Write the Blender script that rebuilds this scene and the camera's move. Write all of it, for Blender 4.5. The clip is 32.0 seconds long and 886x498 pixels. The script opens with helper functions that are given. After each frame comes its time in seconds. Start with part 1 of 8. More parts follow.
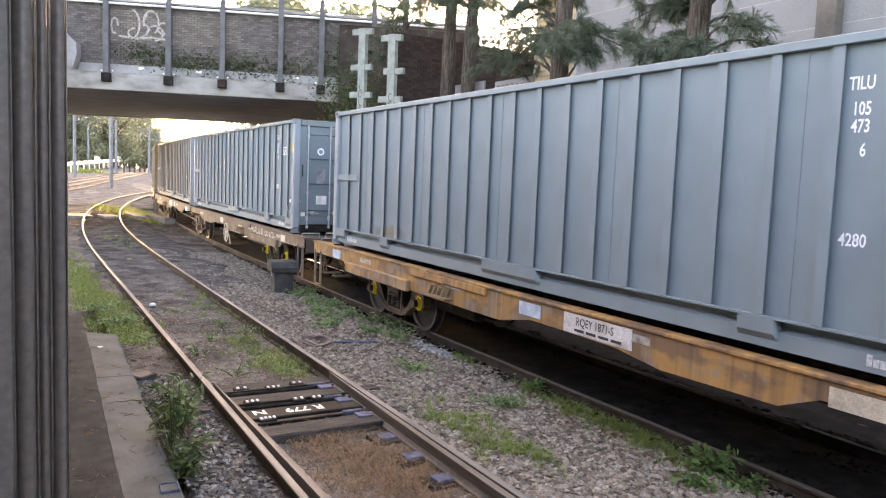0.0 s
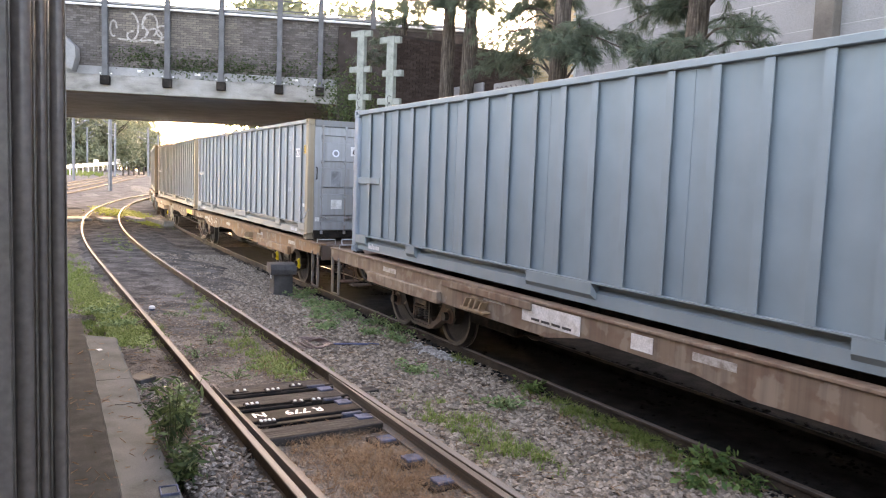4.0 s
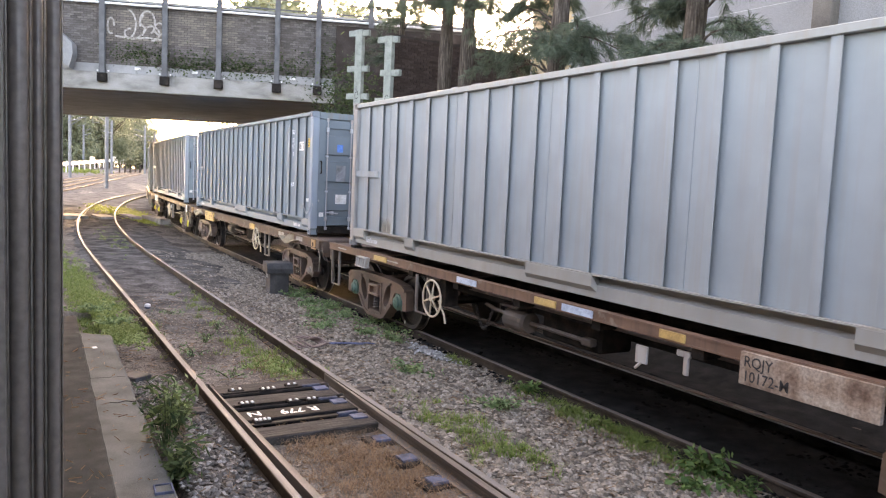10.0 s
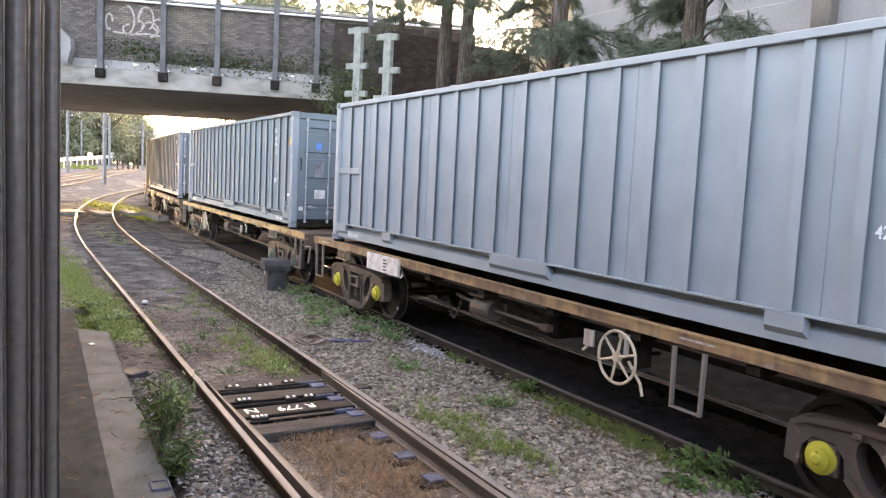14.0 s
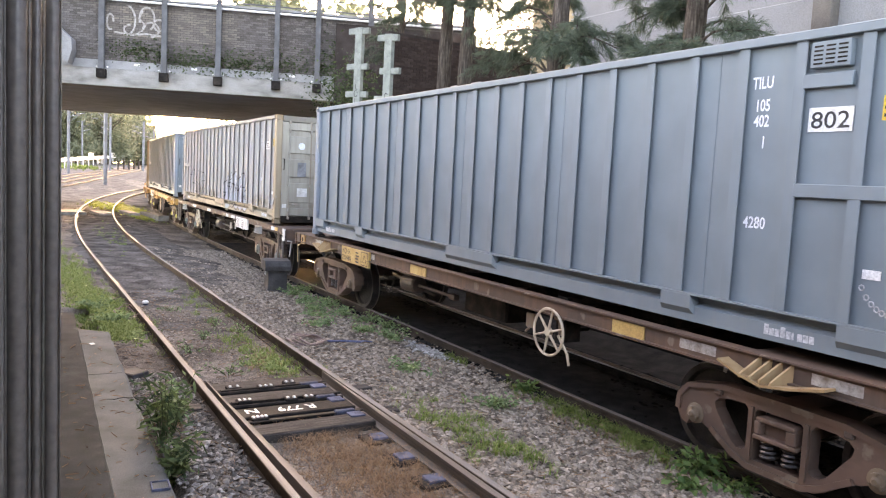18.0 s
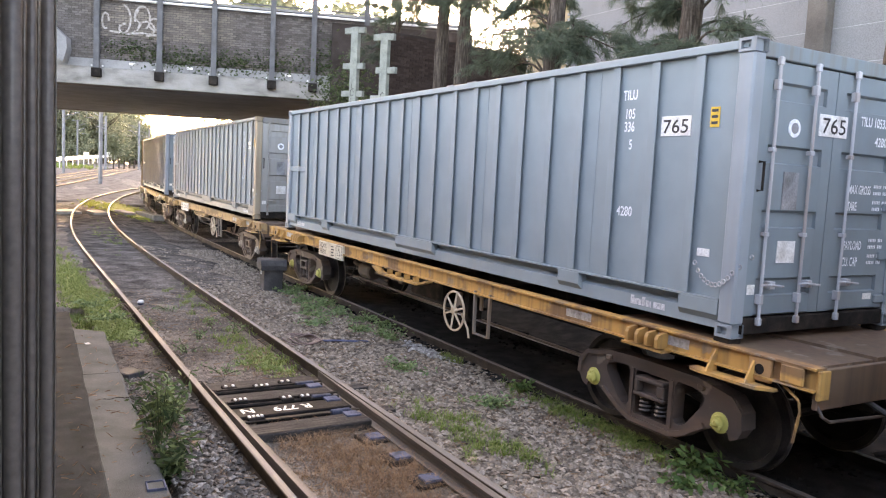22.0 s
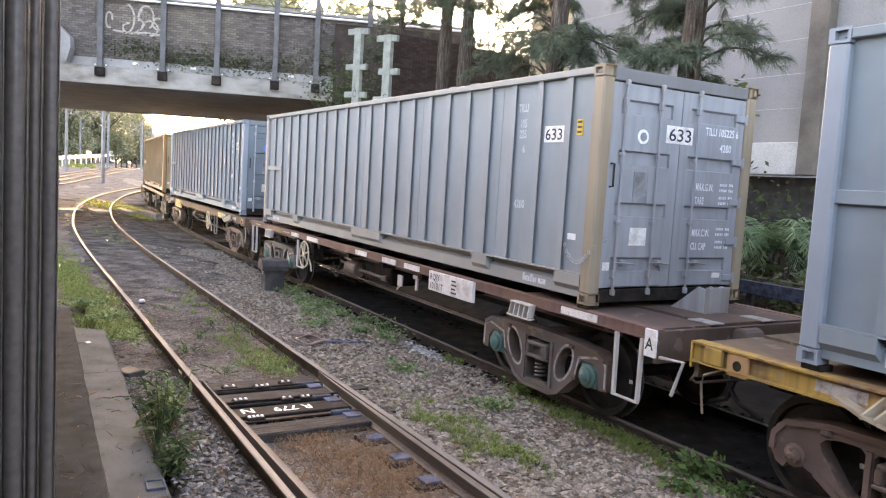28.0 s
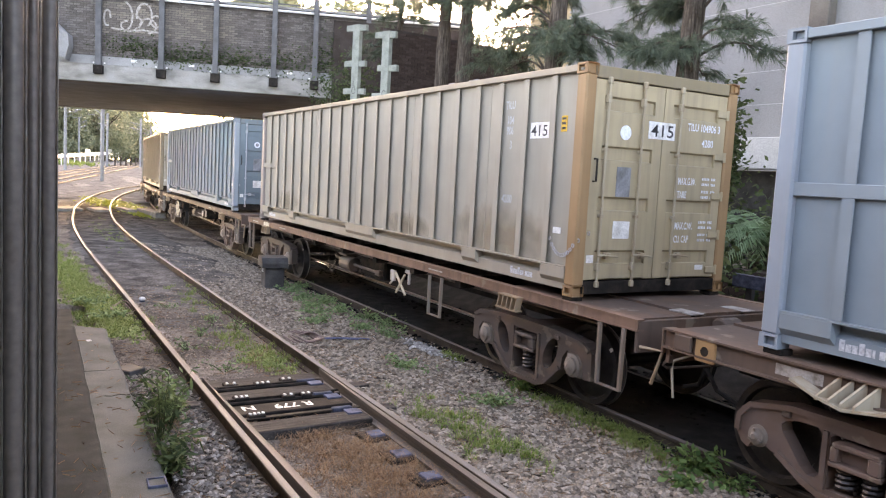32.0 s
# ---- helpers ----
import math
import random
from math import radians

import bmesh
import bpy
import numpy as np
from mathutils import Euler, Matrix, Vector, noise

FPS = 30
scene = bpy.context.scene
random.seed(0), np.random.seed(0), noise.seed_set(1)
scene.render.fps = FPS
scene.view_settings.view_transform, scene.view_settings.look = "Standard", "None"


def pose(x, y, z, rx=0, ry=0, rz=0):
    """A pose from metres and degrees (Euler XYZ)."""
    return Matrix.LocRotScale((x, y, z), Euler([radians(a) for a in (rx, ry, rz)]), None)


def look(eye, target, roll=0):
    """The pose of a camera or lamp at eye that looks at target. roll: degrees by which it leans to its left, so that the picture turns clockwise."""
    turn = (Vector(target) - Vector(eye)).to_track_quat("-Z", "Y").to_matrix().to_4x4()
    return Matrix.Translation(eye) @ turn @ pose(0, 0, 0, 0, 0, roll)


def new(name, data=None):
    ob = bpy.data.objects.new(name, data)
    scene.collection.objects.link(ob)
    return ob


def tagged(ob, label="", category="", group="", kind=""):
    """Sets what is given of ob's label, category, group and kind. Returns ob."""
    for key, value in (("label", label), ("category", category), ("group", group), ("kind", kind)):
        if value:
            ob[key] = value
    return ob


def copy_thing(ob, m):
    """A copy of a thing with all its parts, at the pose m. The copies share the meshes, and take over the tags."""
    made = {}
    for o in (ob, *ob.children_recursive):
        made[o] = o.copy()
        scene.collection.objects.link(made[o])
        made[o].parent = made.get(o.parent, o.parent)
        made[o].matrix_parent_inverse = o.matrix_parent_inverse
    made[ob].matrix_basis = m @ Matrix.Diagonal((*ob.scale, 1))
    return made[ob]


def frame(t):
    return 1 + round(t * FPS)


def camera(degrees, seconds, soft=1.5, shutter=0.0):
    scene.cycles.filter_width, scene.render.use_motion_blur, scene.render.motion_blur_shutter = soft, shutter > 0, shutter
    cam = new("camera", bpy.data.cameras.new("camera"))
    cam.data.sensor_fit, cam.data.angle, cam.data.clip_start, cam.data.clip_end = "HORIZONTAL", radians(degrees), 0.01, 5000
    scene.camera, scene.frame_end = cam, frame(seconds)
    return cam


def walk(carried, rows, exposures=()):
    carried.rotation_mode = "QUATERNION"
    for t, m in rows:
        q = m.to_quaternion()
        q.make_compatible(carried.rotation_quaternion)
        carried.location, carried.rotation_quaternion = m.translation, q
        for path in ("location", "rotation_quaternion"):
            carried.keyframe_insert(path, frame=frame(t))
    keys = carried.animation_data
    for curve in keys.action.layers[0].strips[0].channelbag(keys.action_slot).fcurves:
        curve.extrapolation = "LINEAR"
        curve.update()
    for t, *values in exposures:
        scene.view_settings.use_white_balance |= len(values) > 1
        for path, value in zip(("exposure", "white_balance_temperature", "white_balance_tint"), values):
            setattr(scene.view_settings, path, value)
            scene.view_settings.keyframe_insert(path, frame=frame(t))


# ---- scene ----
import collections

EYE = (0.0, 0.0, 2.38)
cam = camera(60.75, 32.0, soft=1.15, shutter=0.02)
walk(cam, [
    (0, pose(*EYE, 84.675, -2.253, 60.762)),
    (0.5, pose(*EYE, 84.686, -2.270, 60.772)),
    (1, pose(*EYE, 84.700, -2.260, 60.778)),
    (1.5, pose(*EYE, 84.718, -2.246, 60.776)),
    (2, pose(*EYE, 84.738, -2.223, 60.768)),
    (2.5, pose(*EYE, 84.756, -2.169, 60.758)),
    (3, pose(*EYE, 84.773, -2.110, 60.748)),
    (3.5, pose(*EYE, 84.802, -2.090, 60.739)),
    (5.5, pose(*EYE, 84.806, -2.236, 60.506)),
    (6, pose(*EYE, 84.785, -2.321, 60.529)),
    (6.5, pose(*EYE, 84.740, -2.370, 60.556)),
    (7, pose(*EYE, 84.730, -2.411, 60.564)),
    (7.5, pose(*EYE, 84.751, -2.472, 60.555)),
    (8, pose(*EYE, 84.777, -2.507, 60.541)),
    (8.5, pose(*EYE, 84.809, -2.520, 60.518)),
    (9, pose(*EYE, 84.825, -2.527, 60.497)),
    (9.5, pose(*EYE, 84.825, -2.522, 60.480)),
    (10, pose(*EYE, 84.827, -2.529, 60.468)),
    (10.5, pose(*EYE, 84.829, -2.540, 60.472)),
    (11, pose(*EYE, 84.826, -2.528, 60.488)),
    (11.5, pose(*EYE, 84.848, -2.611, 60.273)),
    (12, pose(*EYE, 84.817, -2.624, 60.304)),
    (12.5, pose(*EYE, 84.777, -2.661, 60.331)),
    (13, pose(*EYE, 84.729, -2.747, 60.342)),
    (13.5, pose(*EYE, 84.687, -2.835, 60.337)),
    (14, pose(*EYE, 84.673, -2.828, 60.337)),
    (14.5, pose(*EYE, 84.674, -2.753, 60.347)),
    (16.5, pose(*EYE, 84.726, -2.786, 60.345)),
    (17, pose(*EYE, 84.733, -2.794, 60.370)),
    (17.5, pose(*EYE, 84.730, -2.839, 60.393)),
    (18, pose(*EYE, 84.723, -2.918, 60.383)),
    (18.5, pose(*EYE, 84.718, -2.976, 60.336)),
    (19, pose(*EYE, 84.706, -3.002, 60.311)),
    (19.5, pose(*EYE, 84.680, -3.025, 60.322)),
    (20, pose(*EYE, 84.651, -3.024, 60.352)),
    (20.5, pose(*EYE, 84.654, -3.132, 60.077)),
    (21, pose(*EYE, 84.654, -3.080, 60.083)),
    (21.5, pose(*EYE, 84.673, -3.017, 60.085)),
    (22, pose(*EYE, 84.702, -2.948, 60.086)),
    (22.5, pose(*EYE, 84.726, -2.914, 60.091)),
    (23, pose(*EYE, 84.746, -2.918, 60.104)),
    (23.5, pose(*EYE, 84.763, -2.963, 60.123)),
    (24, pose(*EYE, 84.770, -3.021, 60.138)),
    (24.5, pose(*EYE, 84.775, -3.045, 60.145)),
    (25, pose(*EYE, 84.782, -3.095, 60.154)),
    (25.5, pose(*EYE, 84.787, -3.227, 60.184)),
    (27.5, pose(*EYE, 84.820, -3.368, 60.226)),
    (28, pose(*EYE, 84.814, -3.389, 60.236)),
    (28.5, pose(*EYE, 84.791, -3.382, 60.241)),
    (29, pose(*EYE, 84.767, -3.373, 60.244)),
    (29.5, pose(*EYE, 84.742, -3.356, 60.240)),
    (30, pose(*EYE, 84.703, -3.328, 60.227)),
    (30.5, pose(*EYE, 84.656, -3.308, 60.212)),
    (31, pose(*EYE, 84.609, -3.275, 60.204)),
    (31.5, pose(*EYE, 84.567, -3.201, 60.204)),
    (32, pose(*EYE, 84.543, -3.084, 60.195)),
], exposures=[(0, 4.07, 9800, 24), (10, 4.09, 9800, 24), (14, 4.15, 9800, 24), (18, 4.22, 9800, 24), (21, 4.12, 9800, 24), (24, 4.08, 9800, 24), (28, 4.11, 9800, 24), (32, 4.12, 9800, 24)])

# ---- light ----
world = bpy.data.worlds.new("world")
scene.world = world
world.use_nodes = True
wn = world.node_tree.nodes
sky = wn.new("ShaderNodeTexSky")
sky.sky_type, sky.sun_disc = "NISHITA", False
sky.sun_elevation, sky.sun_rotation = radians(12), radians(-76)
sky.air_density, sky.dust_density, sky.ozone_density = 0.6, 2.0, 1.0
world.node_tree.links.new(sky.outputs["Color"], wn["Background"].inputs["Color"])
wn["Background"].inputs["Strength"].default_value = 0.15
sun = new("sun", bpy.data.lights.new("sun", "SUN"))
sun.data.energy, sun.data.angle, sun.data.color = 0.14, radians(4), (1.0, 0.9, 0.76)
sun.matrix_world = look((0, 0, 0), (math.cos(radians(12)) * math.cos(radians(-14)), math.cos(radians(12)) * math.sin(radians(-14)), -math.sin(radians(12))))

# ---- materials ----


def material(name):
    m = bpy.data.materials.new(name)
    m.use_nodes = True
    return m, m.node_tree.nodes, m.node_tree.links, m.node_tree.nodes["Principled BSDF"]


def noise_node(n, l, scale, detail=4, stretch=None, space="Object", seed=0.0, apart=None):
    co = n.new("ShaderNodeTexCoord")
    tex = n.new("ShaderNodeTexNoise")
    tex.inputs["Scale"].default_value, tex.inputs["Detail"].default_value = scale, detail
    mp = n.new("ShaderNodeMapping")
    if stretch:
        mp.inputs["Scale"].default_value = stretch
    mp.inputs["Location"].default_value = (seed, seed * 1.7, seed * 0.3)
    if apart:
        k = n.new("ShaderNodeMath")
        k.operation = "MULTIPLY"
        k.inputs[1].default_value = 37.0
        l.new(apart, k.inputs[0])
        l.new(k.outputs[0], mp.inputs["Location"])
    l.new(co.outputs[space], mp.inputs["Vector"])
    l.new(mp.outputs[0], tex.inputs["Vector"])
    return tex.outputs["Fac"]


def ramp(n, l, fac, stops):
    r = n.new("ShaderNodeValToRGB")
    r.color_ramp.elements[0].position, r.color_ramp.elements[0].color = stops[0][0], (*stops[0][1], 1)
    r.color_ramp.elements[1].position, r.color_ramp.elements[1].color = stops[-1][0], (*stops[-1][1], 1)
    for p, c in stops[1:-1]:
        e = r.color_ramp.elements.new(p)
        e.color = (*c, 1)
    l.new(fac, r.inputs["Fac"])
    return r.outputs["Color"]


def mix(n, l, fac, a, b, mode="MIX"):
    x = n.new("ShaderNodeMix")
    x.data_type, x.blend_type = "RGBA", mode
    for sock, v in ((x.inputs[0], fac), (x.inputs[6], a), (x.inputs[7], b)):
        if isinstance(v, (int, float)):
            sock.default_value = v
        elif isinstance(v, tuple):
            sock.default_value = (*v, 1)
        else:
            l.new(v, sock)
    return x.outputs[2]


def bump(n, l, p, height, strength=0.3, distance=0.01):
    b = n.new("ShaderNodeBump")
    b.inputs["Strength"].default_value, b.inputs["Distance"].default_value = strength, distance
    l.new(height, b.inputs["Height"])
    l.new(b.outputs[0], p.inputs["Normal"])


def surface(name, base, dark, light, rough=0.8, scale=6.0, fine=60.0, relief=0.3, metal=0.0, stretch=None, depth=0.01, grain=0.28, gloss=0.06):
    """A weathered surface: patches and grain around a base colour."""
    m, n, l, p = material(name)
    a = noise_node(n, l, scale, 5, stretch)
    b = noise_node(n, l, fine, 3, None, seed=3.1)
    c1 = ramp(n, l, a, [(0.3, dark), (0.5, base), (0.72, light)])
    c2 = ramp(n, l, b, [(0.3, (1 - grain,) * 3), (0.7, (1 + grain * 0.6,) * 3)])
    l.new(mix(n, l, 0.8, c1, c2, "MULTIPLY"), p.inputs["Base Color"])
    p.inputs["Roughness"].default_value, p.inputs["Metallic"].default_value = rough, metal
    if rough > 0.65 and not metal:
        p.inputs["Specular IOR Level"].default_value = gloss
    bump(n, l, p, b, relief, depth)
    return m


def painted(name, rough=0.5, dirt=(0.16, 0.125, 0.085), amount=0.5, streak=True, metal=0.0, rust=None, peel=0.62):
    """Paint in the object's own colour, with dirt streaks running down and fine grain."""
    m, n, l, p = material(name)
    info = n.new("ShaderNodeObjectInfo")
    s1 = noise_node(n, l, 1.3, 6, (9.0, 9.0, 0.45) if streak else None, "Object", 0.0, info.outputs["Random"])
    s2 = noise_node(n, l, 2.2, 5, None, "Object", 5.0, info.outputs["Random"])
    g = noise_node(n, l, 120.0, 2, None, "Object", 9.0)
    k1 = mix(n, l, 1.0, ramp(n, l, s1, [(0.44, (0, 0, 0)), (0.78, (amount, amount, amount))]), info.outputs["Alpha"], "MULTIPLY")
    k2 = ramp(n, l, s2, [(0.35, (0.92, 0.92, 0.92)), (0.7, (1.05, 1.05, 1.05))])
    base = mix(n, l, 1.0, info.outputs["Color"], k2, "MULTIPLY")
    if rust:
        worn = ramp(n, l, noise_node(n, l, 1.7, 7, (1.0, 1.0, 2.0), "Object", 11.0, info.outputs["Random"]), [(0.5, (0, 0, 0)), (0.58, (0.75, 0.75, 0.75))])
        bare = ramp(n, l, noise_node(n, l, 4.1, 6, None, "Object", 17.0, info.outputs["Random"]), [(peel, (0, 0, 0)), (peel + 0.04, (0.6, 0.6, 0.6))])
        base = mix(n, l, bare, mix(n, l, worn, base, rust), (0.26, 0.21, 0.165))
    l.new(mix(n, l, k1, base, dirt), p.inputs["Base Color"])
    p.inputs["Roughness"].default_value, p.inputs["Metallic"].default_value = rough, metal
    p.inputs["Specular IOR Level"].default_value = 0.22
    bump(n, l, p, mix(n, l, 0.25, s2, g), 0.12, 0.012)
    return m


M_CONT = painted("container_paint", 0.6, (0.265, 0.24, 0.205), 0.75)
M_POST = painted("post_paint", 0.5, (0.22, 0.12, 0.06), 0.7)
M_DOOR = painted("door_paint", 0.6, (0.17, 0.14, 0.11), 0.7)
M_SILL = painted("wagon_paint", 0.65, (0.075, 0.055, 0.045), 0.7, True, 0.0, (0.15, 0.088, 0.06))
M_PEEL = painted("peeling_wagon_paint", 0.65, (0.075, 0.055, 0.045), 0.7, True, 0.0, (0.16, 0.1, 0.07), 0.53)
M_CAST = painted("cast_steel", 0.5, (0.04, 0.034, 0.03), 0.8, False, 0.0, (0.135, 0.09, 0.068))
M_CAP = painted("cap_paint", 0.45, (0.12, 0.09, 0.05), 0.4, False)
M_DARK = surface("dark_steel", (0.022, 0.019, 0.017), (0.012, 0.011, 0.01), (0.045, 0.036, 0.03), 0.75)
M_GALV = surface("galvanised", (0.40, 0.41, 0.42), (0.26, 0.24, 0.22), (0.5, 0.51, 0.52), 0.5, metal=0.3)
M_WHEEL = surface("wheel_steel", (0.035, 0.03, 0.028), (0.02, 0.017, 0.016), (0.06, 0.05, 0.045), 0.45, metal=0.4)
M_TREAD = surface("worn_wheel_tread", (0.3, 0.29, 0.28), (0.2, 0.19, 0.18), (0.38, 0.37, 0.36), 0.35, metal=0.7)
M_WHITE = surface("white_paint", (0.72, 0.71, 0.68), (0.55, 0.53, 0.49), (0.8, 0.8, 0.78), 0.55, 9)
M_TAPE = surface("faded_tape", (0.34, 0.31, 0.28), (0.17, 0.14, 0.11), (0.46, 0.43, 0.4), 0.55, 12)
M_BLACK = surface("black_lettering", (0.02, 0.02, 0.022), (0.015, 0.015, 0.016), (0.04, 0.04, 0.04), 0.6)
M_LETTER = surface("white_lettering", (0.78, 0.81, 0.84), (0.62, 0.65, 0.68), (0.84, 0.86, 0.88), 0.55, 14)
M_MARK = surface("worn_lettering", (0.5, 0.52, 0.54), (0.3, 0.32, 0.34), (0.62, 0.64, 0.66), 0.6, 30)
M_YELLOW = surface("yellow_sticker", (0.72, 0.42, 0.03), (0.6, 0.33, 0.03), (0.78, 0.48, 0.05), 0.5, 9)
M_BLUE = surface("blue_sticker", (0.05, 0.2, 0.55), (0.04, 0.16, 0.45), (0.1, 0.28, 0.6), 0.5, 9)
M_PLATE = surface("grey_plate", (0.2, 0.21, 0.22), (0.13, 0.13, 0.13), (0.27, 0.28, 0.29), 0.5, 8)
M_RAIL = surface("rail_side", (0.05, 0.04, 0.032), (0.03, 0.024, 0.02), (0.08, 0.064, 0.051), 0.8, 3)
M_RAILTOP = surface("rail_head", (0.13, 0.124, 0.115), (0.08, 0.075, 0.069), (0.18, 0.172, 0.16), 0.66, 2, 90, 0.1, 0.0, (0.3, 9, 9), gloss=0.24)
M_RUSTRAIL = surface("rail_head_dull", (0.115, 0.1, 0.088), (0.07, 0.06, 0.052), (0.16, 0.14, 0.125), 0.68, 2, 90, 0.1, 0.0, (0.3, 9, 9), gloss=0.2)
M_WOOD = surface("sleeper_wood", (0.095, 0.08, 0.068), (0.06, 0.047, 0.038), (0.17, 0.14, 0.12), 0.9, 3, 40, 0.6, 0, (14, 1, 4))
M_TAR = surface("tarred_timber", (0.02, 0.018, 0.017), (0.01, 0.009, 0.009), (0.045, 0.04, 0.036), 0.75, 4, 50, 0.4)
M_BLUESTEEL = surface("slide_plate", (0.05, 0.06, 0.088), (0.03, 0.035, 0.05), (0.085, 0.098, 0.135), 0.7, 14)
M_SLIDE = surface("oiled_slide_plate", (0.075, 0.09, 0.135), (0.035, 0.04, 0.055), (0.11, 0.13, 0.19), 0.72, 9, 60, 0.2)
M_OLDWOOD = surface("old_bearer_wood", (0.055, 0.049, 0.044), (0.03, 0.026, 0.023), (0.09, 0.082, 0.075), 0.9, 3, 40, 0.6, 0, (14, 1, 4))
M_BRIGHTRAIL = surface("polished_rail_head", (0.26, 0.255, 0.245), (0.2, 0.195, 0.185), (0.3, 0.295, 0.285), 0.3, 3, 60, 0.05, 0.9)
M_KERB = surface("kerb_concrete", (0.093, 0.1, 0.096), (0.055, 0.059, 0.057), (0.125, 0.133, 0.128), 0.9, 2.6, 120, 0.4, grain=0.4)
M_ASPH = surface("platform_asphalt", (0.03, 0.0335, 0.0335), (0.016, 0.018, 0.018), (0.05, 0.055, 0.055), 0.95, 5, 130, 0.4, grain=0.6)
M_CONC = surface("bridge_concrete", (0.27, 0.258, 0.238), (0.16, 0.15, 0.136), (0.34, 0.327, 0.305), 0.9, 1.2, 30, 0.4, 0, (1, 1, 2.2))
M_SOFFIT = surface("soffit_concrete", (0.26, 0.27, 0.285), (0.22, 0.23, 0.242), (0.3, 0.312, 0.33), 0.9, 1.0, 30, 0.4)
M_MORTAR = surface("mortar", (0.09, 0.08, 0.073), (0.062, 0.055, 0.05), (0.125, 0.112, 0.102), 0.95, 2, 50)
M_SOOT = surface("sooty_brick", (0.05, 0.041, 0.037), (0.035, 0.028, 0.025), (0.068, 0.056, 0.05), 0.95, 2, 50)
M_BRIDGEPOST = surface("bridge_post_steel", (0.075, 0.077, 0.08), (0.055, 0.056, 0.058), (0.1, 0.102, 0.106), 0.6, 3)
M_BLD = surface("building_render", (0.275, 0.275, 0.277), (0.24, 0.24, 0.243), (0.305, 0.305, 0.307), 0.85, 0.6, 40, 0.15)
M_PIER = surface("grey_pier", (0.15, 0.135, 0.12), (0.11, 0.1, 0.09), (0.19, 0.172, 0.155), 0.85, 1.5, 40, 0.2)
M_BAND = surface("concrete_band", (0.45, 0.45, 0.44), (0.36, 0.36, 0.35), (0.52, 0.52, 0.51), 0.85, 1.2, 40, 0.2)
M_UNDER = surface("undercroft_wall", (0.27, 0.27, 0.265), (0.2, 0.2, 0.2), (0.33, 0.33, 0.32), 0.9, 1.2, 40, 0.2)
M_MAST = surface("mast_steel", (0.2, 0.205, 0.21), (0.14, 0.143, 0.147), (0.25, 0.256, 0.262), 0.6, 2)
M_BARK = surface("bark", (0.075, 0.061, 0.05), (0.035, 0.028, 0.023), (0.14, 0.116, 0.098), 0.95, 4, 22, 1.0, 0, (6, 6, 0.7), 0.03)
M_GREENPOST = surface("pale_green_post", (0.24, 0.26, 0.23), (0.17, 0.185, 0.165), (0.29, 0.31, 0.275), 0.7, 4, 50, 0.2)
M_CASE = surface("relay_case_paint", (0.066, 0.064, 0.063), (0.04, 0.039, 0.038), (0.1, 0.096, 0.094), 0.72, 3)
M_WINDOW = surface("carriage_trim", (0.168, 0.146, 0.13), (0.156, 0.136, 0.121), (0.18, 0.156, 0.139), 0.38, 3, 90, 0.02)
M_TRIM = surface("carriage_aluminium", (0.2, 0.185, 0.17), (0.18, 0.166, 0.153), (0.22, 0.205, 0.19), 0.4, 3, 90, 0.02, 0.3)
M_CABLE = surface("cable_sheath", (0.16, 0.105, 0.09), (0.1, 0.07, 0.06), (0.2, 0.14, 0.12), 0.6, 8)
M_CABLEBLUE = surface("blue_cable_sheath", (0.065, 0.08, 0.15), (0.045, 0.055, 0.11), (0.09, 0.105, 0.18), 0.6, 8)
M_RUBBER = surface("hose_rubber", (0.02, 0.02, 0.02), (0.014, 0.014, 0.014), (0.035, 0.034, 0.033), 0.6)


def leafy(name, base, tip, rough=0.6, thin=0.35):
    m, n, l, p = material(name)
    g = n.new("ShaderNodeNewGeometry")
    c = ramp(n, l, g.outputs["Random Per Island"], [(0.0, base), (1.0, tip)])
    l.new(c, p.inputs["Base Color"])
    p.inputs["Roughness"].default_value = rough
    p.inputs["Specular IOR Level"].default_value = 0.2
    t = n.new("ShaderNodeBsdfTranslucent")
    l.new(c, t.inputs["Color"])
    x = n.new("ShaderNodeMixShader")
    x.inputs[0].default_value = thin
    l.new(p.outputs[0], x.inputs[1])
    l.new(t.outputs[0], x.inputs[2])
    l.new(x.outputs[0], n["Material Output"].inputs["Surface"])
    return m


M_NEEDLE = leafy("casuarina_needles", (0.045, 0.068, 0.05), (0.12, 0.155, 0.105), 0.6, 0.25)
M_LEAF = leafy("weed_leaves", (0.05, 0.11, 0.035), (0.15, 0.25, 0.085))
M_PALELEAF = leafy("pale_weed_leaves", (0.09, 0.16, 0.07), (0.23, 0.32, 0.15))
M_DARKLEAF = leafy("dark_weed_leaves", (0.025, 0.05, 0.022), (0.12, 0.17, 0.07))
M_MOSS = leafy("bright_moss", (0.20, 0.24, 0.04), (0.34, 0.38, 0.09))
M_GRASS = leafy("grass_blades", (0.09, 0.15, 0.035), (0.22, 0.28, 0.085))
M_LIGHTLEAF = leafy("clover_leaves", (0.12, 0.19, 0.06), (0.27, 0.35, 0.13))
M_STRAW = leafy("dead_grass", (0.12, 0.072, 0.042), (0.31, 0.2, 0.12))
M_PALM = leafy("palm_fronds", (0.09, 0.17, 0.08), (0.22, 0.34, 0.2), 0.4)
# distance haze is put into these paler leaf tones
M_HAZEDLEAF = leafy("hazed_tree_leaves", (0.13, 0.15, 0.095), (0.28, 0.30, 0.19))
M_IVY = leafy("ivy_leaves", (0.03, 0.05, 0.02), (0.08, 0.11, 0.045))


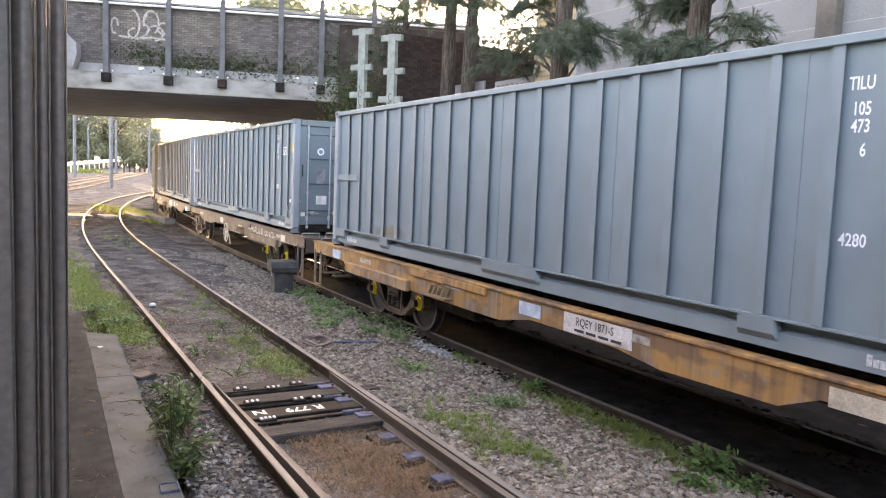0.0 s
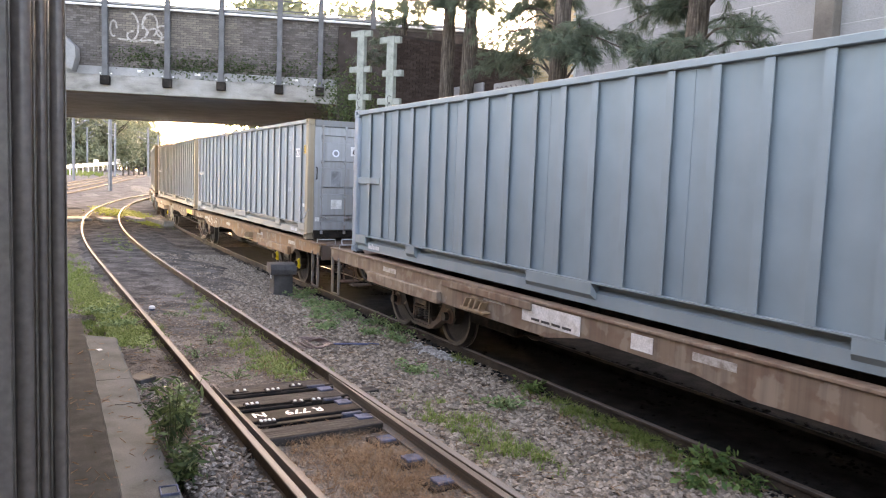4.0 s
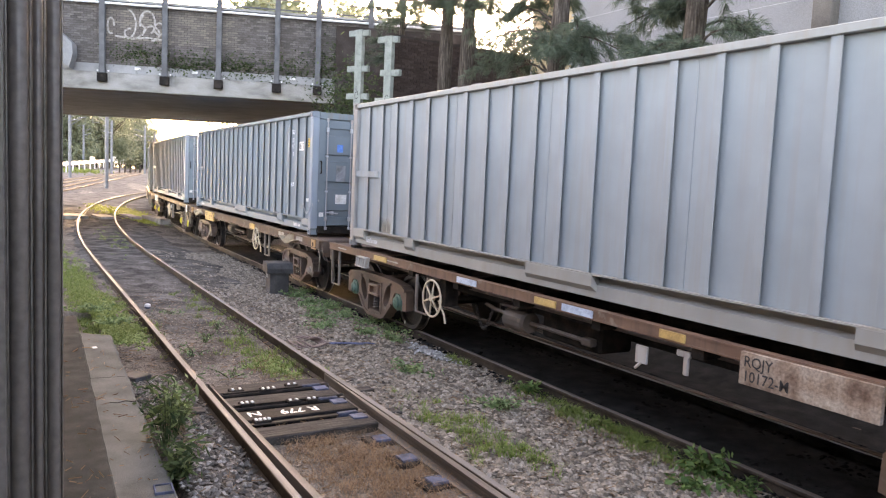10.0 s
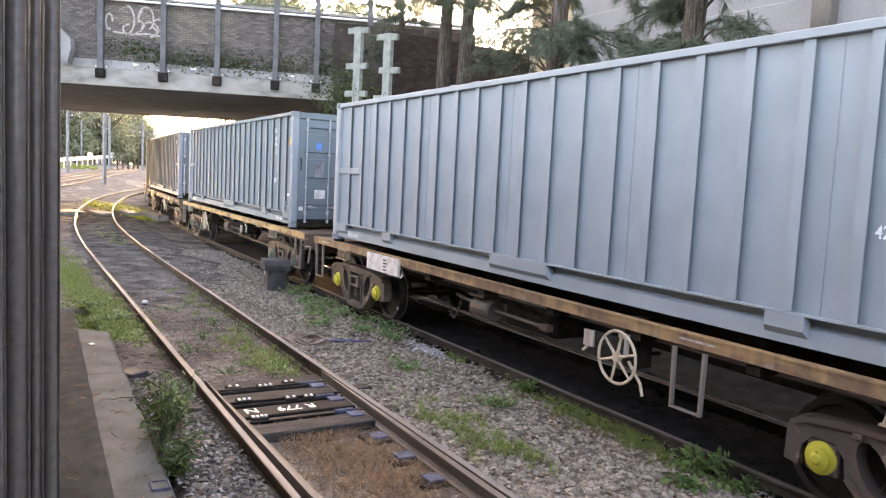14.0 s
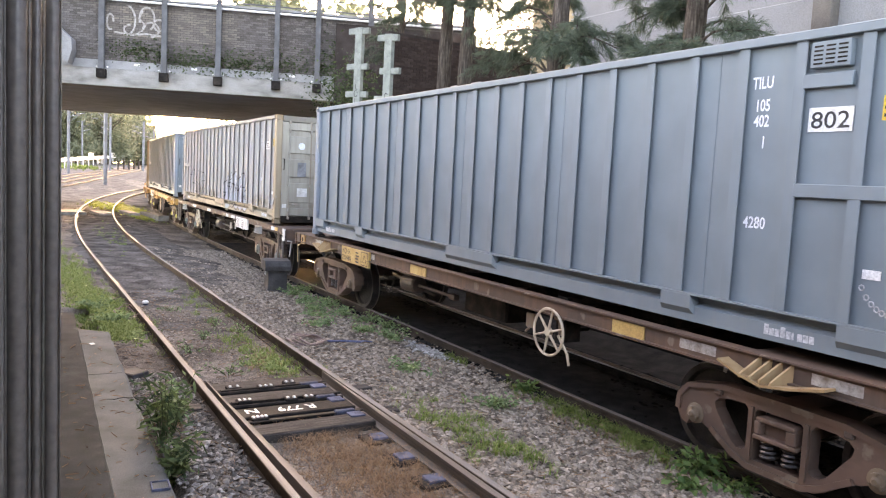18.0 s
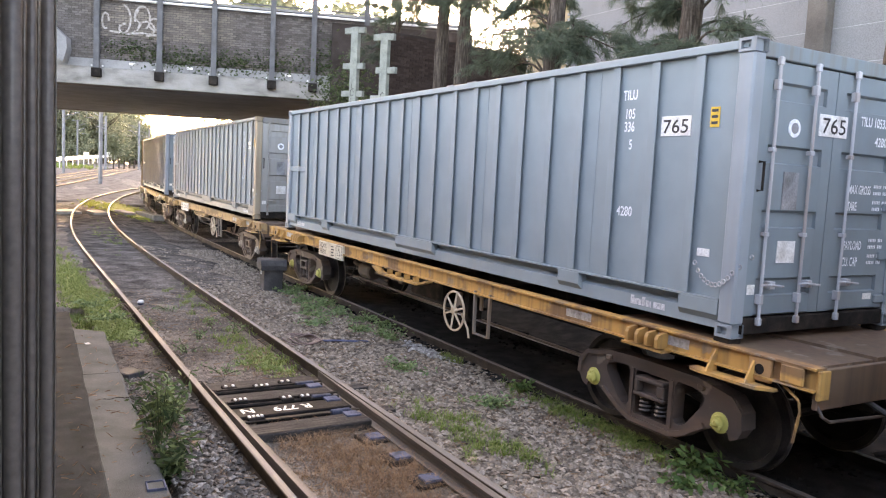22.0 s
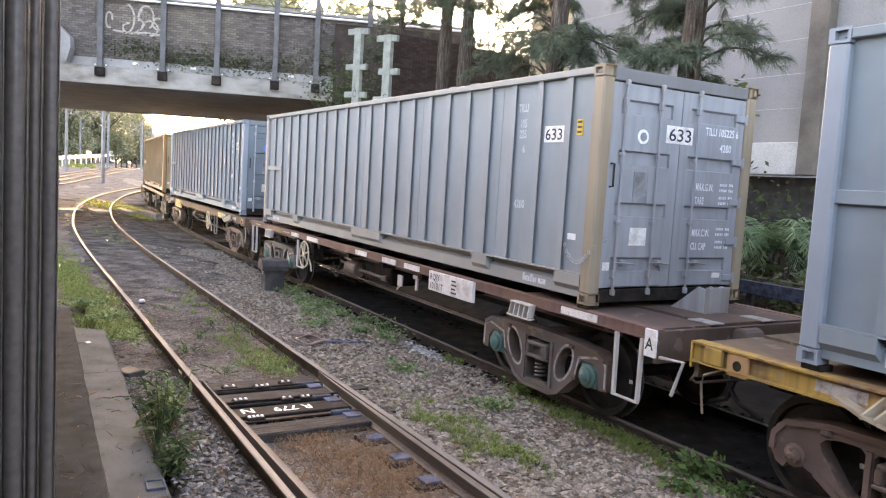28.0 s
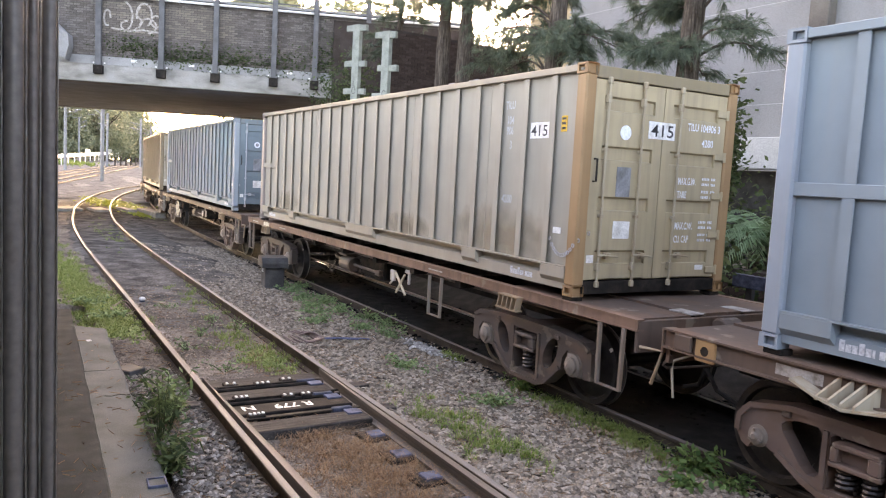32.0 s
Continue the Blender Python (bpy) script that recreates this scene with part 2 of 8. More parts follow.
def stone_mat(name, stops, rough=0.9):
    m, n, l, p = material(name)
    g = n.new("ShaderNodeNewGeometry")
    b = noise_node(n, l, 45, 4)
    c = ramp(n, l, g.outputs["Random Per Island"], stops)
    k = ramp(n, l, b, [(0.3, (0.65, 0.65, 0.65)), (0.7, (1.25, 1.25, 1.25))])
    l.new(mix(n, l, 1.0, c, k, "MULTIPLY"), p.inputs["Base Color"])
    p.inputs["Roughness"].default_value = rough
    p.inputs["Specular IOR Level"].default_value = 0.0
    bump(n, l, p, b, 0.5, 0.006)
    return m


M_BALLAST = stone_mat("ballast_stones", [(0.0, (0.12, 0.099, 0.079)), (0.4, (0.215, 0.178, 0.142)), (0.75, (0.28, 0.235, 0.19)), (1.0, (0.36, 0.307, 0.252))])
M_PALESTONE = stone_mat("pale_stones", [(0.0, (0.2, 0.195, 0.185)), (0.6, (0.31, 0.3, 0.285)), (1.0, (0.46, 0.45, 0.43))])
# shade under the freight train put into a black bed colour
M_TRAINSHADE = surface("train_shade_bed", (0.019, 0.0185, 0.018), (0.011, 0.0105, 0.01), (0.032, 0.031, 0.03), 0.95, 4, 60, 0.9)
# ballast darkened for the shade towards the bridge
M_SHADEDBED = surface("shaded_bed_ballast", (0.105, 0.096, 0.086), (0.05, 0.045, 0.04), (0.18, 0.164, 0.148), 0.95, 2.2, 26, 0.9, grain=0.7, gloss=0.0)
# the same under-train shade put into the stones' colours
M_SHADESTONE = stone_mat("train_shade_stones", [(0.0, (0.009, 0.008, 0.007)), (0.7, (0.018, 0.016, 0.015)), (1.0, (0.04, 0.036, 0.032))])
M_SPRAY = surface("pale_blue_spray", (0.31, 0.345, 0.39), (0.265, 0.295, 0.335), (0.35, 0.385, 0.43), 0.6, 2.5, 30, 0.1, grain=0.1)
M_FARBED = surface("far_ballast", (0.145, 0.142, 0.138), (0.085, 0.083, 0.081), (0.22, 0.215, 0.208), 0.95, 1.2, 9, 0.6, grain=0.5, gloss=0.0)
M_GREYSTONE = stone_mat("grey_ballast_stones", [(0.0, (0.07, 0.063, 0.056)), (0.6, (0.155, 0.14, 0.125)), (1.0, (0.3, 0.277, 0.25))])


def brick_mat(name, stops):
    m, n, l, p = material(name)
    o = n.new("ShaderNodeObjectInfo")
    b = noise_node(n, l, 30, 4)
    c = ramp(n, l, o.outputs["Random"], stops)
    k = ramp(n, l, b, [(0.3, (0.75, 0.75, 0.75)), (0.7, (1.1, 1.1, 1.1))])
    l.new(mix(n, l, 1.0, c, k, "MULTIPLY"), p.inputs["Base Color"])
    p.inputs["Roughness"].default_value = 0.9
    bump(n, l, p, b, 0.4, 0.006)
    return m


M_BRICK = brick_mat("dark_brick", [(0.0, (0.12, 0.105, 0.09)), (0.5, (0.165, 0.143, 0.122)), (1.0, (0.21, 0.18, 0.15))])


def island_brick(name, stops):
    return stone_mat(name, stops)


M_BRICKS = island_brick("dark_brick_field", [(0.0, (0.1, 0.09, 0.083)), (0.5, (0.135, 0.121, 0.112)), (1.0, (0.175, 0.157, 0.143))])
M_CREAM = island_brick("cream_brick", [(0.0, (0.42, 0.31, 0.18)), (0.5, (0.52, 0.40, 0.25)), (1.0, (0.6, 0.47, 0.31))])
M_REDBROWN = island_brick("brown_wall_brick", [(0.0, (0.045, 0.033, 0.029)), (0.5, (0.058, 0.042, 0.037)), (1.0, (0.074, 0.054, 0.047))])


def ground_mat():
    m, n, l, p = material("track_dirt")
    a = noise_node(n, l, 0.9, 6)
    b = noise_node(n, l, 9.0, 5, None, "Object", 2.0)
    c = noise_node(n, l, 55.0, 4, None, "Object", 4.0)
    k = ramp(n, l, a, [(0.3, (0.088, 0.076, 0.066)), (0.5, (0.162, 0.142, 0.124)), (0.72, (0.24, 0.212, 0.186))])
    k2 = ramp(n, l, b, [(0.3, (0.62, 0.6, 0.58)), (0.7, (1.2, 1.18, 1.15))])
    k3 = ramp(n, l, c, [(0.32, (0.45, 0.45, 0.45)), (0.68, (1.5, 1.5, 1.5))])
    # clean grey ballast of the main line takes over beyond the foot crossing
    co, xyz, zone = n.new("ShaderNodeTexCoord"), n.new("ShaderNodeSeparateXYZ"), n.new("ShaderNodeMapRange")
    l.new(co.outputs["Object"], xyz.inputs[0])
    l.new(xyz.outputs["X"], zone.inputs["Value"])
    for key, v in (("From Min", -41.0), ("From Max", -49.0), ("To Min", 0.0), ("To Max", 1.0)):
        zone.inputs[key].default_value = v
    k = mix(n, l, zone.outputs["Result"], k, ramp(n, l, a, [(0.3, (0.17, 0.167, 0.16)), (0.7, (0.27, 0.265, 0.255))]))
    l.new(mix(n, l, 1.0, mix(n, l, 1.0, k, k2, "MULTIPLY"), k3, "MULTIPLY"), p.inputs["Base Color"])
    p.inputs["Roughness"].default_value = 0.95
    p.inputs["Specular IOR Level"].default_value = 0.0
    bump(n, l, p, c, 0.9, 0.03)
    return m


M_GROUND = ground_mat()

# ---- mesh tools ----


def mesh_of(bm, name, mat, smooth=False):
    me = bpy.data.meshes.new(name)
    bm.normal_update()
    bm.to_mesh(me)
    bm.free()
    if mat:
        me.materials.append(mat)
    if smooth:
        me.polygons.foreach_set("use_smooth", [True] * len(me.polygons))
    return me


def part(name, bm, mat, parent, label="", smooth=False):
    ob = new(name, mesh_of(bm, name, mat, smooth) if isinstance(bm, bmesh.types.BMesh) else bm)
    ob.parent = parent
    if label:
        ob["label"] = label
    return ob


def box(bm, x0, x1, y0, y1, z0, z1, bevel=0.0):
    vs = [bm.verts.new((x, y, z)) for x in (x0, x1) for y in (y0, y1) for z in (z0, z1)]
    fs = [bm.faces.new([vs[i] for i in q]) for q in ((0, 1, 3, 2), (4, 6, 7, 5), (0, 4, 5, 1), (2, 3, 7, 6), (0, 2, 6, 4), (1, 5, 7, 3))]
    if bevel:
        es = {e for fa in fs for e in fa.edges}
        bmesh.ops.bevel(bm, geom=list(es), offset=bevel, segments=1, affect="EDGES")
    return bm


def cube(x0, x1, y0, y1, z0, z1, bevel=0.0):
    return box(bmesh.new(), x0, x1, y0, y1, z0, z1, bevel)


def prism(bm, pts, y0, y1, axis="y"):
    """Extrudes a convex outline of (x, z) between y0 and y1 (or (y, z) along x)."""
    put = (lambda a, b, c: (a, c, b)) if axis == "y" else ((lambda a, b, c: (c, a, b)) if axis == "x" else (lambda a, b, c: (a, b, c)))
    lo = [bm.verts.new(put(a, b, y0)) for a, b in pts]
    hi = [bm.verts.new(put(a, b, y1)) for a, b in pts]
    k = len(pts)
    bm.faces.new(lo)
    bm.faces.new(hi[::-1])
    for i in range(k):
        bm.faces.new((lo[i], hi[i], hi[(i + 1) % k], lo[(i + 1) % k]))
    bmesh.ops.recalc_face_normals(bm, faces=bm.faces[:])
    return bm


def strip(bm, pts, wide, y0, y1, closed=False):
    """A bar of the given width along a polyline in x and z, from y0 to y1."""
    p = [Vector(a) for a in pts]
    k = len(p)
    left, right = [], []
    for i in range(k):
        a = p[i - 1] if (i or closed) else p[i]
        b = p[(i + 1) % k] if (i < k - 1 or closed) else p[i]
        d = (b - a).normalized()
        nn = Vector((-d.y, d.x))
        w = wide[i] if isinstance(wide, (list, tuple)) else wide
        left.append(p[i] + nn * w / 2)
        right.append(p[i] - nn * w / 2)
    rows = [[bm.verts.new((q.x, y, q.y)) for q in side] for side in (left, right) for y in (y0, y1)]
    n = k if closed else k - 1
    for i in range(n):
        j = (i + 1) % k
        bm.faces.new((rows[0][i], rows[0][j], rows[2][j], rows[2][i]))
        bm.faces.new((rows[1][i], rows[3][i], rows[3][j], rows[1][j]))
        bm.faces.new((rows[0][i], rows[1][i], rows[1][j], rows[0][j]))
        bm.faces.new((rows[2][i], rows[2][j], rows[3][j], rows[3][i]))
    if not closed:
        for i in (0, k - 1):
            bm.faces.new((rows[0][i], rows[2][i], rows[3][i], rows[1][i]))
    bmesh.ops.recalc_face_normals(bm, faces=bm.faces[:])
    return bm


def tube(bm, pts, r, sides=8, cap=True):
    """A round bar along 3D points; r is one radius or one for each point."""
    pts = [Vector(q) for q in pts]
    rings = []
    up = Vector((0, 0, 1))
    for i, q in enumerate(pts):
        d = (pts[min(i + 1, len(pts) - 1)] - pts[max(i - 1, 0)]).normalized()
        ref = up if abs(d.z) < 0.9 else Vector((1, 0, 0))
        u = d.cross(ref).normalized()
        v = d.cross(u)
        rr = r[i] if isinstance(r, (list, tuple)) else r
        rings.append([bm.verts.new(q + (u * math.cos(2 * math.pi * k / sides) + v * math.sin(2 * math.pi * k / sides)) * rr) for k in range(sides)])
    for a, b in zip(rings, rings[1:]):
        for k in range(sides):
            bm.faces.new((a[k], a[(k + 1) % sides], b[(k + 1) % sides], b[k]))
    if cap:
        bm.faces.new(rings[0][::-1])
        bm.faces.new(rings[-1])
    return bm


def lathe(bm, prof, sides=24, centre=(0, 0, 0)):
    """Turns a profile of (radius, y) about the y axis."""
    rings = []
    for r, y in prof:
        rings.append([bm.verts.new((centre[0] + r * math.cos(2 * math.pi * k / sides), centre[1] + y, centre[2] + r * math.sin(2 * math.pi * k / sides))) for k in range(sides)])
    for a, b in zip(rings, rings[1:]):
        for k in range(sides):
            bm.faces.new((a[k], a[(k + 1) % sides], b[(k + 1) % sides], b[k]))
    bm.faces.new(rings[0][::-1])
    bm.faces.new(rings[-1])
    bmesh.ops.recalc_face_normals(bm, faces=bm.faces[:])
    return bm


def ring(bm, r, thick, centre, sides=20, round_sides=6, axis="y"):
    cols = []
    for k in range(sides):
        a = 2 * math.pi * k / sides
        col = []
        for j in range(round_sides):
            b = 2 * math.pi * j / round_sides
            rr = r + thick * math.cos(b)
            u, v, w = rr * math.cos(a), rr * math.sin(a), thick * math.sin(b)
            col.append(bm.verts.new((centre[0] + u, centre[1] + w, centre[2] + v) if axis == "y" else (centre[0] + u, centre[1] + v, centre[2] + w)))
        cols.append(col)
    for k in range(sides):
        for j in range(round_sides):
            bm.faces.new((cols[k][j], cols[(k + 1) % sides][j], cols[(k + 1) % sides][(j + 1) % round_sides], cols[k][(j + 1) % round_sides]))
    return bm


def raw(name, verts, faces, mat, smooth=False):
    me = bpy.data.meshes.new(name)
    me.from_pydata([tuple(v) for v in verts], [], [tuple(q) for q in faces])
    me.materials.append(mat)
    if smooth:
        me.polygons.foreach_set("use_smooth", [True] * len(me.polygons))
    return me


TEXTS = {}


def letters(text, size, mat, squeeze=1.0, spacing=1.0, bold=0.008):
    """A flat mesh of the words, in x and y, starting at the origin."""
    key = (text, size, mat.name, squeeze)
    if key not in TEXTS:
        cu = bpy.data.curves.new("lettering", "FONT")
        cu.body, cu.size, cu.resolution_u, cu.space_character = text, size, 3, spacing
        cu.offset = size * (bold if mat.name == "black_lettering" else 0.018)
        ob = bpy.data.objects.new("lettering", cu)
        me = bpy.data.meshes.new_from_object(ob)
        bpy.data.objects.remove(ob)
        bpy.data.curves.remove(cu)
        me.transform(Matrix.Diagonal((squeeze, 1, 1, 1)))
        me.materials.clear()
        me.materials.append(mat)
        TEXTS[key] = me
    return TEXTS[key]


ON_SIDE = Matrix(((1, 0, 0, 0), (0, 0, -1, 0), (0, 1, 0, 0), (0, 0, 0, 1)))    # faces -y, reads along +x
ON_FRONT = Matrix(((0, 0, 1, 0), (1, 0, 0, 0), (0, 1, 0, 0), (0, 0, 0, 1)))     # faces +x, reads along +y


def put_text(name, text, size, mat, parent, at, facing, squeeze=1.0, label="", spacing=1.0):
    ob = new(name, letters(text, size, mat, squeeze, spacing))
    ob.parent = parent
    ob.matrix_basis = Matrix.Translation(at) @ facing
    ob["kind"] = "stuff"
    if label:
        ob["label"] = label
    return ob


def plate(bm, xs, lows, top, y0, y1):
    """An upright plate whose lower edge follows lows at xs."""
    cols = [[bm.verts.new((x, y, z)) for y in (y0, y1) for z in (lo, top)] for x, lo in zip(xs, lows)]
    for a, b in zip(cols, cols[1:]):
        for i, j in ((0, 1), (3, 2), (2, 0), (1, 3)):
            bm.faces.new((a[i], b[i], b[j], a[j]))
    bm.faces.new([cols[0][i] for i in (0, 1, 3, 2)])
    bm.faces.new([cols[-1][i] for i in (0, 2, 3, 1)])
    bmesh.ops.recalc_face_normals(bm, faces=bm.faces[:])
    return bm


def thing(name, label, category, group="", kind="", at=None):
    ob = tagged(new(name), label, category, group, kind)
    if at is not None:
        ob.matrix_basis = at
    return ob

# ---- the two curving tracks ----
ZF = -0.15          # rail head of the freight line; the nearer line's is 0


def curve_table(xs, radius, ease, y0, most, far=-420.0):
    out, x, y, th, step = [], xs, y0, 0.0, 0.5
    out.append((60.0, 60.0, y0, 0.0))
    out.append((xs, xs, y0, 0.0))
    a = xs
    while a > far:
        m = xs - a + step / 2
        th = min((m * m / (2 * ease) if m < ease else m - ease / 2) / radius, most)
        x, y, a = x - step * math.cos(th), y + step * math.sin(th), a - step
        out.append((a, x, y, -th))
    return np.array(out[::-1])


FREIGHT = curve_table(-8.6, 164.0, 40.0, 6.674, 0.5)
NEAR = curve_table(-17.6, 172.0, 8.0, 2.57, 0.38, -200.0)


def on_track(table, a):
    return tuple(float(np.interp(a, table[:, 0], table[:, i])) for i in (1, 2, 3))


# ---- ground ----
def ground_height(x, y):
    """The cess, the two beds and the rise beyond the bridge."""
    dn = y - on_track(NEAR, max(min(x, 50), -150))[1]
    z = -0.15 + 0.02 * math.sin(y * 1.7)
    if dn > 0.9:
        z -= min(1.0, (dn - 0.9) / 1.6) * 0.14
    if y < 1.15 and x > -14:
        z = -0.26
    if y > 8.4 and x > -56:
        z += min(1.0, (y - 8.4) / 3.0) * 0.9 * min(1.0, (x + 56) / 8.0)
    if x < -58:
        z += min(8.0, (-x - 58) * 0.0125) * max(0.0, min(1.0, (-dn - 3.0) / 5.0))
    return z


def grid_lines(lo, hi, fine, out):
    core = list(np.arange(lo, hi + 1e-6, fine))
    left, right, step = [], [], fine
    v, w = lo, hi
    while v > -out or w < out:
        step *= 1.35
        v, w = v - step, w + step
        left.append(v)
        right.append(w)
    return left[::-1] + core + right


def build_ground():
    gx, gy = grid_lines(-26.0, -2.0, 0.12, 1800.0), grid_lines(0.3, 8.6, 0.12, 1800.0)
    verts = []
    for x in gx:
        for y in gy:
            rough = 0.03 if (-30 < x < 3 and 0 < y < 9) else 0.05
            verts.append((x, y, ground_height(x, y) + rough * noise.noise((x * 2.2, y * 2.2, 0.3)) + 0.012 * noise.noise((x * 8, y * 8, 1.7))))
    k = len(gy)
    faces = [(i * k + j, (i + 1) * k + j, (i + 1) * k + j + 1, i * k + j + 1) for i in range(len(gx) - 1) for j in range(k - 1)]
    ob = new("ground", raw("ground", verts, faces, M_GROUND, True))
    tagged(ob, "brown dirt and trodden ballast ground of a railway yard", "ground", kind="structure")


build_ground()

RAIL = [(-0.07, -0.155), (0.07, -0.155), (0.07, -0.143), (0.012, -0.125), (0.012, -0.045), (0.035, -0.03), (0.035, -0.006), (0.028, 0.0), (-0.028, 0.0), (-0.035, -0.006), (-0.035, -0.03), (-0.012, -0.045), (-0.012, -0.125), (-0.07, -0.143)]


def build_rail(table, side, zt, a0, a1, head, name, label, web=None):
    """One rail swept along a track; its head is a part of its own."""
    steps = [a0]
    while steps[-1] < a1:
        steps.append(min(a1, steps[-1] + (0.8 if steps[-1] < -12 else 2.0)))
    for which in ("web", "head"):
        prof = RAIL[:] if which == "web" else [(-0.0345, -0.008), (0.0345, -0.008), (0.029, 0.002), (-0.029, 0.002)]
        verts, faces = [], []
        for s in steps:
            x, y, h = on_track(table, s)
            for o, z in prof:
                d = side * 0.7525 + o
                verts.append((x + math.sin(-h) * d, y + math.cos(h) * d, zt + z))
        k = len(prof)
        for i in range(len(steps) - 1):
            for j in range(k):
                faces.append((i * k + j, i * k + (j + 1) % k, (i + 1) * k + (j + 1) % k, (i + 1) * k + j))
        faces += [tuple(range(k)), tuple(range((len(steps) - 1) * k, len(steps) * k))]
        if which == "web":
            rail = tagged(new(name, raw(name, verts, faces, web or M_RAIL)), label, "rail", "rails of the yard tracks", "structure")
        else:
            part("rail_head", raw("rail_head", verts, faces, head), None, rail, "worn running surface")
    return rail


for sgn in (-1, 1):
    build_rail(NEAR, sgn, 0.0, -95.0, 20.0, M_RAILTOP, "rail", "rusty steel rail with a polished head on the nearer track")
    # far freight rail's web painted black for the shade under the train
    build_rail(FREIGHT, sgn, ZF, -240.0, 30.0, M_RUSTRAIL if sgn < 0 else M_BRIGHTRAIL, "rail", "dull rusty steel rail beside the freight train" if sgn < 0 else "steel rail painted black as shade, with a bright head, under the freight train", None if sgn < 0 else M_TRAINSHADE)


def sleepers(table, zt, a0, a1, name, parent_label):
    bed = tagged(new("sleepers"), parent_label, "sleepers", kind="structure")
    base = [mesh_of(cube(-0.115, 0.115, -1.22, 1.22, -0.13, 0.0, 0.012), "sleeper", M_WOOD) for _ in range(1)][0]
    a, i = a1, 0
    rnd = random.Random(5)
    while a > a0:
        x, y, h = on_track(table, a)
        ob = new("sleeper", base)
        ob.parent = bed
        ob.matrix_basis = pose(x, y, zt - 0.158 + rnd.uniform(-0.012, 0.004), rnd.uniform(-0.6, 0.6), 0, math.degrees(h) + rnd.uniform(-1, 1))
        a -= 0.66 if i < 60 else 0.7
        i += 1


sleepers(NEAR, 0.0, -60.0, -29.0, "near", "weathered timber sleepers half buried under the bridge")
sleepers(FREIGHT, ZF, -70.0, -26.0, "freight", "dark timber sleepers of the freight line")

# bed under the freight line, the train's shade put into its black colour
rows = []
for a in np.arange(-27.0, 14.0, 0.5):
    x, y, h = on_track(FREIGHT, float(a))
    rows.append([(x + math.sin(-h) * d, y + math.cos(h) * d, z + 0.012 * noise.noise((x * 3, d * 3, 0.5))) for d, z in ((-0.98, -0.31), (-0.62, -0.258), (0.0, -0.25), (0.62, -0.258), (1.75, -0.24))] + [(x, y + d, ground_height(x, y + d) + 0.07) for d in (2.5, 4.2)])
tagged(new("ballast_bed", raw("ballast_bed", [v for r in rows for v in r], [(i * 7 + j, (i + 1) * 7 + j, (i + 1) * 7 + j + 1, i * 7 + j + 1) for i in range(len(rows) - 1) for j in range(6)], M_TRAINSHADE, True)), "ballast bed under the freight line, painted black as the train's shade", "track bed", kind="structure")

# bed of the nearer track, its shade towards the bridge put into the colour
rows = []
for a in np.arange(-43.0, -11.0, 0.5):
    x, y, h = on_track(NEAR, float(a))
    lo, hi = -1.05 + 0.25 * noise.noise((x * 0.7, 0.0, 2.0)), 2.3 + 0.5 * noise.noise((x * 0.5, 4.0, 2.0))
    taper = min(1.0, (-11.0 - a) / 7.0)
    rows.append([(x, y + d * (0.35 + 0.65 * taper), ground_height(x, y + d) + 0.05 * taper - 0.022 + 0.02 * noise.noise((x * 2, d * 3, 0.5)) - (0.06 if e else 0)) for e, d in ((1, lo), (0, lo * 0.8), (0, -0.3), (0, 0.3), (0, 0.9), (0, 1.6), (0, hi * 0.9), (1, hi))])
tagged(new("ballast_bed", raw("ballast_bed", [v for q in rows for v in q], [(i * 8 + j, (i + 1) * 8 + j, (i + 1) * 8 + j + 1, i * 8 + j + 1) for i in range(len(rows) - 1) for j in range(7)], M_SHADEDBED, True)), "dark brown ballast of the nearer track, bridge shade painted in", "track bed", kind="structure")

# ---- the train ----
OFFSETS = [-1.98, -16.67, -29.54, -44.26, -57.09, -71.90, -86.23, -100.88, -115.63, -130.00, -144.94, -159.47, -174.14, -188.75, -203.46, -217.75, -232.37, -247.23, -261.85, -276.50, -291.15]
KINDS = "RFRFR" + "JHJJHJHHHJHJJHJH"      # F and R: front and rear half of a jointed pair; H, J: two makes of flat wagon
SPEED = (112.11686, -1.81876, 0.18252, 2.85034, 0.64270, -1.37522)


def travelled(t):
    return sum(k * ((t / 16 - 1) ** i - (-1) ** i) for i, k in enumerate(SPEED, 1))


def train_pose(front, t, z, pivots=5.2, shift=0.0):
    a = front - 6.096 + shift + travelled(t)
    x0, y0, _ = on_track(FREIGHT, a + pivots)
    x1, y1, _ = on_track(FREIGHT, a - pivots)
    return pose((x0 + x1) / 2, (y0 + y1) / 2, z, 0, 0, math.degrees(math.atan2(y0 - y1, x0 - x1)))


SX, SY, SZ = 6.096, 1.219, 2.591


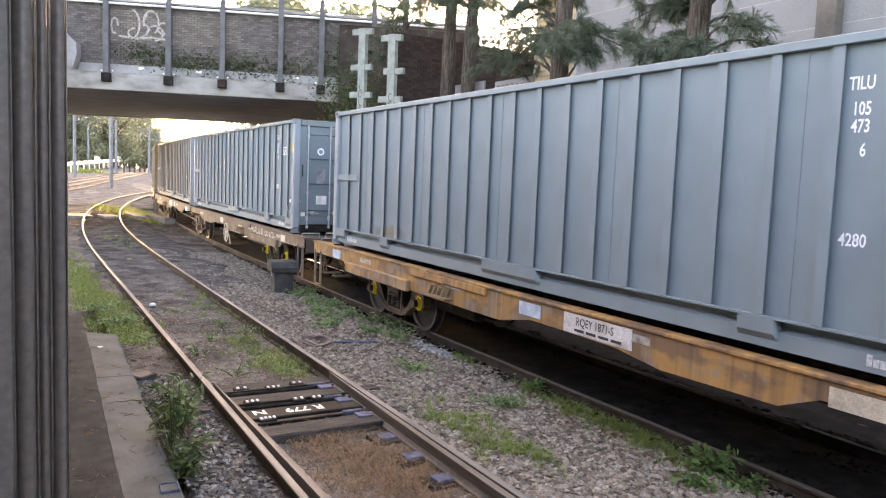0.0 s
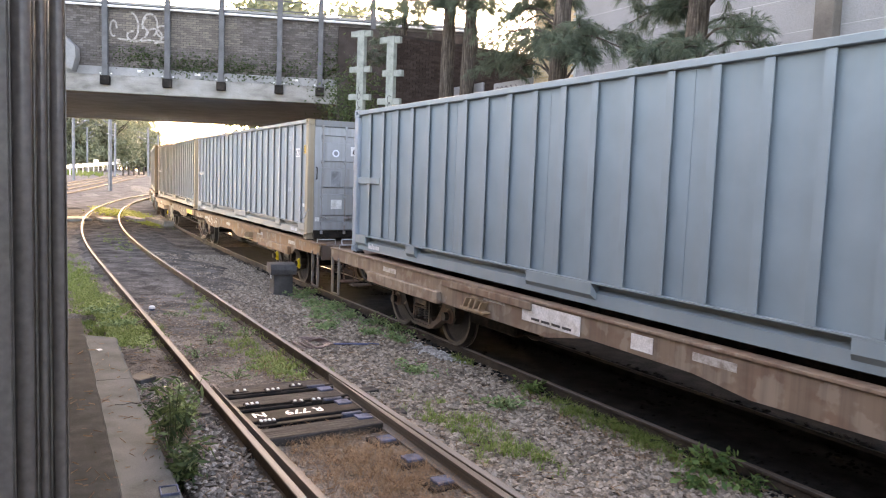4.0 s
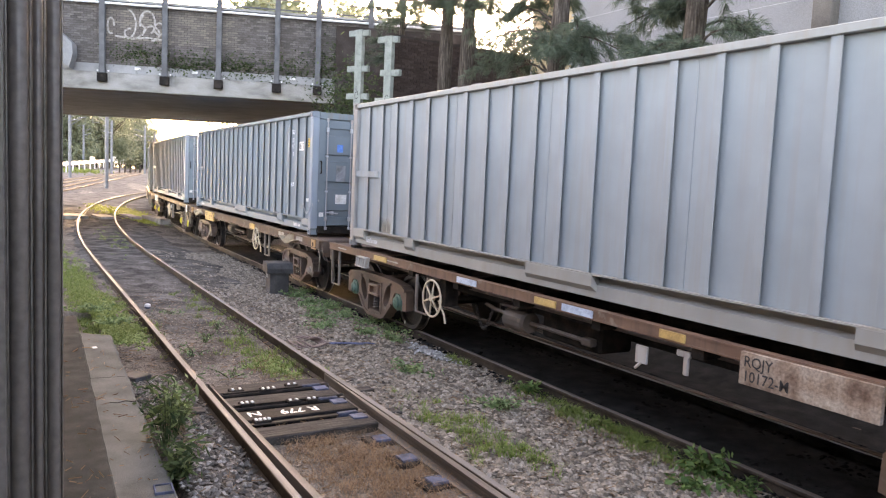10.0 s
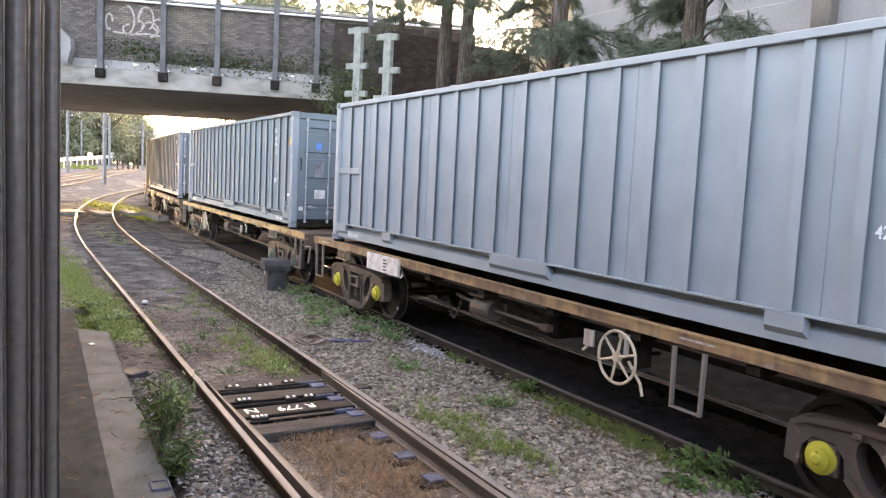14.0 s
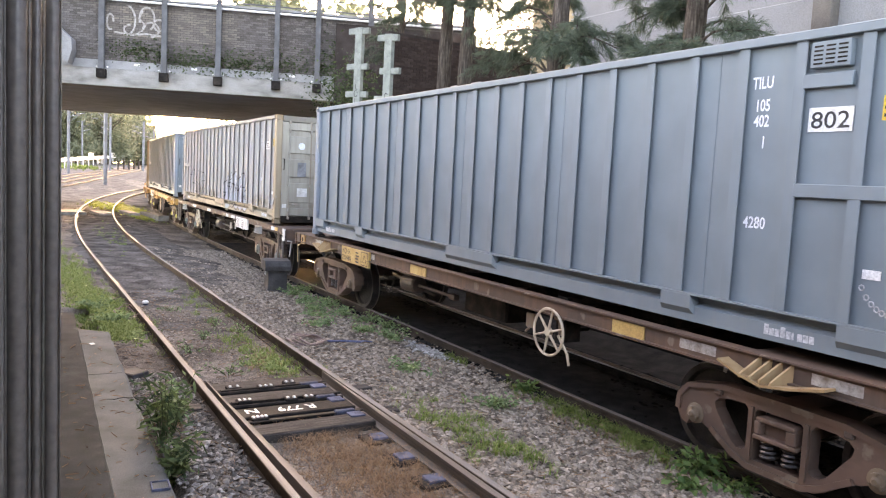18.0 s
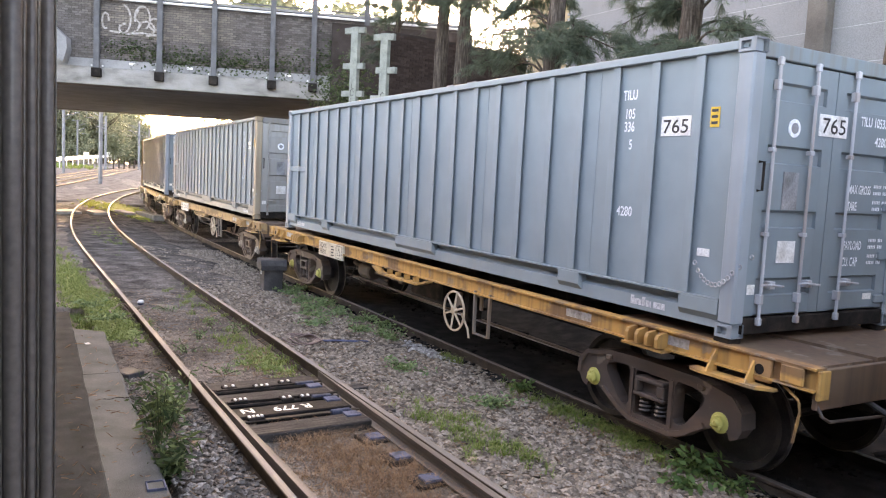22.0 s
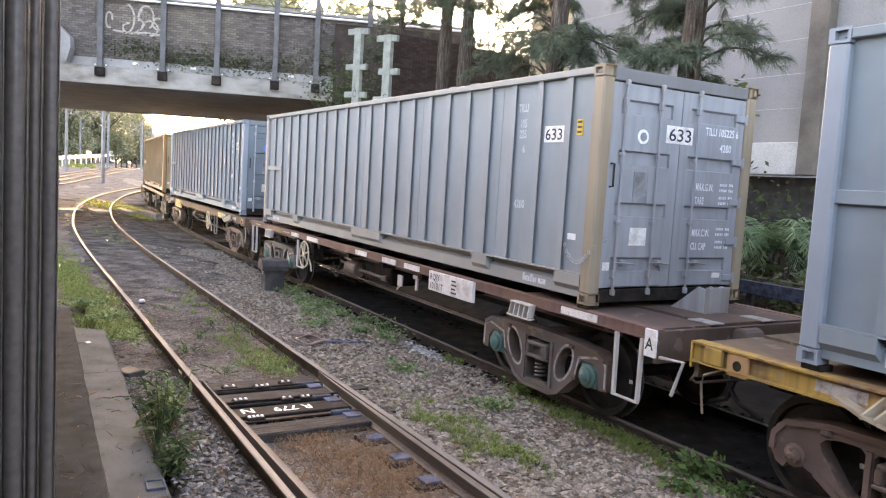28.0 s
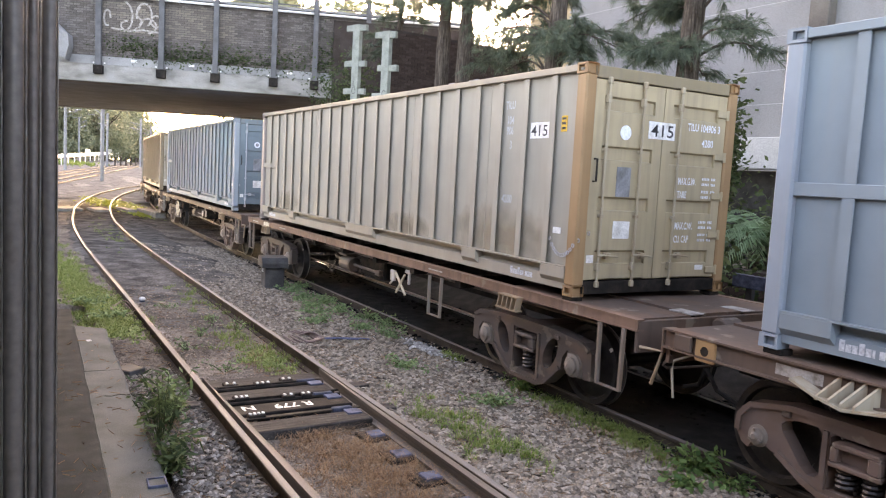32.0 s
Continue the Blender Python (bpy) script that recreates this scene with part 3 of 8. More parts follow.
def casting(bm, cx, cy, cz, sx, sy, sz):
    """A corner casting with an oval hole sunk into its outer side and end."""
    x0, x1, y0, y1, z0, z1 = min(cx, cx + sx * 0.178), max(cx, cx + sx * 0.178), min(cy, cy + sy * 0.162), max(cy, cy + sy * 0.162), min(cz, cz + sz * 0.118), max(cz, cz + sz * 0.118)
    box(bm, x0, x1, y0, y1, z0, z1)
    bm.faces.ensure_lookup_table()
    for fa in bm.faces[:]:
        c = fa.calc_center_median()
        if abs(c.x - cx) < 1e-4 or abs(c.y - cy) < 1e-4:
            r = bmesh.ops.inset_region(bm, faces=[fa], thickness=0.034)
            n = fa.normal.copy()
            inner = bmesh.ops.extrude_discrete_faces(bm, faces=[fa])["faces"][0]
            bmesh.ops.translate(bm, verts=inner.verts, vec=-(Vector((1 if cx > 0 else -1, 0, 0)) if abs(c.x - cx) < 1e-4 else Vector((0, 1 if cy > 0 else -1, 0))) * 0.05)
    bmesh.ops.recalc_face_normals(bm, faces=bm.faces[:])
    return bm


RIB_X = [SX - 0.6 - 0.548 * i for i in range(21)]


def build_container(with_bars=True):
    c = thing("shipping_container", "", "container", "containers on the freight train")
    # sides
    for s, nm in ((-1, "side_panel"), (1, "side_panel")):
        bm = bmesh.new()
        y = s * (SY - 0.068)
        box(bm, -SX + 0.12, SX - 0.12, min(y, y - s * 0.02), max(y, y - s * 0.02), 0.31, 2.52)
        part(nm, bm, M_CONT, c)
    rib = bmesh.new()
    prism(rib, [(-0.056, -SY + 0.069), (-0.05, -SY + 0.026), (0.048, -SY + 0.026), (0.05, -SY + 0.032), (-0.035, -SY + 0.033), (-0.035, -SY + 0.069)], 0.33, 2.515, "z")
    rib_me = mesh_of(rib, "rib", M_CONT)
    for x in RIB_X:
        ob = part("rib", rib_me, None, c)
        ob.location = (x, 0, 0)
    bm = bmesh.new()
    for x in RIB_X:
        prism(bm, [(x - 0.056, SY - 0.067), (x - 0.05, SY - 0.026), (x + 0.05, SY - 0.026), (x + 0.056, SY - 0.067)], 0.33, 2.515, "z")
    part("side_ribs", bm, M_CONT, c)
    bm = bmesh.new()
    box(bm, -0.005, 0.005, -SY + 0.064, -SY + 0.07, 0.33, 2.515)
    seam_me = mesh_of(bm, "weld_seam", M_CONT)
    for x in RIB_X[2::4]:
        part("weld_seam", seam_me, None, c).location = (x - 0.28, 0, 0)
    # rails, lips and the channelled bottom side beams
    for s in (-1, 1):
        o = s * SY
        a, b = sorted((o, o - s * 0.07))
        part("top_rail", cube(-SX + 0.178, SX - 0.178, a, b, 2.50, 2.575, 0.006), M_CONT, c)
        a, b = sorted((o, o - s * 0.06))
        part("bottom_lip", cube(-SX + 0.17, SX - 0.17, a, b, 0.308, 0.326), M_CONT, c)
        bm = bmesh.new()
        q = [(o - s * 0.135, 0.31), (o - s * 0.135, 0.235), (o - s * 0.05, 0.2), (o - s * 0.045, 0.06), (o - s * 0.14, 0.05), (o - s * 0.16, 0.31)]
        prism(bm, q if s < 0 else q[::-1], -SX + 0.16, SX - 0.16, "x")
        part("bottom_beam", bm, M_CONT, c)
        for x0, x1, t0, t1 in ((SX - 0.62, SX - 0.17, 0.07, 0), (SX - 2.42, SX - 2.06, 0.08, 0.08), (-0.52, 0.7, 0.2, 0.2), (-SX + 2.25, -SX + 2.55, 0.08, 0.08), (-SX + 0.17, -SX + 0.62, 0, 0.07)):
            bm = bmesh.new()
            top = [(x0, o, 0.306), (x1, o, 0.306), (x1, o, 0.185), (x0, o, 0.185)]
            low = [(x0 + t0 * 0.2, o - s * 0.13, 0.306), (x1 - t1 * 0.2, o - s * 0.13, 0.306), (x1 + t1 * 0.55, o - s * 0.11, 0.052), (x0 - t0 * 0.55, o - s * 0.11, 0.052)]
            va, vb = [bm.verts.new(v) for v in top], [bm.verts.new(v) for v in low]
            bm.faces.new(va)
            bm.faces.new(vb[::-1])
            for i in range(4):
                bm.faces.new((va[i], va[(i + 1) % 4], vb[(i + 1) % 4], vb[i]))
            bmesh.ops.recalc_face_normals(bm, faces=bm.faces[:])
            part("pocket_pad", bm, M_CONT, c)
        # short cross rail near the closed end
        a, b = sorted((o - s * 0.022, o - s * 0.067))
        if with_bars:
            part("cross_rail", cube(-SX + 0.1, -SX + 1.11, a, b, 1.26, 1.37, 0.006), M_CONT, c)
    # corners
    for sx in (-1, 1):
        for sy in (-1, 1):
            x0, x1 = sorted((sx * SX, sx * (SX - 0.17)))
            y0, y1 = sorted((sy * SY, sy * (SY - 0.155)))
            part("corner_post", cube(x0, x1, y0, y1, 0.118, 2.473, 0.018), M_POST, c)
            for z, sz in ((0, 1), (SZ, -1)):
                part("corner_casting", casting(bmesh.new(), sx * (SX + 0.003), sy * (SY + 0.003), z, -sx, -sy, sz), M_POST, c)
    # roof, closed end, floor
    bm = bmesh.new()
    for i in range(24):
        x = -SX + 0.25 + i * 0.485
        prism(bm, [(x, 2.535), (x + 0.06, 2.555), (x + 0.36, 2.555), (x + 0.42, 2.535)], -SY + 0.08, SY - 0.08)
    box(bm, -SX + 0.1, SX - 0.1, -SY + 0.03, SY - 0.03, 2.515, 2.54)
    part("roof", bm, M_CONT, c)
    bm = bmesh.new()
    box(bm, -SX + 0.05, -SX + 0.08, -SY + 0.15, SY - 0.15, 0.12, 2.5)
    for i in range(9):
        y = -0.94 + i * 0.235
        box(bm, -SX + 0.015, -SX + 0.055, y - 0.05, y + 0.05, 0.2, 2.42)
    box(bm, -SX + 0.004, -SX + 0.1, -SY + 0.155, SY - 0.155, 2.44, 2.585)
    box(bm, -SX + 0.004, -SX + 0.1, -SY + 0.155, SY - 0.155, 0.02, 0.2)
    part("end_wall", bm, M_CONT, c)
    part("floor", cube(-SX + 0.1, SX - 0.1, -SY + 0.16, SY - 0.16, 0.12, 0.3), M_DARK, c)
    # door end
    part("door_header", cube(SX - 0.14, SX - 0.012, -SY + 0.155, SY - 0.155, 2.44, 2.575, 0.008), M_DOOR, c)
    part("door_sill", cube(SX - 0.14, SX - 0.012, -SY + 0.155, SY - 0.155, 0.025, 0.17, 0.008), M_DARK, c)
    for s in (-1, 1):
        y0, y1 = sorted((s * 0.006, s * (SY - 0.16)))
        bm = bmesh.new()
        box(bm, SX - 0.085, SX - 0.065, y0, y1, 0.18, 2.435)
        slots = [0.44, 1.05, 1.62, 2.17]
        edges = [0.18] + [v for q in slots for v in (q - 0.065, q + 0.065)] + [2.435]
        door = part("door", bm, M_DOOR, c)
        for z0, z1 in zip(edges[::2], edges[1::2]):
            part("door_panel", prism(bmesh.new(), [(SX - 0.066, z0), (SX - 0.03, z0 + 0.02), (SX - 0.03, z1 - 0.012), (SX - 0.066, z1)], y0 + 0.13, y1 - 0.13), M_DOOR, door)
        for ya in (y0, y1 - 0.14):
            part("door_stile", cube(SX - 0.066, SX - 0.0295, ya, ya + 0.14, 0.19, 2.425), M_DOOR, door)
        for z in ((0.28, 0.72, 1.2, 1.68, 2.2) if s > 0 else ()):
            bm = cube(SX - 0.03, SX - 0.004, SY - 0.33, SY - 0.15, z - 0.04, z + 0.04, 0.008)
            tube(bm, [(SX - 0.01, SY - 0.155, z - 0.06), (SX - 0.01, SY - 0.155, z + 0.06)], 0.02, 8)
            part("hinge", bm, M_DOOR, door)
    if with_bars:
        for y in (-SY + 0.33, -SY + 0.86, -SY + 1.46):
            bm = bmesh.new()
            tube(bm, [(SX + 0.012, y, 0.12), (SX + 0.012, y, 2.46)], 0.015, 8)
            bar = part("lock_bar", bm, M_POST, c, "dull steel locking bar")
            for z in (0.14, 2.42):
                part("cam_lock", cube(SX - 0.012, SX + 0.034, y - 0.026, y + 0.026, z - 0.035, z + 0.035, 0.008), M_POST, bar)
            for z in (0.34, 0.92, 1.66, 2.22):
                part("bar_bracket", cube(SX - 0.03, SX + 0.03, y - 0.026, y + 0.026, z - 0.02 if z > 0.5 and z < 2 else z - 0.045, z + 0.02 if z > 0.5 and z < 2 else z + 0.045, 0.006), M_POST, bar)
            bm = bmesh.new()
            tube(bm, [(SX + 0.02, y - 0.02, 0.47), (SX + 0.05, y + 0.06, 0.475), (SX + 0.045, y + 0.26, 0.455)], 0.012, 6)
            box(bm, SX - 0.03, SX + 0.03, y + 0.09, y + 0.17, 0.43, 0.5, 0.006)
            part("door_handle", bm, M_POST, bar)
    bm = bmesh.new()
    tube(bm, [(SX - 0.02, -SY + 0.2, 1.3), (SX + 0.03, -SY + 0.2, 1.3), (SX + 0.03, -SY + 0.2, 1.55), (SX - 0.02, -SY + 0.2, 1.55)], 0.012, 6)
    part("door_retainer", bm, M_DARK, c)
    # safety chain slung round the corner post
    chain = bmesh.new()
    for i in range(13):
        f = i / 12
        x = SX - 0.45 + f * 0.5
        yy = -SY - 0.012 if x < SX else -SY + (x - SX) * 3.2
        z = 0.62 - 0.22 * math.sin(f * math.pi) ** 0.8 + 0.1 * f
        ring(chain, 0.02, 0.006, (min(x, SX + 0.02), yy, z), 8, 5)
    tagged(part("safety_chain", chain, M_GALV, c, "slack steel safety chain"), kind="stuff")
    return c


def mark_container(c, spec):
    """The numbers, stickers and plates of one container."""
    y, x = -SY - 0.006, SX - 0.026
    no = spec["no"]
    if no:
        pl = part("number_plate", cube(SX - 1.06, SX - 0.69, -SY + 0.06, -SY + 0.07, 1.78, 1.97), M_WHITE, c, "white panel with the container's number")
        put_text("lettering", no, 0.185, M_BLACK, pl, (SX - 1.04, -SY + 0.057, 1.808), ON_SIDE, 1.2)
        yd = -SY + (0.99 if not spec.get("double") else 1.2)
        zd = 1.83 if not spec.get("double") else 1.4
        xd = SX - 0.022 if not spec.get("double") else SX - 0.002
        pl = part("number_plate", cube(SX - 0.04, xd, yd, yd + 0.42, zd, zd + 0.2), M_WHITE, c, "white panel with the container's number")
        put_text("lettering", no, 0.2, M_BLACK, pl, (xd + 0.003, yd + 0.03, zd + 0.03), ON_FRONT, 1.25)
    part("warning_sticker", cube(SX - 0.47, SX - 0.37, -SY + 0.06, -SY + 0.07, 1.85, 2.03), M_YELLOW, c, "yellow warning sticker")
    bm = bmesh.new()
    for i in range(3):
        box(bm, SX - 0.455, SX - 0.385, -SY + 0.057, -SY + 0.0585, 1.875 + i * 0.055, 1.9 + i * 0.055)
    part("sticker_print", bm, M_BLACK, c)
    ink = M_MARK if spec["post"] in OLDPOSTS else M_LETTER
    if spec["code"]:
        for txt, z in zip(spec["code"].split(), (2.16, 1.97, 1.84, 1.66)):
            put_text("lettering", txt, 0.14, ink, c, (SX - 1.45 - 0.042 * len(txt), -SY + 0.063, z), ON_SIDE, 0.72)
        put_text("lettering", "4280", 0.14, ink, c, (SX - 1.6, -SY + 0.063, 0.98), ON_SIDE, 0.8)
        if not spec.get("double"):
            k = spec["code"].split()
            put_text("lettering", k[0] + " " + "".join(k[1:-1]) + " " + k[-1], 0.125, M_LETTER, c, (x + 0.002, 0.4, 1.97), ON_FRONT, 0.74)
            put_text("lettering", "4280", 0.125, M_LETTER, c, (x + 0.002, 0.66, 1.79), ON_FRONT, 0.8)
            rows = ("MAX GROSS", "TARE", "PAYLOAD", "CU. CAP") if spec.get("late") else ("MAX.G.W.", "TARE", "MAX.C.W.", "CU. CAP")
            for txt, z in zip(rows, (1.32, 1.16, 0.78, 0.62)):
                put_text("lettering", txt, 0.12, M_LETTER, c, (x + 0.002, 0.31, z), ON_FRONT, 0.55)
            bm = bmesh.new()
            for z in (1.38, 1.315, 1.225, 1.16, 0.85, 0.785, 0.695, 0.63):
                for i in range(9):
                    if i != 5:
                        box(bm, x + 0.001, x + 0.003, 0.72 + i * 0.027, 0.735 + i * 0.027, z + 0.004, z + 0.036)
            tagged(part("small_print", bm, M_LETTER, c), kind="stuff")
    # maker's mark on the beam: plain bars
    if spec.get("maker", True):
        bm = bmesh.new()
        for i in range(9):
            h = 0.088 if i in (0, 3) else 0.062
            xx = SX - 1.28 + i * 0.052
            box(bm, xx, xx + (0.044 if i != 5 else 0.02), -SY + 0.0435, -SY + 0.046, 0.105, 0.105 + h)
        mark = tagged(part("maker_mark", bm, M_MARK, c, "white maker's mark"), kind="stuff")
        ob = tagged(part("maker_mark", mark.data, None, c, "white maker's mark"), kind="stuff")
        ob.location = (-SX * 2 + 1.95, 0, 0)
    if not spec.get("double"):
        part("placard", cube(SX - 0.04, SX - 0.024, -SY + 0.55, -SY + 0.8, 0.66, 0.86), M_WHITE, c, "white caution placard")
        part("data_plate", cube(SX - 0.04, SX - 0.022, -SY + 0.55, -SY + 0.76, 1.14, 1.48), M_PLATE, c, "grey metal data plate")
        bm = bmesh.new()
        if spec.get("blue"):
            box(bm, SX - 0.035, SX - 0.024, -SY + 0.56, -SY + 0.69, 1.76, 1.92)
            part("emblem", bm, M_BLUE, c, "blue square sticker")
        else:
            lathe(bm, [(0.082, 0.0), (0.082, 0.012)], 20)
            bmesh.ops.rotate(bm, verts=bm.verts[:], cent=(0, 0, 0), matrix=Matrix.Rotation(radians(-90), 3, "Z"))
            bmesh.ops.translate(bm, verts=bm.verts[:], vec=(SX - 0.034, -SY + 0.64, 1.87))
            part("emblem", bm, M_LETTER, c, "round white emblem")
            if spec.get("late") or no in ("621", "633", "644", "629"):
                bm = bmesh.new()
                lathe(bm, [(0.05, 0.0), (0.05, 0.012)], 14)
                bmesh.ops.rotate(bm, verts=bm.verts[:], cent=(0, 0, 0), matrix=Matrix.Rotation(radians(-90), 3, "Z"))
                bmesh.ops.translate(bm, verts=bm.verts[:], vec=(SX - 0.0315, -SY + 0.64, 1.87))
                part("emblem_core", bm, M_PLATE, c)
        part("small_plate", cube(SX - 0.04, SX - 0.026, -SY + 0.19, -SY + 0.29, 0.38, 0.47), M_WHITE, c)
        part("small_plate", cube(SX - 0.04, SX - 0.026, 0.72, 0.86, 0.28, 0.34), M_WHITE, c)
    for x0, x1, z0, z1 in spec.get("stains", ()):
        yy = -SY + 0.066
        part("rust_stain", raw("rust_stain", [(x0, yy, z0), (x1, yy, z0), (x1, yy, z1), (x0, yy, z1)], [(0, 1, 2, 3)], M_STAIN), None, c, "yellow-brown rusty stain")
    part("side_sticker", cube(SX - 0.5, SX - 0.36, -SY + 0.06, -SY + 0.07, 0.68, 0.75), M_WHITE, c)


BLUE, FADED, GREY, BEIGE, KHAKI = (0.205, 0.26, 0.315), (0.33, 0.365, 0.42), (0.32, 0.325, 0.335), (0.37, 0.345, 0.295), (0.335, 0.308, 0.25)
SLATE = (0.205, 0.245, 0.30)
PALEPOST, RUSTPOST, TAN = (0.27, 0.305, 0.35), (0.345, 0.275, 0.19), (0.285, 0.235, 0.17)
ORANGEPOST = (0.31, 0.19, 0.1)
OLDPOSTS = (RUSTPOST, TAN, ORANGEPOST)


def faded(c, k=0.45):
    g = 0.3 * c[0] + 0.6 * c[1] + 0.1 * c[2]
    return tuple(v + (g - v) * k for v in c)


CONTAINERS = [
    dict(no="", code="TILU 105 473 6", col=BLUE, post=PALEPOST, late=1, stains=((-4.2, -3.0, 0.3, 0.6),)),
    dict(no="721", code="TILU 105 292 3", col=BLUE, post=PALEPOST, late=1),
    dict(no="856", code="TILU 105 456 7", col=BLUE, post=(0.25, 0.29, 0.35), late=1, blue=1),
    dict(no="621", code="TILU 105 213 7", col=FADED, post=TAN, doorcol=(0.28, 0.29, 0.29)),
    dict(no="537", code="TILU 105 129 0", col=(0.36, 0.37, 0.39), post=RUSTPOST, doorcol=(0.24, 0.24, 0.23)),
    dict(no="629", code="TILU 105 221 9", col=(0.31, 0.345, 0.40), post=TAN, doorcol=(0.245, 0.26, 0.27), stains=((-5.05, -4.35, 0.3, 0.62),)),
    dict(no="817", code="TILU 105 417 0", col=SLATE, post=(0.24, 0.28, 0.34), late=1, blue=1),
    dict(no="703", code="TILU 105 274 9", col=(0.28, 0.325, 0.39), post=(0.33, 0.36, 0.40), late=1),
    dict(no="", code="TILU 105 461 2", col=BLUE, post=PALEPOST, late=1, blue=1),
    dict(no="802", code="TILU 105 402 1", col=SLATE, post=(0.23, 0.27, 0.33), double=1, slip=-0.08),
    dict(no="521", code="TILU 105 052 0", col=(0.335, 0.33, 0.318), post=RUSTPOST, doorcol=(0.34, 0.315, 0.26), graffiti=1, stains=((-4.2, -2.4, 0.3, 0.75), (-2.2, -0.3, 0.3, 0.6), (3.6, 5.6, 0.3, 0.7))),
    dict(no="765", code="TILU 105 336 5", col=(0.25, 0.305, 0.37), post=PALEPOST, late=1),
    dict(no="644", code="TILU 105 236 9", col=(0.32, 0.33, 0.355), post=TAN, doorcol=(0.26, 0.26, 0.245)),
    dict(no="876", code="TILU 105 476 2", col=SLATE, post=(0.24, 0.28, 0.34), late=1, blue=1),
    dict(no="633", code="TILU 105 225 6", col=(0.285, 0.325, 0.385), post=TAN, doorcol=(0.255, 0.275, 0.29)),
    dict(no="865", code="TILU 105 465 4", col=(0.215, 0.26, 0.325), post=(0.25, 0.29, 0.35), late=1, blue=1),
    dict(no="415", code="TILU 104 906 3", col=KHAKI, post=ORANGEPOST, doorcol=(0.36, 0.29, 0.185), stains=((-5.0, -3.4, 0.3, 0.8), (1.0, 2.6, 0.3, 0.7), (3.4, 5.6, 0.3, 1.0))),
    dict(no="", code="", col=BLUE, post=PALEPOST, late=1),
    dict(no="", code="", col=BEIGE, post=TAN),
    dict(no="", code="", col=SLATE, post=PALEPOST),
    dict(no="", code="", col=FADED, post=TAN),
]
for spec in CONTAINERS:
    if spec["col"][2] > spec["col"][0]:
        k = 0.22 if spec.get("late") or spec.get("double") else 0.5
        spec["col"] = tuple(0.88 * v for v in spec["col"])
        spec["col"] = tuple(a * b for a, b in zip(spec["col"], (0.97, 1.02, 0.96)))
        spec["col"], spec["post"] = faded(spec["col"], k), (faded(spec["post"], k) if spec["post"][2] > spec["post"][0] else spec["post"])
    if spec["col"][2] > spec["col"][0]:
        spec["col"] = tuple(a * b for a, b in zip(spec["col"], (0.955, 0.995, 0.97)))
    if spec["post"] not in OLDPOSTS:
        spec["post"] = tuple(a * b for a, b in zip(spec["post"], (0.86, 0.92, 0.9)))
    # shade on the door end is put into the newer doors' colour
    spec["doorcol"] = tuple((1.12 if spec["post"] in OLDPOSTS else 0.85) * v for v in spec.get("doorcol", spec["col"]))

def stain_mat():
    """A thin rusty wash that frays out at its edges."""
    m, n, l, p = material("rusty_wash")
    co = n.new("ShaderNodeTexCoord")
    grad = n.new("ShaderNodeVectorMath")
    grad.operation = "DISTANCE"
    grad.inputs[1].default_value = (0.5, 0.5, 0.35)
    l.new(co.outputs["Generated"], grad.inputs[0])
    k = n.new("ShaderNodeMath")
    k.operation = "MULTIPLY_ADD"
    k.inputs[1].default_value = 0.55
    l.new(noise_node(n, l, 5.0, 5), k.inputs[0])
    l.new(grad.outputs["Value"], k.inputs[2])
    fade = ramp(n, l, k.outputs[0], [(0.42, (0.5, 0.5, 0.5)), (0.9, (0, 0, 0))])
    l.new(ramp(n, l, noise_node(n, l, 18.0, 4), [(0.3, (0.3, 0.215, 0.125)), (0.7, (0.4, 0.31, 0.2))]), p.inputs["Base Color"])
    p.inputs["Roughness"].default_value = 0.75
    l.new(fade, p.inputs["Alpha"])
    return m


M_STAIN = stain_mat()


def label_of(spec):
    r, g, b = spec["col"]
    tone = "khaki" if r > 1.27 * b else ("faded beige-grey" if abs(r - b) < 0.06 or r > b else ("faded pale blue-grey" if r > 0.3 else "blue-grey"))
    extra = " with black graffiti" if spec.get("graffiti") else (" with rusty posts" if spec["post"] in OLDPOSTS else "")
    return f"{tone} ribbed shipping container{' numbered ' + spec['no'] if spec['no'] else ''}{extra}"


def tint(ob, spec):
    old = spec["post"] in OLDPOSTS
    wear = 0.6 if old else 0.15
    beam = tuple(0.6 * a + 0.4 * b for a, b in zip(spec["col"], (0.30, 0.245, 0.18))) if old else spec["col"]
    if spec.get("graffiti"):
        beam = (0.31, 0.265, 0.195)
    for q in (ob, *ob.children_recursive):
        nm = q.name.split(".")[0]
        if nm in ("corner_post", "corner_casting"):
            near_front = q.bound_box[0][0] > 0 or not old
            q.color = (*(spec["post"] if near_front else tuple(0.5 * a + 0.5 * b for a, b in zip(spec["post"], PALEPOST))), wear)
        elif nm == "door_header":
            q.color = (*(tuple((0.55 if old else 0.8) * v for v in (spec["doorcol"] if old else spec["col"]))), 1)
        elif nm == "top_rail" and old:
            q.color = (*(tuple(0.75 * a + 0.25 * b for a, b in zip(spec["col"], spec["post"]))), 1)
        elif nm in ("lock_bar", "cam_lock", "bar_bracket", "door_handle"):
            q.color = (*(tuple(0.8 * v + 0.06 for v in spec["doorcol"]) if old else (0.42, 0.44, 0.46)), 1)
        elif nm in ("door", "hinge", "door_panel", "door_stile"):
            q.color = (*spec.get("doorcol", spec["col"]), wear)
        elif nm in ("bottom_beam", "pocket_pad", "bottom_lip"):
            q.color = (*beam, min(1, wear * 1.3))
        else:
            q.color = (*spec["col"], wear)


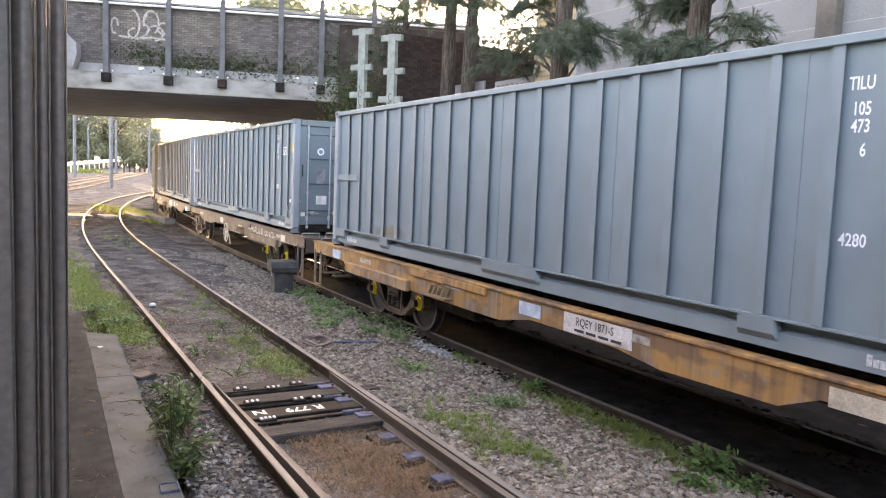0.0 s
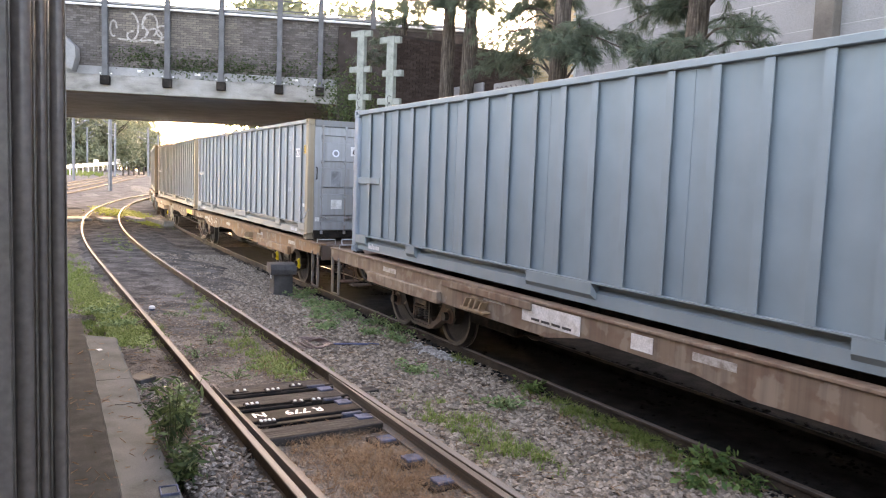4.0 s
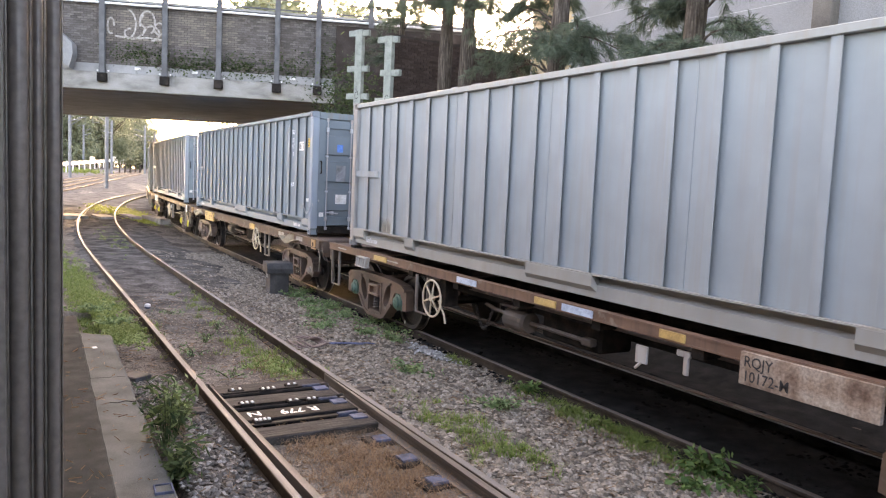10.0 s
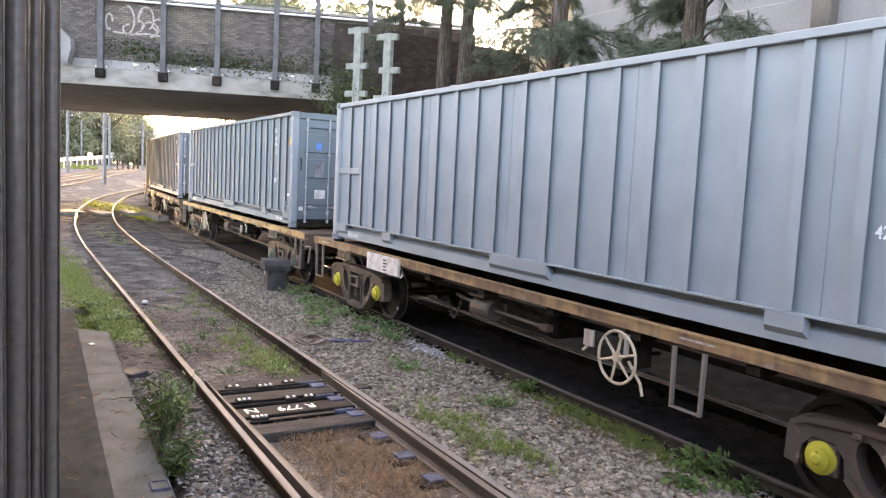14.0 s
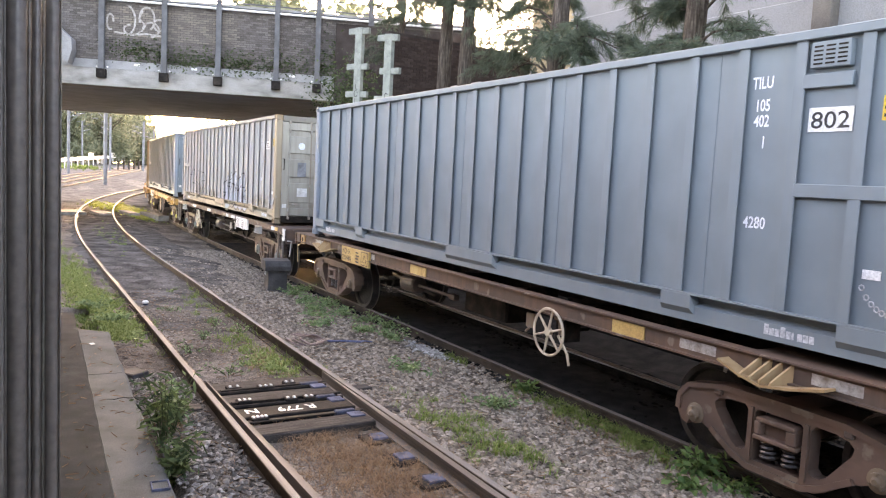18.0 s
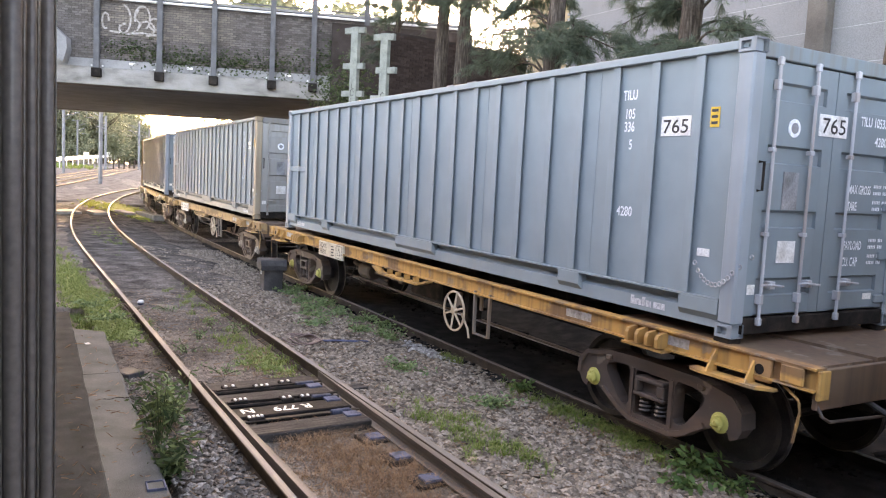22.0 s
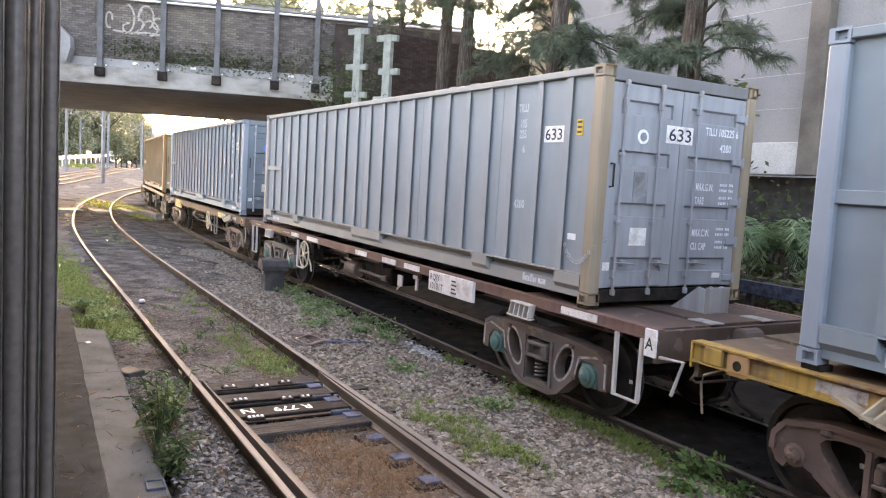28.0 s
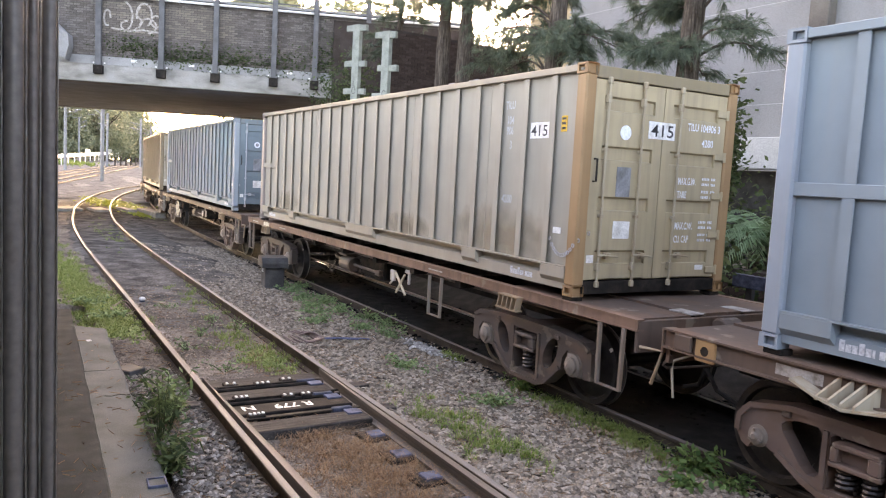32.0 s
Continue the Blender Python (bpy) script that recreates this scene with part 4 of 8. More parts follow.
def build_double(c):
    """The odd container with a side door, a vent and a panelled end."""
    for x0, x1, z in ((SX - 1.12, SX - 0.1, 1.26), (SX - 1.12, SX - 0.7, 2.12)):
        part("cross_rail", cube(x0, x1, -SY + 0.022, -SY + 0.07, z, z + 0.11, 0.006), M_CONT, c)
    bm = cube(SX - 1.05, SX - 0.72, -SY, -SY + 0.07, 2.27, 2.47, 0.006)
    vent = part("vent", bm, M_CONT, c, "louvred vent box")
    bm = bmesh.new()
    for i in range(5):
        for j in range(3):
            box(bm, SX - 1.02 + j * 0.1, SX - 0.945 + j * 0.1, -SY - 0.004, -SY + 0.002, 2.295 + i * 0.033, 2.308 + i * 0.033)
    part("vent_slots", bm, M_DARK, vent)
    for z in (0.55, 0.95, 1.15, 1.75):
        part("end_rail", cube(SX - 0.03, SX - 0.004, -SY + 0.42, SY - 0.16, z - 0.05, z + 0.05, 0.006), M_DOOR, c)
    for y in (-SY + 0.42, -0.1, 0.4):
        part("end_rib", cube(SX - 0.03, SX - 0.006, y, y + 0.09, 0.2, 2.35, 0.005), M_DOOR, c)
    bm = bmesh.new()
    tube(bm, [(SX + 0.012, -SY + 0.22, 0.12), (SX + 0.012, -SY + 0.22, 2.46)], 0.019, 8)
    bar = part("lock_bar", bm, M_GALV, c, "galvanised locking bar")
    for z in (0.34, 0.6, 1.3, 1.66, 2.3):
        part("bar_bracket", cube(SX - 0.03, SX + 0.036, -SY + 0.18, -SY + 0.27, z - 0.04, z + 0.04, 0.008), M_GALV, bar)


def stroke(bm, pts, w, y):
    """A flat painted stroke on the side, a little proud of the ribs."""
    pts = [Vector(p) for p in pts]
    va, vb = [], []
    for i, p in enumerate(pts):
        d = (pts[min(i + 1, len(pts) - 1)] - pts[max(i - 1, 0)]).normalized()
        nn = Vector((-d.y, d.x)) * w / 2
        va.append(bm.verts.new((p.x + nn.x, y, p.y + nn.y)))
        vb.append(bm.verts.new((p.x - nn.x, y, p.y - nn.y)))
    for i in range(len(pts) - 1):
        bm.faces.new((va[i], va[i + 1], vb[i + 1], vb[i]))


def arc(cx, cz, rx, rz, a0, a1, k=14):
    return [(cx + rx * math.cos(radians(a0 + (a1 - a0) * i / k)), cz + rz * math.sin(radians(a0 + (a1 - a0) * i / k))) for i in range(k + 1)]


# sprayed curves on a container's side: (x, height) control points of each sweep of the can
LETTERS_A = (
    ((0.54, 0.54), (0.40, 0.54), (0.32, 0.62), (0.34, 0.74), (0.50, 0.88), (0.66, 0.88)),
    ((0.54, 0.54), (0.40, 0.40), (0.32, 0.24)),
    ((0.34, 0.24), (0.46, 0.06), (0.78, 0.02), (1.04, 0.08), (1.14, 0.22)),
    ((0.66, 0.84), (0.70, 1.04), (0.82, 1.14), (0.94, 1.12), (1.02, 0.98), (1.12, 1.12), (1.22, 1.14), (1.30, 0.96), (1.36, 1.02), (1.38, 0.92), (1.48, 0.96)),
    ((1.02, 0.92), (1.14, 0.94), (1.22, 0.96)),
    ((0.74, 0.70), (0.92, 0.80), (1.10, 0.86), (1.22, 0.80), (1.16, 0.66)),
    ((0.74, 0.70), (0.96, 0.74), (1.12, 0.64), (1.22, 0.50), (1.22, 0.30)),
    ((1.16, 0.64), (1.30, 0.78), (1.48, 0.82), (1.62, 0.78), (1.72, 0.62)),
    ((1.38, 0.82), (1.44, 0.96), (1.50, 1.02), (1.58, 1.14), (1.76, 1.18), (1.92, 1.16)),
)
LETTERS_B = (
    ((1.80, 1.08), (1.82, 1.00)),
    ((1.92, 1.16), (1.98, 1.06), (2.04, 0.96), (2.14, 1.00), (2.26, 1.04), (2.32, 0.98), (2.36, 0.86)),
    ((1.70, 0.66), (1.80, 0.80), (1.96, 0.86), (2.06, 0.82), (2.10, 0.72), (2.08, 0.64)),
    ((1.72, 0.60), (1.82, 0.70), (1.94, 0.74), (2.06, 0.68), (2.16, 0.54), (2.16, 0.38)),
    ((1.74, 0.58), (1.78, 0.42), (1.74, 0.28)),
    ((2.08, 0.64), (2.22, 0.72), (2.36, 0.76), (2.50, 0.70), (2.60, 0.54), (2.60, 0.32)),
    ((2.36, 0.84), (2.46, 1.00), (2.58, 1.12), (2.70, 1.14), (2.78, 1.04), (2.82, 0.90), (2.80, 0.78), (2.70, 0.74), (2.58, 0.78), (2.46, 0.84), (2.36, 0.82), (2.38, 0.78), (2.52, 0.76)),
)
LETTERS_C = (
    ((1.14, 0.22), (1.20, 0.30), (1.32, 0.28), (1.50, 0.22), (1.72, 0.26)),
    ((1.24, 0.16), (1.42, 0.12), (1.58, 0.18), (1.70, 0.26)),
    ((1.56, 0.24), (1.70, 0.14), (1.96, 0.10), (2.14, 0.18), (2.16, 0.32)),
    ((2.14, 0.20), (2.28, 0.08), (2.48, 0.08), (2.62, 0.16), (2.62, 0.26)),
    ((2.14, 0.32), (2.26, 0.34), (2.46, 0.30), (2.62, 0.22)),
    ((2.68, 0.56), (2.78, 0.66), (2.94, 0.68), (3.06, 0.60)),
    ((2.68, 0.56), (2.66, 0.40), (2.70, 0.30)),
    ((3.10, 0.50), (3.10, 0.40), (3.08, 0.30)),
    ((2.66, 0.14), (2.84, 0.10), (3.00, 0.10), (3.10, 0.18), (3.12, 0.24)),
)
TAG_A = (
    ((-5.20, 0.56), (-5.12, 1.12), (-5.04, 1.16), (-4.94, 0.96), (-4.84, 1.12), (-4.74, 0.96), (-4.62, 1.02), (-4.54, 0.74)),
    ((-4.52, 1.00), (-4.46, 1.10), (-4.32, 1.14), (-4.18, 0.98), (-4.10, 1.06), (-4.00, 1.06), (-3.94, 0.76)),
    ((-4.36, 1.02), (-4.32, 0.88)),
    ((-4.40, 0.68), (-4.26, 0.80), (-4.12, 0.86), (-4.04, 0.78), (-4.04, 0.66)),
    ((-4.42, 0.66), (-4.26, 0.68), (-4.08, 0.62), (-4.02, 0.50)),
    ((-4.04, 0.68), (-3.92, 0.74), (-3.74, 0.68), (-3.64, 0.56), (-3.62, 0.32)),
    ((-3.86, 0.80), (-3.80, 1.02), (-3.64, 1.12), (-3.50, 0.90), (-3.42, 0.96), (-3.38, 0.74)),
    ((-3.68, 0.60), (-3.52, 0.74), (-3.32, 0.72), (-3.18, 0.58), (-3.10, 0.32)),
    ((-3.32, 0.78), (-3.24, 1.04), (-3.10, 1.12), (-3.00, 0.96), (-2.88, 1.04)),
)
TAG_B = (
    ((-2.92, 1.02), (-2.74, 1.08), (-2.60, 1.00), (-2.52, 0.84), (-2.56, 0.80), (-2.92, 0.78)),
    ((-2.92, 0.78), (-2.78, 0.74), (-2.72, 0.60), (-2.78, 0.54), (-3.02, 0.50)),
    ((-2.98, 0.50), (-2.88, 0.44), (-2.76, 0.32)),
    ((-2.68, 0.36), (-2.66, 0.48), (-2.54, 0.54), (-2.38, 0.46)),
    ((-2.40, 0.46), (-2.34, 0.36), (-2.36, 0.28)),
    ((-5.16, 0.08), (-4.98, 0.04), (-4.86, 0.16)),
    ((-4.86, 0.18), (-4.66, 0.04), (-4.52, 0.10), (-4.42, 0.24)),
    ((-4.06, 0.32), (-3.98, 0.42), (-3.82, 0.38), (-3.66, 0.30)),
    ((-3.14, 0.32), (-3.04, 0.34), (-2.86, 0.30), (-2.72, 0.20)),
    ((-3.16, 0.22), (-3.02, 0.06), (-2.84, 0.02), (-2.68, 0.18)),
    ((-2.66, 0.22), (-2.54, 0.10), (-2.38, 0.12), (-2.30, 0.26)),
)


def draped(x, z):
    """Depth of the painted surface of a side: panel, rib, lip, beam or pocket pad."""
    if z > 0.328:
        return -SY + (0.0245 if any(abs(x - q) < 0.051 for q in RIB_X) else 0.0655)
    if z > 0.306:
        return -SY - 0.0015
    if any(a < x < b for a, b in ((-0.52, 0.7), (3.676, 4.036), (-3.846, -3.546))):
        return -SY - 0.0015 + (0.0 if z > 0.185 else 0.83 * (0.185 - z))
    return -SY + (0.133 if z > 0.235 else 0.043 + 2.4 * max(0.0, z - 0.2))


def sprayed(bm, pts, w, dx, lift=0.0):
    """One sweep of the can, smoothed and laid over whatever it crosses."""
    p = [Vector((a + dx, b)) for a, b in pts]
    p = [2 * p[0] - p[1]] + p + [2 * p[-1] - p[-2]]
    line = []
    for a, b, c, d in zip(p, p[1:], p[2:], p[3:]):
        n = max(2, int((c - b).length / 0.014))
        for i in range(n):
            t = i / n
            line.append(0.5 * (2 * b + (c - a) * t + (2 * a - 5 * b + 4 * c - d) * t * t + (3 * b - a - 3 * c + d) * t ** 3))
    line.append(p[-2])
    va, vb, ys = [], [], []
    for i, q in enumerate(line):
        d = (line[min(i + 1, len(line) - 1)] - line[max(i - 1, 0)]).normalized()
        half = w * (0.5 + 0.1 * math.sin(9 * i / len(line) + pts[0][0] * 7))
        y = draped(q.x, q.y) - lift
        va.append(bm.verts.new((q.x - d.y * half, y, q.y + d.x * half)))
        vb.append(bm.verts.new((q.x + d.y * half, y, q.y - d.x * half)))
        ys.append(y)
    for i in range(len(line) - 1):
        if abs(ys[i] - ys[i + 1]) < 0.06:
            bm.faces.new((va[i], va[i + 1], vb[i + 1], vb[i]))


def build_graffiti(c):
    """Two sprayed tags of swollen letters that cannot be read, the larger filled in pale blue."""
    tops = ((0.48, 0.45), (0.52, 0.8), (0.67, 0.87), (0.83, 0.9), (0.9, 1.06), (0.99, 1.12), (1.11, 1.1), (1.19, 0.98), (1.3, 1.1), (1.39, 1.12), (1.47, 0.96), (1.6, 0.94), (1.75, 1.11), (1.93, 1.15), (2.09, 1.13), (2.21, 0.97),
            (2.43, 1.01), (2.5, 0.88), (2.63, 0.97), (2.75, 1.1), (2.87, 1.1), (2.97, 0.95), (2.985, 0.76), (2.99, 0.6), (3.1, 0.66), (3.23, 0.57), (3.27, 0.45), (3.28, 0.34))
    step = 0.01
    xs = np.arange(0.48, 3.281, step)
    zs = np.interp(xs, [q[0] for q in tops], [q[1] for q in tops])
    bm = bmesh.new()
    for x, z in zip(xs, zs):
        y = draped(x + step / 2, 1.0) + 0.001
        bm.faces.new([bm.verts.new(q) for q in ((x, y, 0.33), (x + step, y, 0.33), (x + step, y, z), (x, y, z))])
    tagged(part("graffiti_fill", bm, M_SPRAY, c, "pale blue sprayed filling"), kind="stuff")
    bm = bmesh.new()
    for x0, x1, low in ((0.5, 1.3, 0.07), (1.8, 2.32, 0.13), (2.34, 2.78, 0.11), (2.86, 3.26, 0.12)):
        for i in range(24):
            a, b = x0 + (x1 - x0) * i / 24, x0 + (x1 - x0) * (i + 1) / 24
            if a < 0.7:
                continue
            za, zb = (0.2 - (0.2 - low) * max(0.0, math.sin(math.pi * (q - x0) / (x1 - x0))) ** 0.7 for q in (a, b))
            bm.faces.new([bm.verts.new((u, -SY + 0.0445, v)) for u, v in ((a, za), (b, zb), (b, 0.2), (a, 0.2))])
    tagged(part("graffiti_fill", bm, M_SPRAY, c, "thin pale blue spray"), kind="stuff")
    for curves, w, dx in ((LETTERS_A, 0.034, 0.17), (LETTERS_B, 0.034, 0.17), (LETTERS_C, 0.028, 0.17), (TAG_A, 0.022, 0.07), (TAG_B, 0.022, 0.07)):
        bm = bmesh.new()
        for k, pts in enumerate(curves):
            sprayed(bm, pts, w, dx, 0.0004 * (k % 5))
        tagged(part("graffiti", bm, M_BLACK, c, "black sprayed graffiti outlines"), kind="stuff")
    put_text("lettering", "HALF", 0.23, M_BLACK, c, (2.86, -SY + 0.062, 0.42), ON_SIDE, 0.55, "small black sprayed word")


def side_frame_mesh(y0, y1, jaws=True):
    """A cast side frame: jaws over the axle boxes, a bellied middle, two slanting windows and the spring opening."""
    half = [(0.0, 0.82), (0.6, 0.81), (1.1, 0.765), (1.22, 0.66), (1.23, 0.36), (1.1, 0.34), (1.08, 0.52), (1.0, 0.61), (0.8, 0.61), (0.72, 0.52), (0.7, 0.38), (0.62, 0.32), (0.4, 0.12), (0.28, 0.07), (0.0, 0.06)]
    if not jaws:
        half = [(0.0, 0.8), (0.45, 0.795), (0.8, 0.77), (0.98, 0.73), (1.06, 0.67), (1.1, 0.58), (1.1, 0.46), (1.04, 0.36), (0.97, 0.33), (0.93, 0.4), (0.8, 0.4), (0.74, 0.37), (0.66, 0.36), (0.45, 0.2), (0.36, 0.16), (0.25, 0.145), (0.0, 0.14)]
    outer = half + [(-a, b) for a, b in half[-2:0:-1]]
    low = 0.17 if jaws else 0.235
    holes = [[(-0.23, low), (0.23, low), (0.23, 0.66), (0.2, 0.69), (-0.2, 0.69), (-0.23, 0.66)]]
    for sx in (-1, 1):
        if not jaws:
            holes.append([(sx * a, b) for a, b in ((0.3, 0.66), (0.34, 0.705), (0.5, 0.7), (0.62, 0.675), (0.665, 0.63), (0.65, 0.57), (0.46, 0.33), (0.4, 0.29), (0.34, 0.29), (0.3, 0.33))])
            continue
        holes.append([(sx * (0.49 + 0.12 * math.cos(a) + 0.07 * math.sin(a)), 0.505 + 0.2 * math.sin(a)) for a in np.linspace(0, 2 * math.pi, 15)[:-1]])
    bm = bmesh.new()
    for loop in [outer] + holes:
        vs = [bm.verts.new((a, y0, b)) for a, b in loop]
        for i in range(len(vs)):
            bm.edges.new((vs[i - 1], vs[i]))
    bmesh.ops.triangle_fill(bm, edges=bm.edges[:], use_beauty=True)
    got = bmesh.ops.extrude_face_region(bm, geom=bm.faces[:])
    bmesh.ops.translate(bm, verts=[v for v in got["geom"] if isinstance(v, bmesh.types.BMVert)], vec=(0, y1 - y0, 0))
    bmesh.ops.recalc_face_normals(bm, faces=bm.faces[:])
    # raised flanges along the top, the belly and round the windows
    ends = [(1.18, 0.68), (1.06, 0.74)] if jaws else [(1.08, 0.46), (1.07, 0.6), (0.97, 0.71)]
    dip = 0.0 if jaws else 0.08
    strip(bm, [(-a, b) for a, b in ends] + [(-0.6, 0.785), (0, 0.795), (0.6, 0.785)] + ends[::-1], 0.05, y0 - 0.025, y1 + 0.025)
    strip(bm, [(-0.68, 0.38), (-0.42, 0.145 + dip), (-0.27, 0.09 + dip), (0.27, 0.09 + dip), (0.42, 0.145 + dip), (0.68, 0.38)], 0.05, y0 - 0.025, y1 + 0.025)
    for sx in (-1, 1):
        strip(bm, [(sx * 0.265, 0.15 + dip), (sx * 0.265, 0.7)], 0.045, y0 - 0.02, y1 + 0.02)
    return mesh_of(bm, "side_frame", M_CAST)


def build_bogie(parent, x, sub, axle=0.9):
    """A three-piece cast bogie; the side frames, springs and caps are its pieces."""
    bm = cube(-0.18, 0.18, -0.95, 0.95, 0.5, 0.78, 0.02)
    bog = part("bogie", bm, M_CAST, parent, "cast steel bogie")
    bog.location = (x, 0, 0)
    for side in (-1, 1):
        s = side * (0.85 if sub in "FR" else 1.0)
        y0, y1 = sorted((s * 0.93, s * 1.07))
        part("side_frame", side_frame_mesh(y0, y1, sub == "J"), None, bog)
        ya, yb = sorted((s * 0.9, s * 1.12))
        bm = cube(-0.21, 0.21, ya, yb, 0.445, 0.485, 0.01)
        for a, b, z0, z1 in ((-0.2, -0.14, 0.485, 0.61), (0.1, 0.2, 0.485, 0.61), (-0.19, 0.19, 0.6, 0.645)):
            box(bm, a, b, ya, yb, z0, z1, 0.012)
        box(bm, -0.15, 0.15, min(s * 0.9, s * 1.04), max(s * 0.9, s * 1.04), 0.48, 0.62)
        part("bolster_end", bm, M_CAST, bog)
        low, coils = (0.2, 5) if sub == "J" else (0.265, 4)
        for sx in ((0.0,) if sub == "J" else (-0.105, 0.105)):
            bm = bmesh.new()
            rad = 0.075 if sub == "J" else 0.07
            tube(bm, [(sx + rad * math.cos(a), s + rad * math.sin(a), low + (0.43 - low) * a / (6.2832 * coils)) for a in np.linspace(0, 6.2832 * coils, 11 * coils)], 0.017, 5)
            part("spring", bm, M_WHEEL, bog)
        for sx in (-0.62, 0.62):
            part("frame_lug", cube(sx - 0.04, sx + 0.04, min(s * 1.05, s * 1.1), max(s * 1.05, s * 1.1), 0.7, 0.76, 0.012), M_CAST, bog)
        for sx in (-axle, axle):
            bm = bmesh.new()
            yy = s * 1.04
            prof = [(0.135, 0.0), (0.135, 0.035), (0.1, 0.045), (0.095, 0.075), (0.055, 0.085), (0.03, 0.1)] if s > 0 else [(0.135, 0.0), (0.135, -0.035), (0.1, -0.045), (0.095, -0.075), (0.055, -0.085), (0.03, -0.1)]
            if sub == "J":
                part("axle_box", cube(sx - 0.14, sx + 0.14, min(s * 0.98, s * 1.06), max(s * 0.98, s * 1.06), 0.33, 0.6, 0.02), M_CAP, bog)
            else:
                prof = [(a * (0.72 if sub == "H" else 0.9), b) for a, b in prof]
            lathe(bm, prof, 18, (sx, yy, 0.46))
            for k in range(3):
                a = radians(90 + 120 * k)
                lathe(bm, [(0.014, s * 0.06), (0.014, s * 0.09)], 6, (sx + 0.055 * math.cos(a), yy, 0.46 + 0.055 * math.sin(a)))
            part("axle_cap", bm, M_CAP, bog, smooth=False)
    return bog


def wheelset_mesh():
    bm = bmesh.new()
    for s in (-1, 1):
        prof = [(0.07, -0.09), (0.11, -0.09), (0.12, -0.04), (0.38, -0.015), (0.40, -0.06), (0.455, -0.065), (0.465, 0.04), (0.49, 0.05), (0.49, 0.065), (0.475, 0.075), (0.40, 0.07), (0.38, 0.02), (0.12, 0.05), (0.1, 0.08), (0.07, 0.08)]
        lathe(bm, [(r, -s * o if s > 0 else o) for r, o in prof], 36, (0, s * 0.7525, 0))
    lathe(bm, [(0.065, -1.03), (0.075, -0.8), (0.075, 0.8), (0.065, 1.03)], 12)
    return mesh_of(bm, "wheelset", M_WHEEL)


WHEELSET = wheelset_mesh()
WHEELSET.materials.append(M_TREAD)
for face in WHEELSET.polygons:
    if math.hypot(face.center.x, face.center.z) > 0.46 and abs(face.normal.y) < 0.9:
        face.material_index = 1
CHALK = mesh_of(cube(-0.02, 0.02, -0.822, -0.815, 0.4, 0.45), "rim_mark", M_WHITE)


def add_wheels(w, xs):
    for x in xs:
        ob = part("wheelset", WHEELSET, None, w, "worn steel wheelset")
        ob.location = (x, 0, 0.46)
        part("rim_mark", CHALK, None, ob)


def handwheel(w, x, z, y=-1.3, r=0.27):
    bm = bmesh.new()
    ring(bm, r, 0.016, (x, y, z), 28, 6)
    hw = part("handwheel", bm, M_POST, w, "pale hand brake wheel")
    for k in range(6):
        a = math.pi * k / 3 + 0.3
        part("spoke", tube(bmesh.new(), [(x + 0.04 * math.cos(a), y, z + 0.04 * math.sin(a)), (x + r * math.cos(a), y, z + r * math.sin(a))], [0.018, 0.012], 6), M_POST, hw)
    part("hub", lathe(bmesh.new(), [(0.05, -0.02), (0.05, 0.03), (0.03, 0.04)], 12, (x, y, z)), M_POST, hw)
    bm = bmesh.new()
    tube(bm, [(x, y + 0.02, z), (x, -0.7, z)], 0.022, 8)
    box(bm, x - 0.09, x + 0.09, -1.12, -0.9, z - 0.12, z + 0.4)
    part("brake_gear", bm, M_DARK, w)
    bm = bmesh.new()
    tube(bm, [(x + 0.12, y + 0.05, z - 0.02), (x + 0.3, y + 0.05, z - 0.2), (x + 0.34, y + 0.05, z - 0.32)], 0.016, 6)
    part("brake_lever", bm, M_POST, w)


def step_frame(w, x, z0, z1, mat=None, wide=0.36, y=-1.25):
    bm = bmesh.new()
    strip(bm, [(x - wide / 2, z1), (x - wide / 2 + 0.01, z0), (x + wide / 2 - 0.01, z0), (x + wide / 2, z1)], 0.035, y - 0.02, y + 0.02)
    part("step", bm, mat or M_GALV, w, "bent bar step")


def coupler(w, s, x, z):
    bm = bmesh.new()
    x0, x1 = sorted((s * x, s * (x + 0.32)))
    box(bm, x0, x1, -0.09, 0.09, z - 0.1, z + 0.1, 0.02)
    x0, x1 = sorted((s * (x + 0.2), s * (x + 0.46)))
    box(bm, x0, x1, -0.16, 0.12, z - 0.14, z + 0.14, 0.04)
    part("coupler", bm, M_CAST, w, "knuckle coupler")
    bm = bmesh.new()
    tube(bm, [(s * (x - 0.1), -0.45, z - 0.02), (s * (x + 0.15), -0.43, z - 0.12), (s * (x + 0.3), -0.36, z - 0.4), (s * (x + 0.55), -0.3, z - 0.5)], 0.026, 8)
    part("air_hose", bm, M_RUBBER, w)


def channel(bm, x0, x1, y, s, z0, z1, lip=0.045):
    """A rolled channel, its web outside and flanges turned in."""
    t = 0.018
    o, i, f = y - s * lip, y + s * 0.012, y + s * 0.1
    prism(bm, [(o, z0), (f, z0), (f, z0 + t), (i, z0 + t), (i, z1 - t), (f, z1 - t), (f, z1), (o, z1), (o, z1 - t), (y, z1 - t), (y, z0 + t), (o, z0 + t)], x0, x1, "x")


